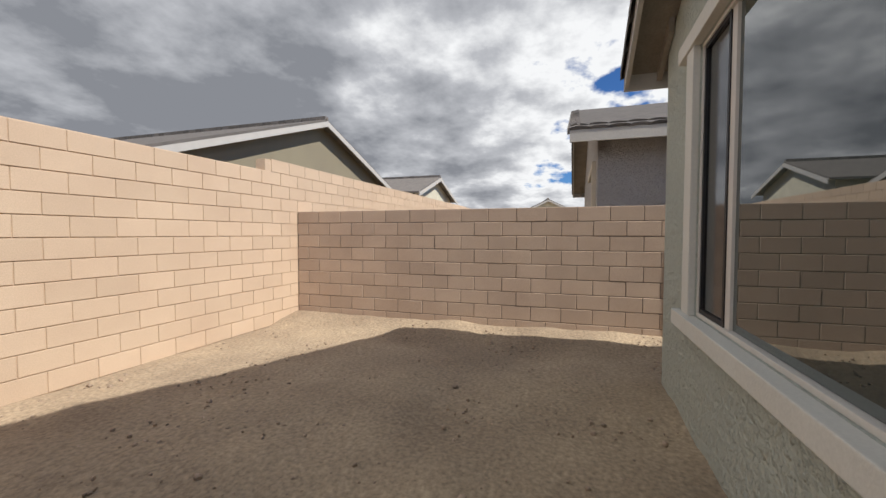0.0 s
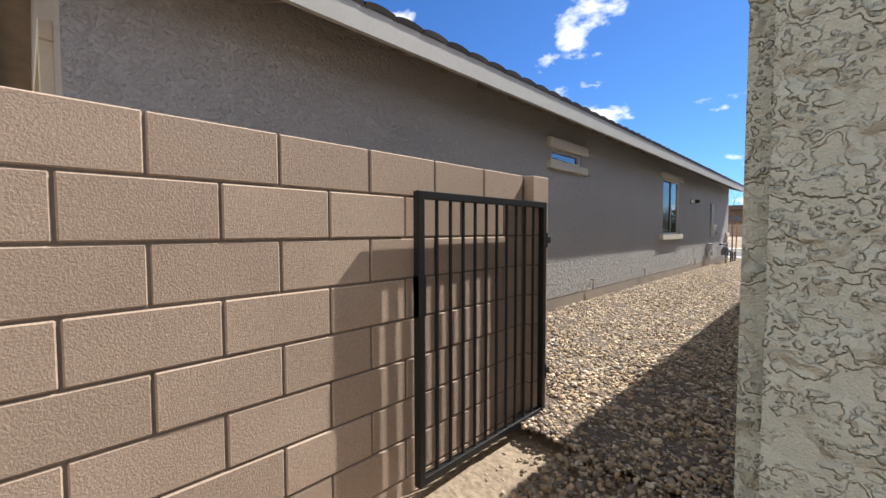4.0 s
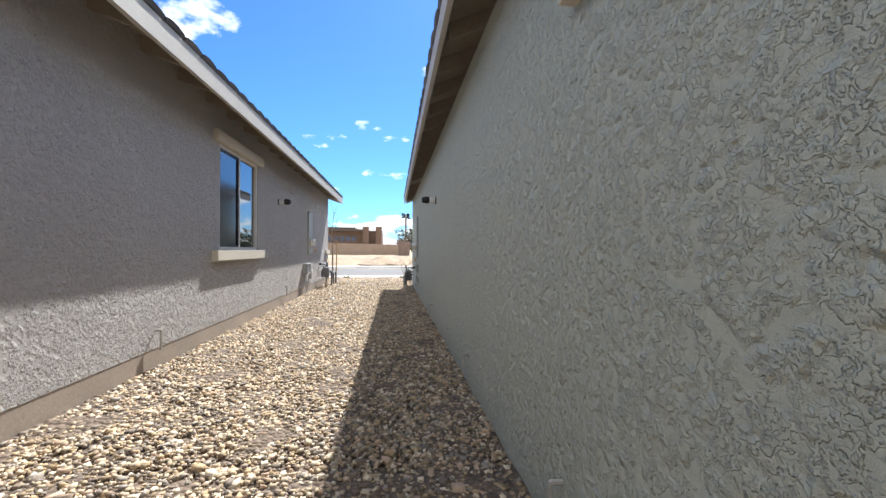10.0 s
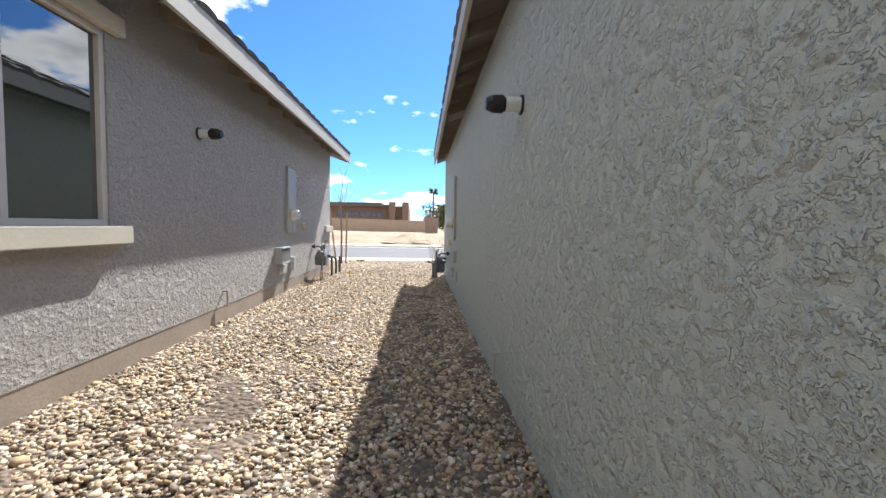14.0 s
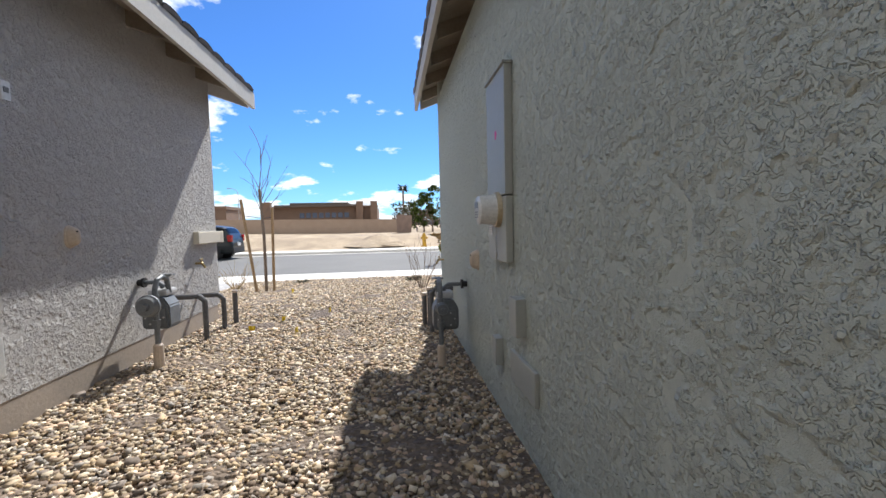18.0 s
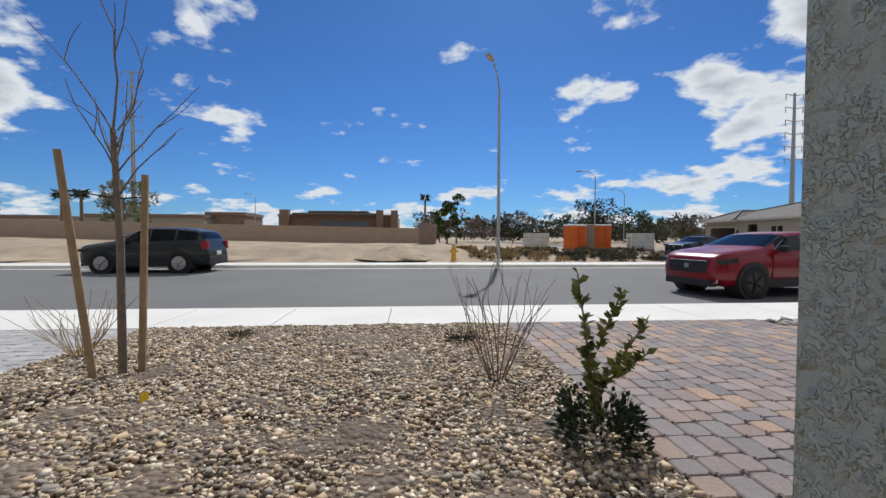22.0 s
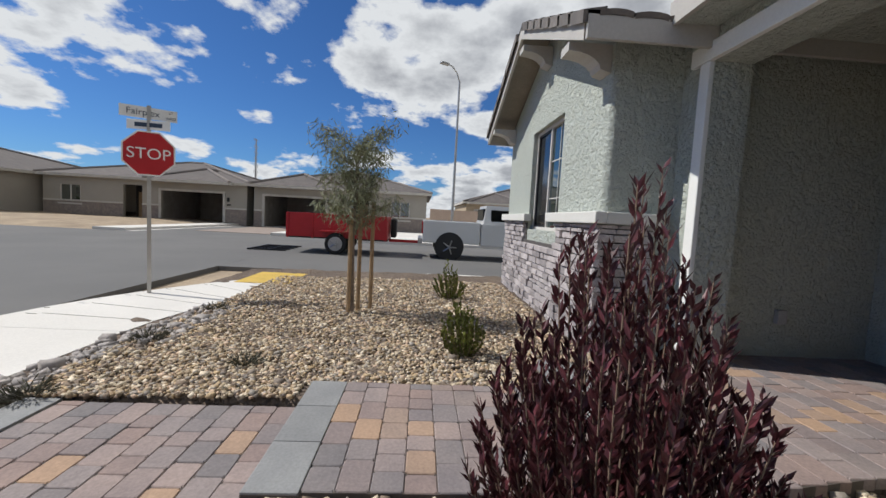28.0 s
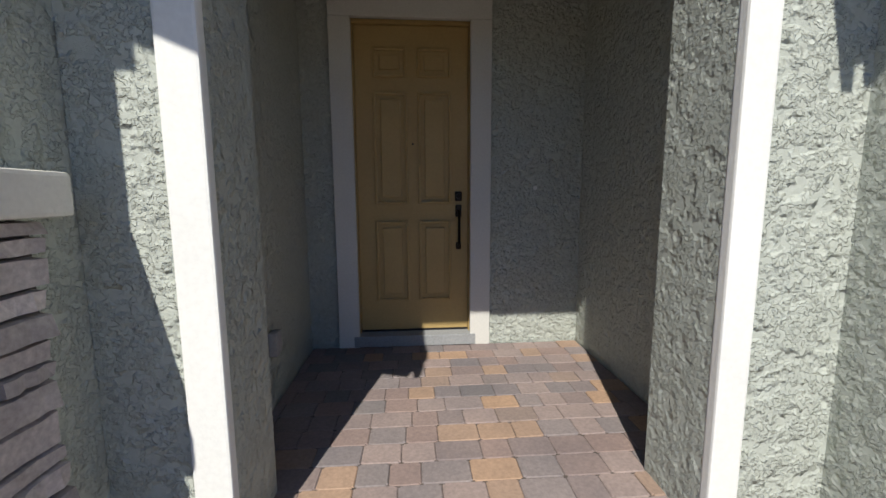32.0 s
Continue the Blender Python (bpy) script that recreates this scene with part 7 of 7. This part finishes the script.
far_woods("far_woods", "distant dark olive desert trees", surf("far_olive", (0.115, 0.12, 0.065), (0.075, 0.08, 0.045), 0.4, 4, 0.9, island=0.3), 46, 77)
far_woods("far_bare_woods", "distant brown leafless desert trees", surf("far_brown", (0.20, 0.155, 0.12), (0.14, 0.11, 0.09), 0.4, 4, 0.95, island=0.3), 46, 79)


def verge_plants():
    """Low desert shrubs and dry grasses of the far verge."""
    random.seed(78)
    rows, dry = [], []
    for k in range(120):
        x, y = random.uniform(2.0, 14.5), random.uniform(38.4, 48.5)
        r = random.uniform(0.25, 0.55)
        z = ground_z(x, y)
        tgt = dry if random.random() < (0.75 if x < 7 else 0.15) else rows
        for _ in range(90):
            w = rand_way(0.02, 1.0).normalized()
            tgt.append((Vector((x, y, z)) + w * r * random.uniform(0.3, 0.8), w + rand_way() * 0.4, r * 0.5, r * 0.10))
    tagged(leaves_mesh("verge_shrubs", rows, SAGE, None), "rows of low grey-green desert shrubs on the far verge", "shrubs", kind="stuff")
    tagged(leaves_mesh("verge_grass", dry, DRY, None), "tufts of golden dry grass on the far verge", "grass", kind="stuff")


verge_plants()


def ridge():
    bm = bmesh.new()
    prev = None
    for k in range(121):
        a = radians(-75 + k * 1.25)
        d = 2100
        h = 26 + 34 * max(0, noise.noise((k * 0.09, 1.3, 0))) + 10 * noise.noise((k * 0.35, 4.0, 0)) + (18 if k < 40 else 0)
        v = [bm.verts.new((math.sin(a) * d, math.cos(a) * d, z)) for z in (-20, max(h, 6))]
        if prev:
            bm.faces.new((prev[0], v[0], v[1], prev[1]))
        prev = v
    return bm


# distance haze is mixed into the ridge's blue-grey colour
structure("backdrop", ridge(), surf("far_ridge", (0.20, 0.215, 0.26), (0.17, 0.185, 0.23), 0.004, 0.02, 1.0), "low desert mountains on the horizon, haze painted into their colour")

# ---- houses behind the rear wall ----
def back_house(at, turn, w, h, rise, mat, label, d=10):
    t = thing("rear_house", label, "house", group="houses behind the rear wall", at=at, turn=turn)
    bm = bmesh.new()
    prism(bm, [(0, -0.5), (w, -0.5), (w, h), (w / 2, h + rise), (0, h)], "y", 0, d)
    lpart("wall", bm, mat, t)
    o = 0.4
    k = rise / (w / 2)
    for s in (0, 1):
        xa, xm = (-o, w / 2) if s == 0 else (w + o, w / 2)
        za = h - o * k
        quad = [(xa, -o, za + 0.1), (xa, d + o, za + 0.1), (xm, d + o, h + rise + 0.1), (xm, -o, h + rise + 0.1)]
        slab(t, "roof_slope", quad, TILE, 0.1, "brown tile roof slope")
        board(t, "rake_board", (xa, -o - 0.02, za + 0.02), (xm, -o - 0.02, h + rise + 0.02), 0.2, 0.04 if s == 0 else -0.04, FASCIA)
    rows = int(d / 0.33)
    bm = bmesh.new()
    for j in range(rows):
        box(bm, w / 2 - 0.1, -o + j * 0.36, h + rise + 0.06, w / 2 + 0.1, -o + j * 0.36 + 0.34, h + rise + 0.2)
    lpart("ridge_tiles", bm, TILE, t)
    return t


OLIVE = surf("rear_olive", (0.25, 0.22, 0.15), (0.23, 0.2, 0.14), 1, 30, 0.95, dirt=0.05)
CREAM = surf("rear_cream", (0.62, 0.58, 0.45), rough=0.95)

back_house((-1.96, -8.6, 0.0), 180, 14.0, 3.12, 2.42, OLIVE, "olive stucco house with brown tile gable behind the rear wall", 12)
back_house((-16.9, -7.8, 0.0), 180, 6.8, 3.7, 1.15, CREAM, "cream stucco house with grey tile gable beyond the wall")
back_house((-42.0, -6.0, 0.2), 100, 8.0, 3.0, 1.9, CREAM, "cream stucco house with grey tile gable farther on")
# ---- pieces: blocks, pavers, veneer stones, gravel ----
def chamfer_box(name, dx, dy, dz, c, mat):
    """A box centred on its base face with chamfered edges, for masonry units."""
    bm = boxes((-dx / 2, -dy / 2, 0, dx / 2, dy / 2, dz))
    bmesh.ops.bevel(bm, geom=list(bm.edges), offset=c, segments=1, affect="EDGES")
    return mesh_of(name, bm, mat)


CW, CH = 0.4158, 0.2032
TOP = 1.67
blk = chamfer_box("block", 0.2, CW - 0.009, CH - 0.009, 0.005, BLOCK)
half = chamfer_box("block_half", 0.2, CW / 2 - 0.009, CH - 0.009, 0.005, BLOCK)
wall = structure("block_wall", boxes((-1.584, -3.7, -0.3, -1.396, 3.4, TOP - 0.006)), MORTAR, "tan split block wall with dark recessed joints")
for c in range(9):
    z = TOP - (c + 1) * CH + 0.0045
    off = 1.297 - CW / 2 if c % 2 == 0 else 1.297
    k0 = math.ceil((-3.70 + CW / 2 - off) / CW)
    y = off + k0 * CW
    gap = y - CW / 2 + 3.706
    if gap > 0.03:
        piece("block", half, pose(-1.49, y - CW / 2 - gap / 2, z) @ Matrix.Diagonal((1, gap / (CW / 2), 1, 1)), wall)
    while y + CW / 2 < 3.43:
        piece("block", blk, pose(-1.49 + random.uniform(-0.0025, 0.0025), y, z, 0, 0, random.uniform(-0.25, 0.25)), wall)
        y += CW
    if 3.43 - (y - CW / 2) > 0.12:
        piece("block", half, pose(-1.49, y - CW / 4 - 0.0, z), wall)
pier = structure("block_pier", boxes((-1.526, 3.418, -0.3, -1.34, 3.61, TOP - 0.006)), MORTAR, "tan block gate pier at the wall end")
pb = chamfer_box("pier_block", 0.2, 0.2, CH - 0.009, 0.005, BLOCK)
for c in range(9):
    piece("block", pb, pose(-1.43, 3.514, TOP - (c + 1) * CH + 0.0045), pier)

rear = structure("block_wall_rear", boxes((-30, -3.898, -0.3, -0.66, -3.722, 2.45), (-0.66, -3.898, -0.3, 20, -3.722, 2.27)), BLOCK_R, "buff painted block wall along the rear")
rblk = chamfer_box("rear_block", CW - 0.008, 0.2, CH - 0.008, 0.004, BLOCK_R)
rest = bmesh.new()
for c in range(13):
    z = 2.47 - (c + 1) * CH + 0.004
    for k in range(-30, 26):
        x = (k + 0.5 * (c % 2)) * CW - 0.16
        if c == 0 and x + CW / 2 > -0.66:
            continue
        if x < -1.7 and c > 5:
            continue
        if -0.9 < x < 5.2:
            piece("block", rblk, pose(x, -3.81, z), rear)
        else:
            box(rest, x - CW / 2 + 0.004, -3.91, z, x + CW / 2 - 0.004, -3.71, z + CH - 0.008)
tagged(part("wall_blocks", rest, BLOCK_R, rear), kind="stuff")

# pavers
def paver_material(name, source):
    m = surf(name, (0.3, 0.24, 0.21), rough=0.88, bump=0.45, bump_scale=90, dist=0.004, dirt=0.16)
    n, l = m.node_tree.nodes, m.node_tree.links
    mix = next(q for q in n if q.type == "MIX")
    ramp = n.new("ShaderNodeValToRGB")
    ramp.color_ramp.interpolation = "EASE"
    e = ramp.color_ramp.elements
    e[0].position, e[0].color = 0.0, (0.20, 0.18, 0.175, 1)
    e[1].position, e[1].color = 1.0, (0.43, 0.285, 0.185, 1)
    for p, c in ((0.18, (0.28, 0.235, 0.22)), (0.36, (0.34, 0.265, 0.235)), (0.52, (0.255, 0.205, 0.19)), (0.68, (0.30, 0.22, 0.19)), (0.80, (0.23, 0.20, 0.195)), (0.90, (0.38, 0.265, 0.19))):
        k = e.new(p)
        k.color = (*c, 1)
    if source == "object":
        src = n.new("ShaderNodeObjectInfo").outputs["Random"]
    else:
        src = n.new("ShaderNodeNewGeometry").outputs["Random Per Island"]
    l.new(src, ramp.inputs[0])
    dk = n.new("ShaderNodeMix")
    dk.data_type, dk.blend_type = "RGBA", "MULTIPLY"
    dk.inputs[0].default_value, dk.inputs[7].default_value = 1.0, (0.78, 0.8, 0.84, 1)
    l.new(ramp.outputs[0], mix.inputs[6]), l.new(ramp.outputs[0], dk.inputs[6]), l.new(dk.outputs[2], mix.inputs[7])
    return m


PAVER_O, PAVER_I = paver_material("paver_object", "object"), paver_material("paver_island", "island")
BORDER = surf("border_paver", (0.26, 0.26, 0.255), (0.21, 0.21, 0.21), 4, 60, 0.9, 0.4, 90, 0.004, rand=0.1)
SAND = surf("joint_sand", (0.12, 0.10, 0.088), (0.085, 0.07, 0.06), 8, 90, 0.98)
PW = 0.150
def paver_set(corner, edge, gap):
    """Paver meshes of two lengths: rounded corners, worn top edges."""
    out = {}
    for ln in (0.158, 0.237):
        bm = boxes((-PW / 2 + gap, -ln / 2 + gap, -0.06, PW / 2 - gap, ln / 2 - gap, 0.0))
        vert = [e for e in bm.edges if abs(e.verts[0].co.z - e.verts[1].co.z) > 0.01]
        bmesh.ops.bevel(bm, geom=vert, offset=corner, segments=2, affect="EDGES")
        top = [e for e in bm.edges if all(v.co.z > -0.001 for v in e.verts)]
        bmesh.ops.bevel(bm, geom=top, offset=edge, segments=1, affect="EDGES")
        out[ln] = mesh_of("paver", bm, PAVER_O)
    return out


TUMBLED, TIGHT = paver_set(0.015, 0.0075, 0.002), paver_set(0.008, 0.0045, 0.0012)


def pave(name, label, poly, z_of, near, along="y", field=None, units=TUMBLED):
    """Courses of pavers inside an outline: near ones are parts, the rest one joined part."""
    base = structure(name, bmesh.new(), SAND, label)
    bm = bmesh.new()
    bm.faces.new([bm.verts.new((x, y, z_of(x, y) - 0.006)) for x, y in poly])
    r = bmesh.ops.extrude_face_region(bm, geom=list(bm.faces))
    bmesh.ops.translate(bm, verts=[v for v in r["geom"] if isinstance(v, bmesh.types.BMVert)], vec=(0, 0, -0.25))
    bmesh.ops.recalc_face_normals(bm, faces=bm.faces)
    bm.to_mesh(base.data)
    bm.free()
    n, tmp = 0, []
    us = [p[0] for p in poly] if along == "y" else [p[1] for p in poly]
    u = min(us) + PW / 2
    swap = (lambda p: p) if along == "y" else (lambda p: (p[1], p[0]))
    ring = [swap(p) for p in poly]
    while u < max(us):
        cuts = sorted(va + (vb - va) * (u - ua) / (ub - ua) for (ua, va), (ub, vb) in zip(ring, ring[1:] + ring[:1]) if (ua > u) != (ub > u))
        for v, end in zip(cuts[::2], cuts[1::2]):
            first = random.uniform(0.09, 0.237)
            while v < end - 0.02:
                want = first or random.choice((0.145, 0.165, 0.19, 0.215, 0.225))
                first = 0.0
                size = min(want, end - v) if end - v - want > 0.05 else end - v
                ln = 0.237 if size > 0.19 else 0.158
                c = swap((u, v + size / 2))
                rz = (0 if along == "y" else 90) + random.uniform(-0.8, 0.8)
                m = pose(c[0], c[1], z_of(*c) + random.uniform(-0.002, 0.003), random.uniform(-0.5, 0.5), random.uniform(-0.5, 0.5), rz) @ Matrix.Diagonal((1, size / ln, 1, 1))
                if near(*c) and n < 300:
                    piece("paver", units[ln], m, base)
                    n += 1
                else:
                    tmp.append((ln, m))
                v += size
        u += PW
    verts, faces = [], []
    for ln, m in tmp:
        me = units[ln]
        b = len(verts)
        verts += [tuple(m @ q.co) for q in me.vertices]
        faces += [tuple(b + i for i in p.vertices) for p in me.polygons]
    me = bpy.data.meshes.new("paver_field")
    me.from_pydata(verts, [], faces)
    me.materials.append(field or PAVER_I)
    ob = new("paver_field", me)
    ob.parent = base
    tagged(ob, kind="stuff")
    return base


DRIVE = [(0.5, 20.42), (5.40, 20.42), (5.3, 20.9), (4.45, 23.2), (4.0, 24.92), (0.45, 24.92)]
pave("driveway", "multicoloured tumbled concrete pavers of the driveway", DRIVE, lambda x, y: 0.015 - 0.06 * max(0, (y - 21) / 3.9), lambda x, y: y < 21.9 and x > 0.9, "y")
pave("driveway_border", "soldier course of tumbled pavers along the garage slab", [(0.5, 20.18), (5.42, 20.18), (5.40, 20.417), (0.5, 20.417)], lambda x, y: 0.015, lambda x, y: True, "y")
UPPER = [(6.95, 20.75), (8.64, 20.75), (8.70, 19.70), (8.97, 19.3), (8.97, 17.68), (6.76, 17.68), (6.76, 19.3), (7.12, 19.72)]
pave("front_walk", "multicoloured tumbled pavers of the raised walk and porch", UPPER, lambda x, y: 0.06, lambda x, y: True, "x", units=TIGHT)
MID = [(7.02, 22.52), (8.18, 22.52), (8.18, 21.03), (7.02, 21.03)]
pave("middle_walk", "multicoloured tumbled pavers of the middle walk", MID, lambda x, y: 0.012, lambda x, y: True, "x", units=TIGHT)
LOW = [(5.95, 24.3), (7.96, 24.3), (7.96, 22.79), (6.3, 22.79)]
pave("lower_walk", "multicoloured tumbled pavers of the lower walk", LOW, lambda x, y: -0.075, lambda x, y: True, "x", units=TIGHT)
BORDERS = (("walk_border", (7.0, 8.18, 22.53, 22.775, 0.016)), ("walk_border_near", (6.93, 8.64, 20.755, 21.02, 0.066)))
for nm, (x0, x1, y0, y1, z) in BORDERS:
    bd = structure(nm, boxes((x0, y0 + 0.003, -0.2, x1, y1 - 0.003, z - 0.01)), SAND, "grey border pavers along the step of the walk")
    x = x0
    while x < x1 - 0.05:
        w = min(0.4, x1 - x)
        part("border_paver", boxes((x + 0.002, y0, -0.16, x + w - 0.002, y1, z), bevel=0.006), BORDER, bd)
        x += w
structure("walk_border_low", boxes((5.95, 24.305, -0.3, 7.98, 24.53, -0.066), bevel=0.004), BORDER, "grey border pavers along the lower walk")
GREY_PAVER = surf("pale_paver", (0.40, 0.385, 0.37), (0.34, 0.325, 0.315), 5, 40, 0.9, 0.5, 60, 0.004, island=0.14)
pave("neighbour_driveway", "pale grey tumbled pavers of the next driveway", [(-10.0, 20.5), (-4.05, 20.5), (-3.95, 21.4), (-3.88, 22.8), (-3.55, 24.4), (-3.45, 24.9), (-10.0, 24.9)], lambda x, y: 0.0 - 0.05 * max(0, (y - 22) / 2.9), lambda x, y: False, "x", GREY_PAVER)

# ledge stones
LEDGE = surf("ledgestone", (0.46, 0.42, 0.41), (0.34, 0.305, 0.30), 7, 60, 0.92, 0.7, 38, 0.010, rand=0.30, dirt=0.22)
variants = []
for k in range(7):
    random.seed(100 + k)
    bm = boxes((-0.5, 0, -0.5, 0.5, 1, 0.5))
    bmesh.ops.subdivide_edges(bm, edges=[e for e in bm.edges if abs(e.verts[0].co.x - e.verts[1].co.x) > 0.5], cuts=4)
    for v in bm.verts:
        if v.co.y > 0.5:
            v.co.y += random.uniform(-0.22, 0.15)
            v.co.z *= random.uniform(0.74, 1.0)
            v.co.x *= random.uniform(0.93, 1.0)
    variants.append(mesh_of("ledge_stone", bm, LEDGE))
random.seed(55)
ven = structure("stone_veneer", boxes((WX0 - 0.02, WY + 0.003, -0.15, WX1 + 0.02, WY + 0.012, 0.95), (WX0 - 0.013, 19.83, -0.15, WX0 - 0.003, WY + 0.012, 1.22)), surf("veneer_mortar", (0.10, 0.09, 0.085), rough=0.95),
                "stacked mauve-grey ledgestone veneer on the wing")
structure("stone_veneer_back", boxes((WX0 - 0.02, WY + 0.003, 0.951, 10.38, WY + 0.012, 1.22), (11.80, WY + 0.003, 0.951, WX1 + 0.02, WY + 0.012, 1.22)), MATS["veneer_mortar"], "mortar bed behind the upper ledgestones")


def ledge_course(u0, u1, z0, z1, place):
    z = z0
    while z < z1 - 0.03:
        h = min(random.choice((0.05, 0.06, 0.07, 0.085, 0.10)), z1 - z)
        u = u0
        while u < u1 - 0.02:
            ln = min(random.uniform(0.12, 0.40), u1 - u)
            if u1 - (u + ln) < 0.07:
                ln = u1 - u
            hh = h
            place(u + ln / 2, z + hh / 2, ln - 0.007, hh - 0.007, random.uniform(0.03, 0.06))
            u += ln
        z += h


def front(u, z, w, h, d):
    if z > 0.93 and 10.36 < u < 11.82:
        return
    piece("ledge_stone", random.choice(variants), Matrix.Translation((u, WY + 0.008, z)) @ Matrix.Diagonal((w, d, h, 1)), ven)


def side(u, z, w, h, d):
    piece("ledge_stone", random.choice(variants), Matrix.Translation((WX0 - 0.008, u, z)) @ pose(0, 0, 0, 0, 0, 90) @ Matrix.Diagonal((w, d, h, 1)), ven)


ledge_course(WX0 - 0.05, WX1 + 0.05, -0.06, 1.24, front)
ledge_course(19.84, WY + 0.06, -0.06, 1.24, side)
trims("veneer_cap_trim", "off-white precast cap over the ledgestone", TRIM, "y", WY + 0.005, 1, (("cap", WX0 - 0.12, 10.55, 1.245, 1.36, 0.11), ("cap", 11.62, WX1 + 0.1, 1.245, 1.36, 0.11)), 0.012)
trims("veneer_side_cap_trim", "off-white precast cap over the side ledgestone", TRIM, "x", WX0 + 0.003, -1, (("cap", 19.81, WY + 0.002, 1.246, 1.359, 0.12),), 0.012)


def scatter(name, label, spots, z_of, size, mat, seed, sink=0.3):
    """Angular crushed stones, one joined mesh."""
    rng = np.random.default_rng(seed)
    p = np.concatenate([np.column_stack([rng.uniform(x0, x1, n), rng.uniform(y0, y1, n)]) for x0, x1, y0, y1, n in spots])
    n = len(p)
    cube = np.array([(x, y, z) for x in (-1, 1) for y in (-1, 1) for z in (-1, 1)], float)
    v = cube[None] * rng.uniform(0.55, 1.0, (n, 8, 3))
    v *= (size * rng.lognormal(0, 0.33, (n, 1, 1))) * np.stack([rng.uniform(0.8, 1.3, n), rng.uniform(0.6, 1.0, n), rng.uniform(0.4, 0.8, n)], 1)[:, None]
    a, b = rng.uniform(0, 2 * np.pi, n), rng.normal(0, 0.5, n)
    ca, sa, cb, sb = np.cos(a), np.sin(a), np.cos(b), np.sin(b)
    x, y, z = v[..., 0], v[..., 1], v[..., 2]
    y, z = y * cb[:, None] - z * sb[:, None], y * sb[:, None] + z * cb[:, None]
    x, y = x * ca[:, None] - y * sa[:, None], x * sa[:, None] + y * ca[:, None]
    h = np.array([z_of(q[0], q[1]) for q in p]) + size * rng.uniform(-sink, 0.75, n)
    verts = np.stack([x + p[:, :1], y + p[:, 1:], z + h[:, None]], -1).reshape(-1, 3)
    quad = np.array([(0, 1, 3, 2), (4, 6, 7, 5), (0, 4, 5, 1), (2, 3, 7, 6), (0, 2, 6, 4), (1, 5, 7, 3)])
    faces = (quad[None] + np.arange(n)[:, None, None] * 8).reshape(-1, 4)
    me = bpy.data.meshes.new(name)
    me.vertices.add(len(verts)), me.loops.add(faces.size), me.polygons.add(len(faces))
    me.vertices.foreach_set("co", verts.ravel())
    me.loops.foreach_set("vertex_index", faces.ravel().astype(np.int32))
    me.polygons.foreach_set("loop_start", np.arange(0, faces.size, 4, dtype=np.int32))
    me.update(calc_edges=True)
    me.materials.append(mat)
    return tagged(new(name, me), label, "gravel", kind="stuff")


scatter("gravel_stones", "loose tan and grey crushed stones between the houses",
        ((-1.28, -0.02, 3.2, 3.75, 1500), (-0.95, -0.03, 2.6, 3.2, 800), (NX + 0.01, -0.01, 3.75, 12.0, 50000), (NX + 0.01, -0.01, 12.0, 20.5, 55000), (-4.1, 0.44, 20.5, 24.88, 36000)), gravel_z, 0.0122, STONE, 5)
front_spots = ((9.25, 13.2, 20.45, 24.7, 22000), (8.7, 9.25, 19.8, 24.7, 5400), (8.2, 8.7, 21.1, 24.7, 4000), (7.98, 8.2, 22.85, 24.7, 1200), (5.5, 5.95, 21.2, 24.7, 3300), (5.95, 7.0, 20.95, 22.7, 3000), (4.6, 5.5, 22.9, 24.7, 3400), (5.5, 6.9, 20.5, 21.2, 900),
               (6.7, 7.15, 19.8, 20.5, 450), (5.9, 6.6, 21.2, 22.6, 900), (5.28, 5.5, 20.6, 21.4, 500), (5.05, 5.5, 21.4, 22.1, 950), (4.85, 5.5, 22.1, 22.9, 1500), (4.3, 4.6, 23.9, 24.8, 800))
scatter("front_gravel_stones", "loose tan and grey crushed stones of the front yard", front_spots, lambda x, y: gravel_z(5, y) - 0.015, 0.0136, STONE, 6)
scatter("yard_pebbles", "scattered small stones on the bare dirt", ((-1.3, 5.5, -3.6, 1.6, 1500), (-1.3, 0.0, 1.6, 3.6, 500)),
        lambda x, y: -0.13 * max(0.0, min(1.0, (x + 1.35) / 0.7)) * max(0.0, min(1.0, (3.2 - y) / 1.5)) - 0.045, 0.010, surf("yard_stone", (0.42, 0.32, 0.24), (0.3, 0.23, 0.17), 9, 60, 0.95, island=0.25), 7, 0.1)
COBBLE = surf("grey_cobble", (0.40, 0.36, 0.33), (0.28, 0.255, 0.24), 9, 60, 0.9, 0.3, 60, 0.004, island=0.4)
scatter("edge_cobbles", "larger grey broken cobbles along the edge of the sidewalk", ((4.2, 6.0, 24.45, 24.86, 420), (6.0, 9.4, 24.6, 24.88, 560), (9.0, 10.6, 24.3, 24.8, 260)), lambda x, y: gravel_z(5, y) - 0.02, 0.028, COBBLE, 8, 0.4)
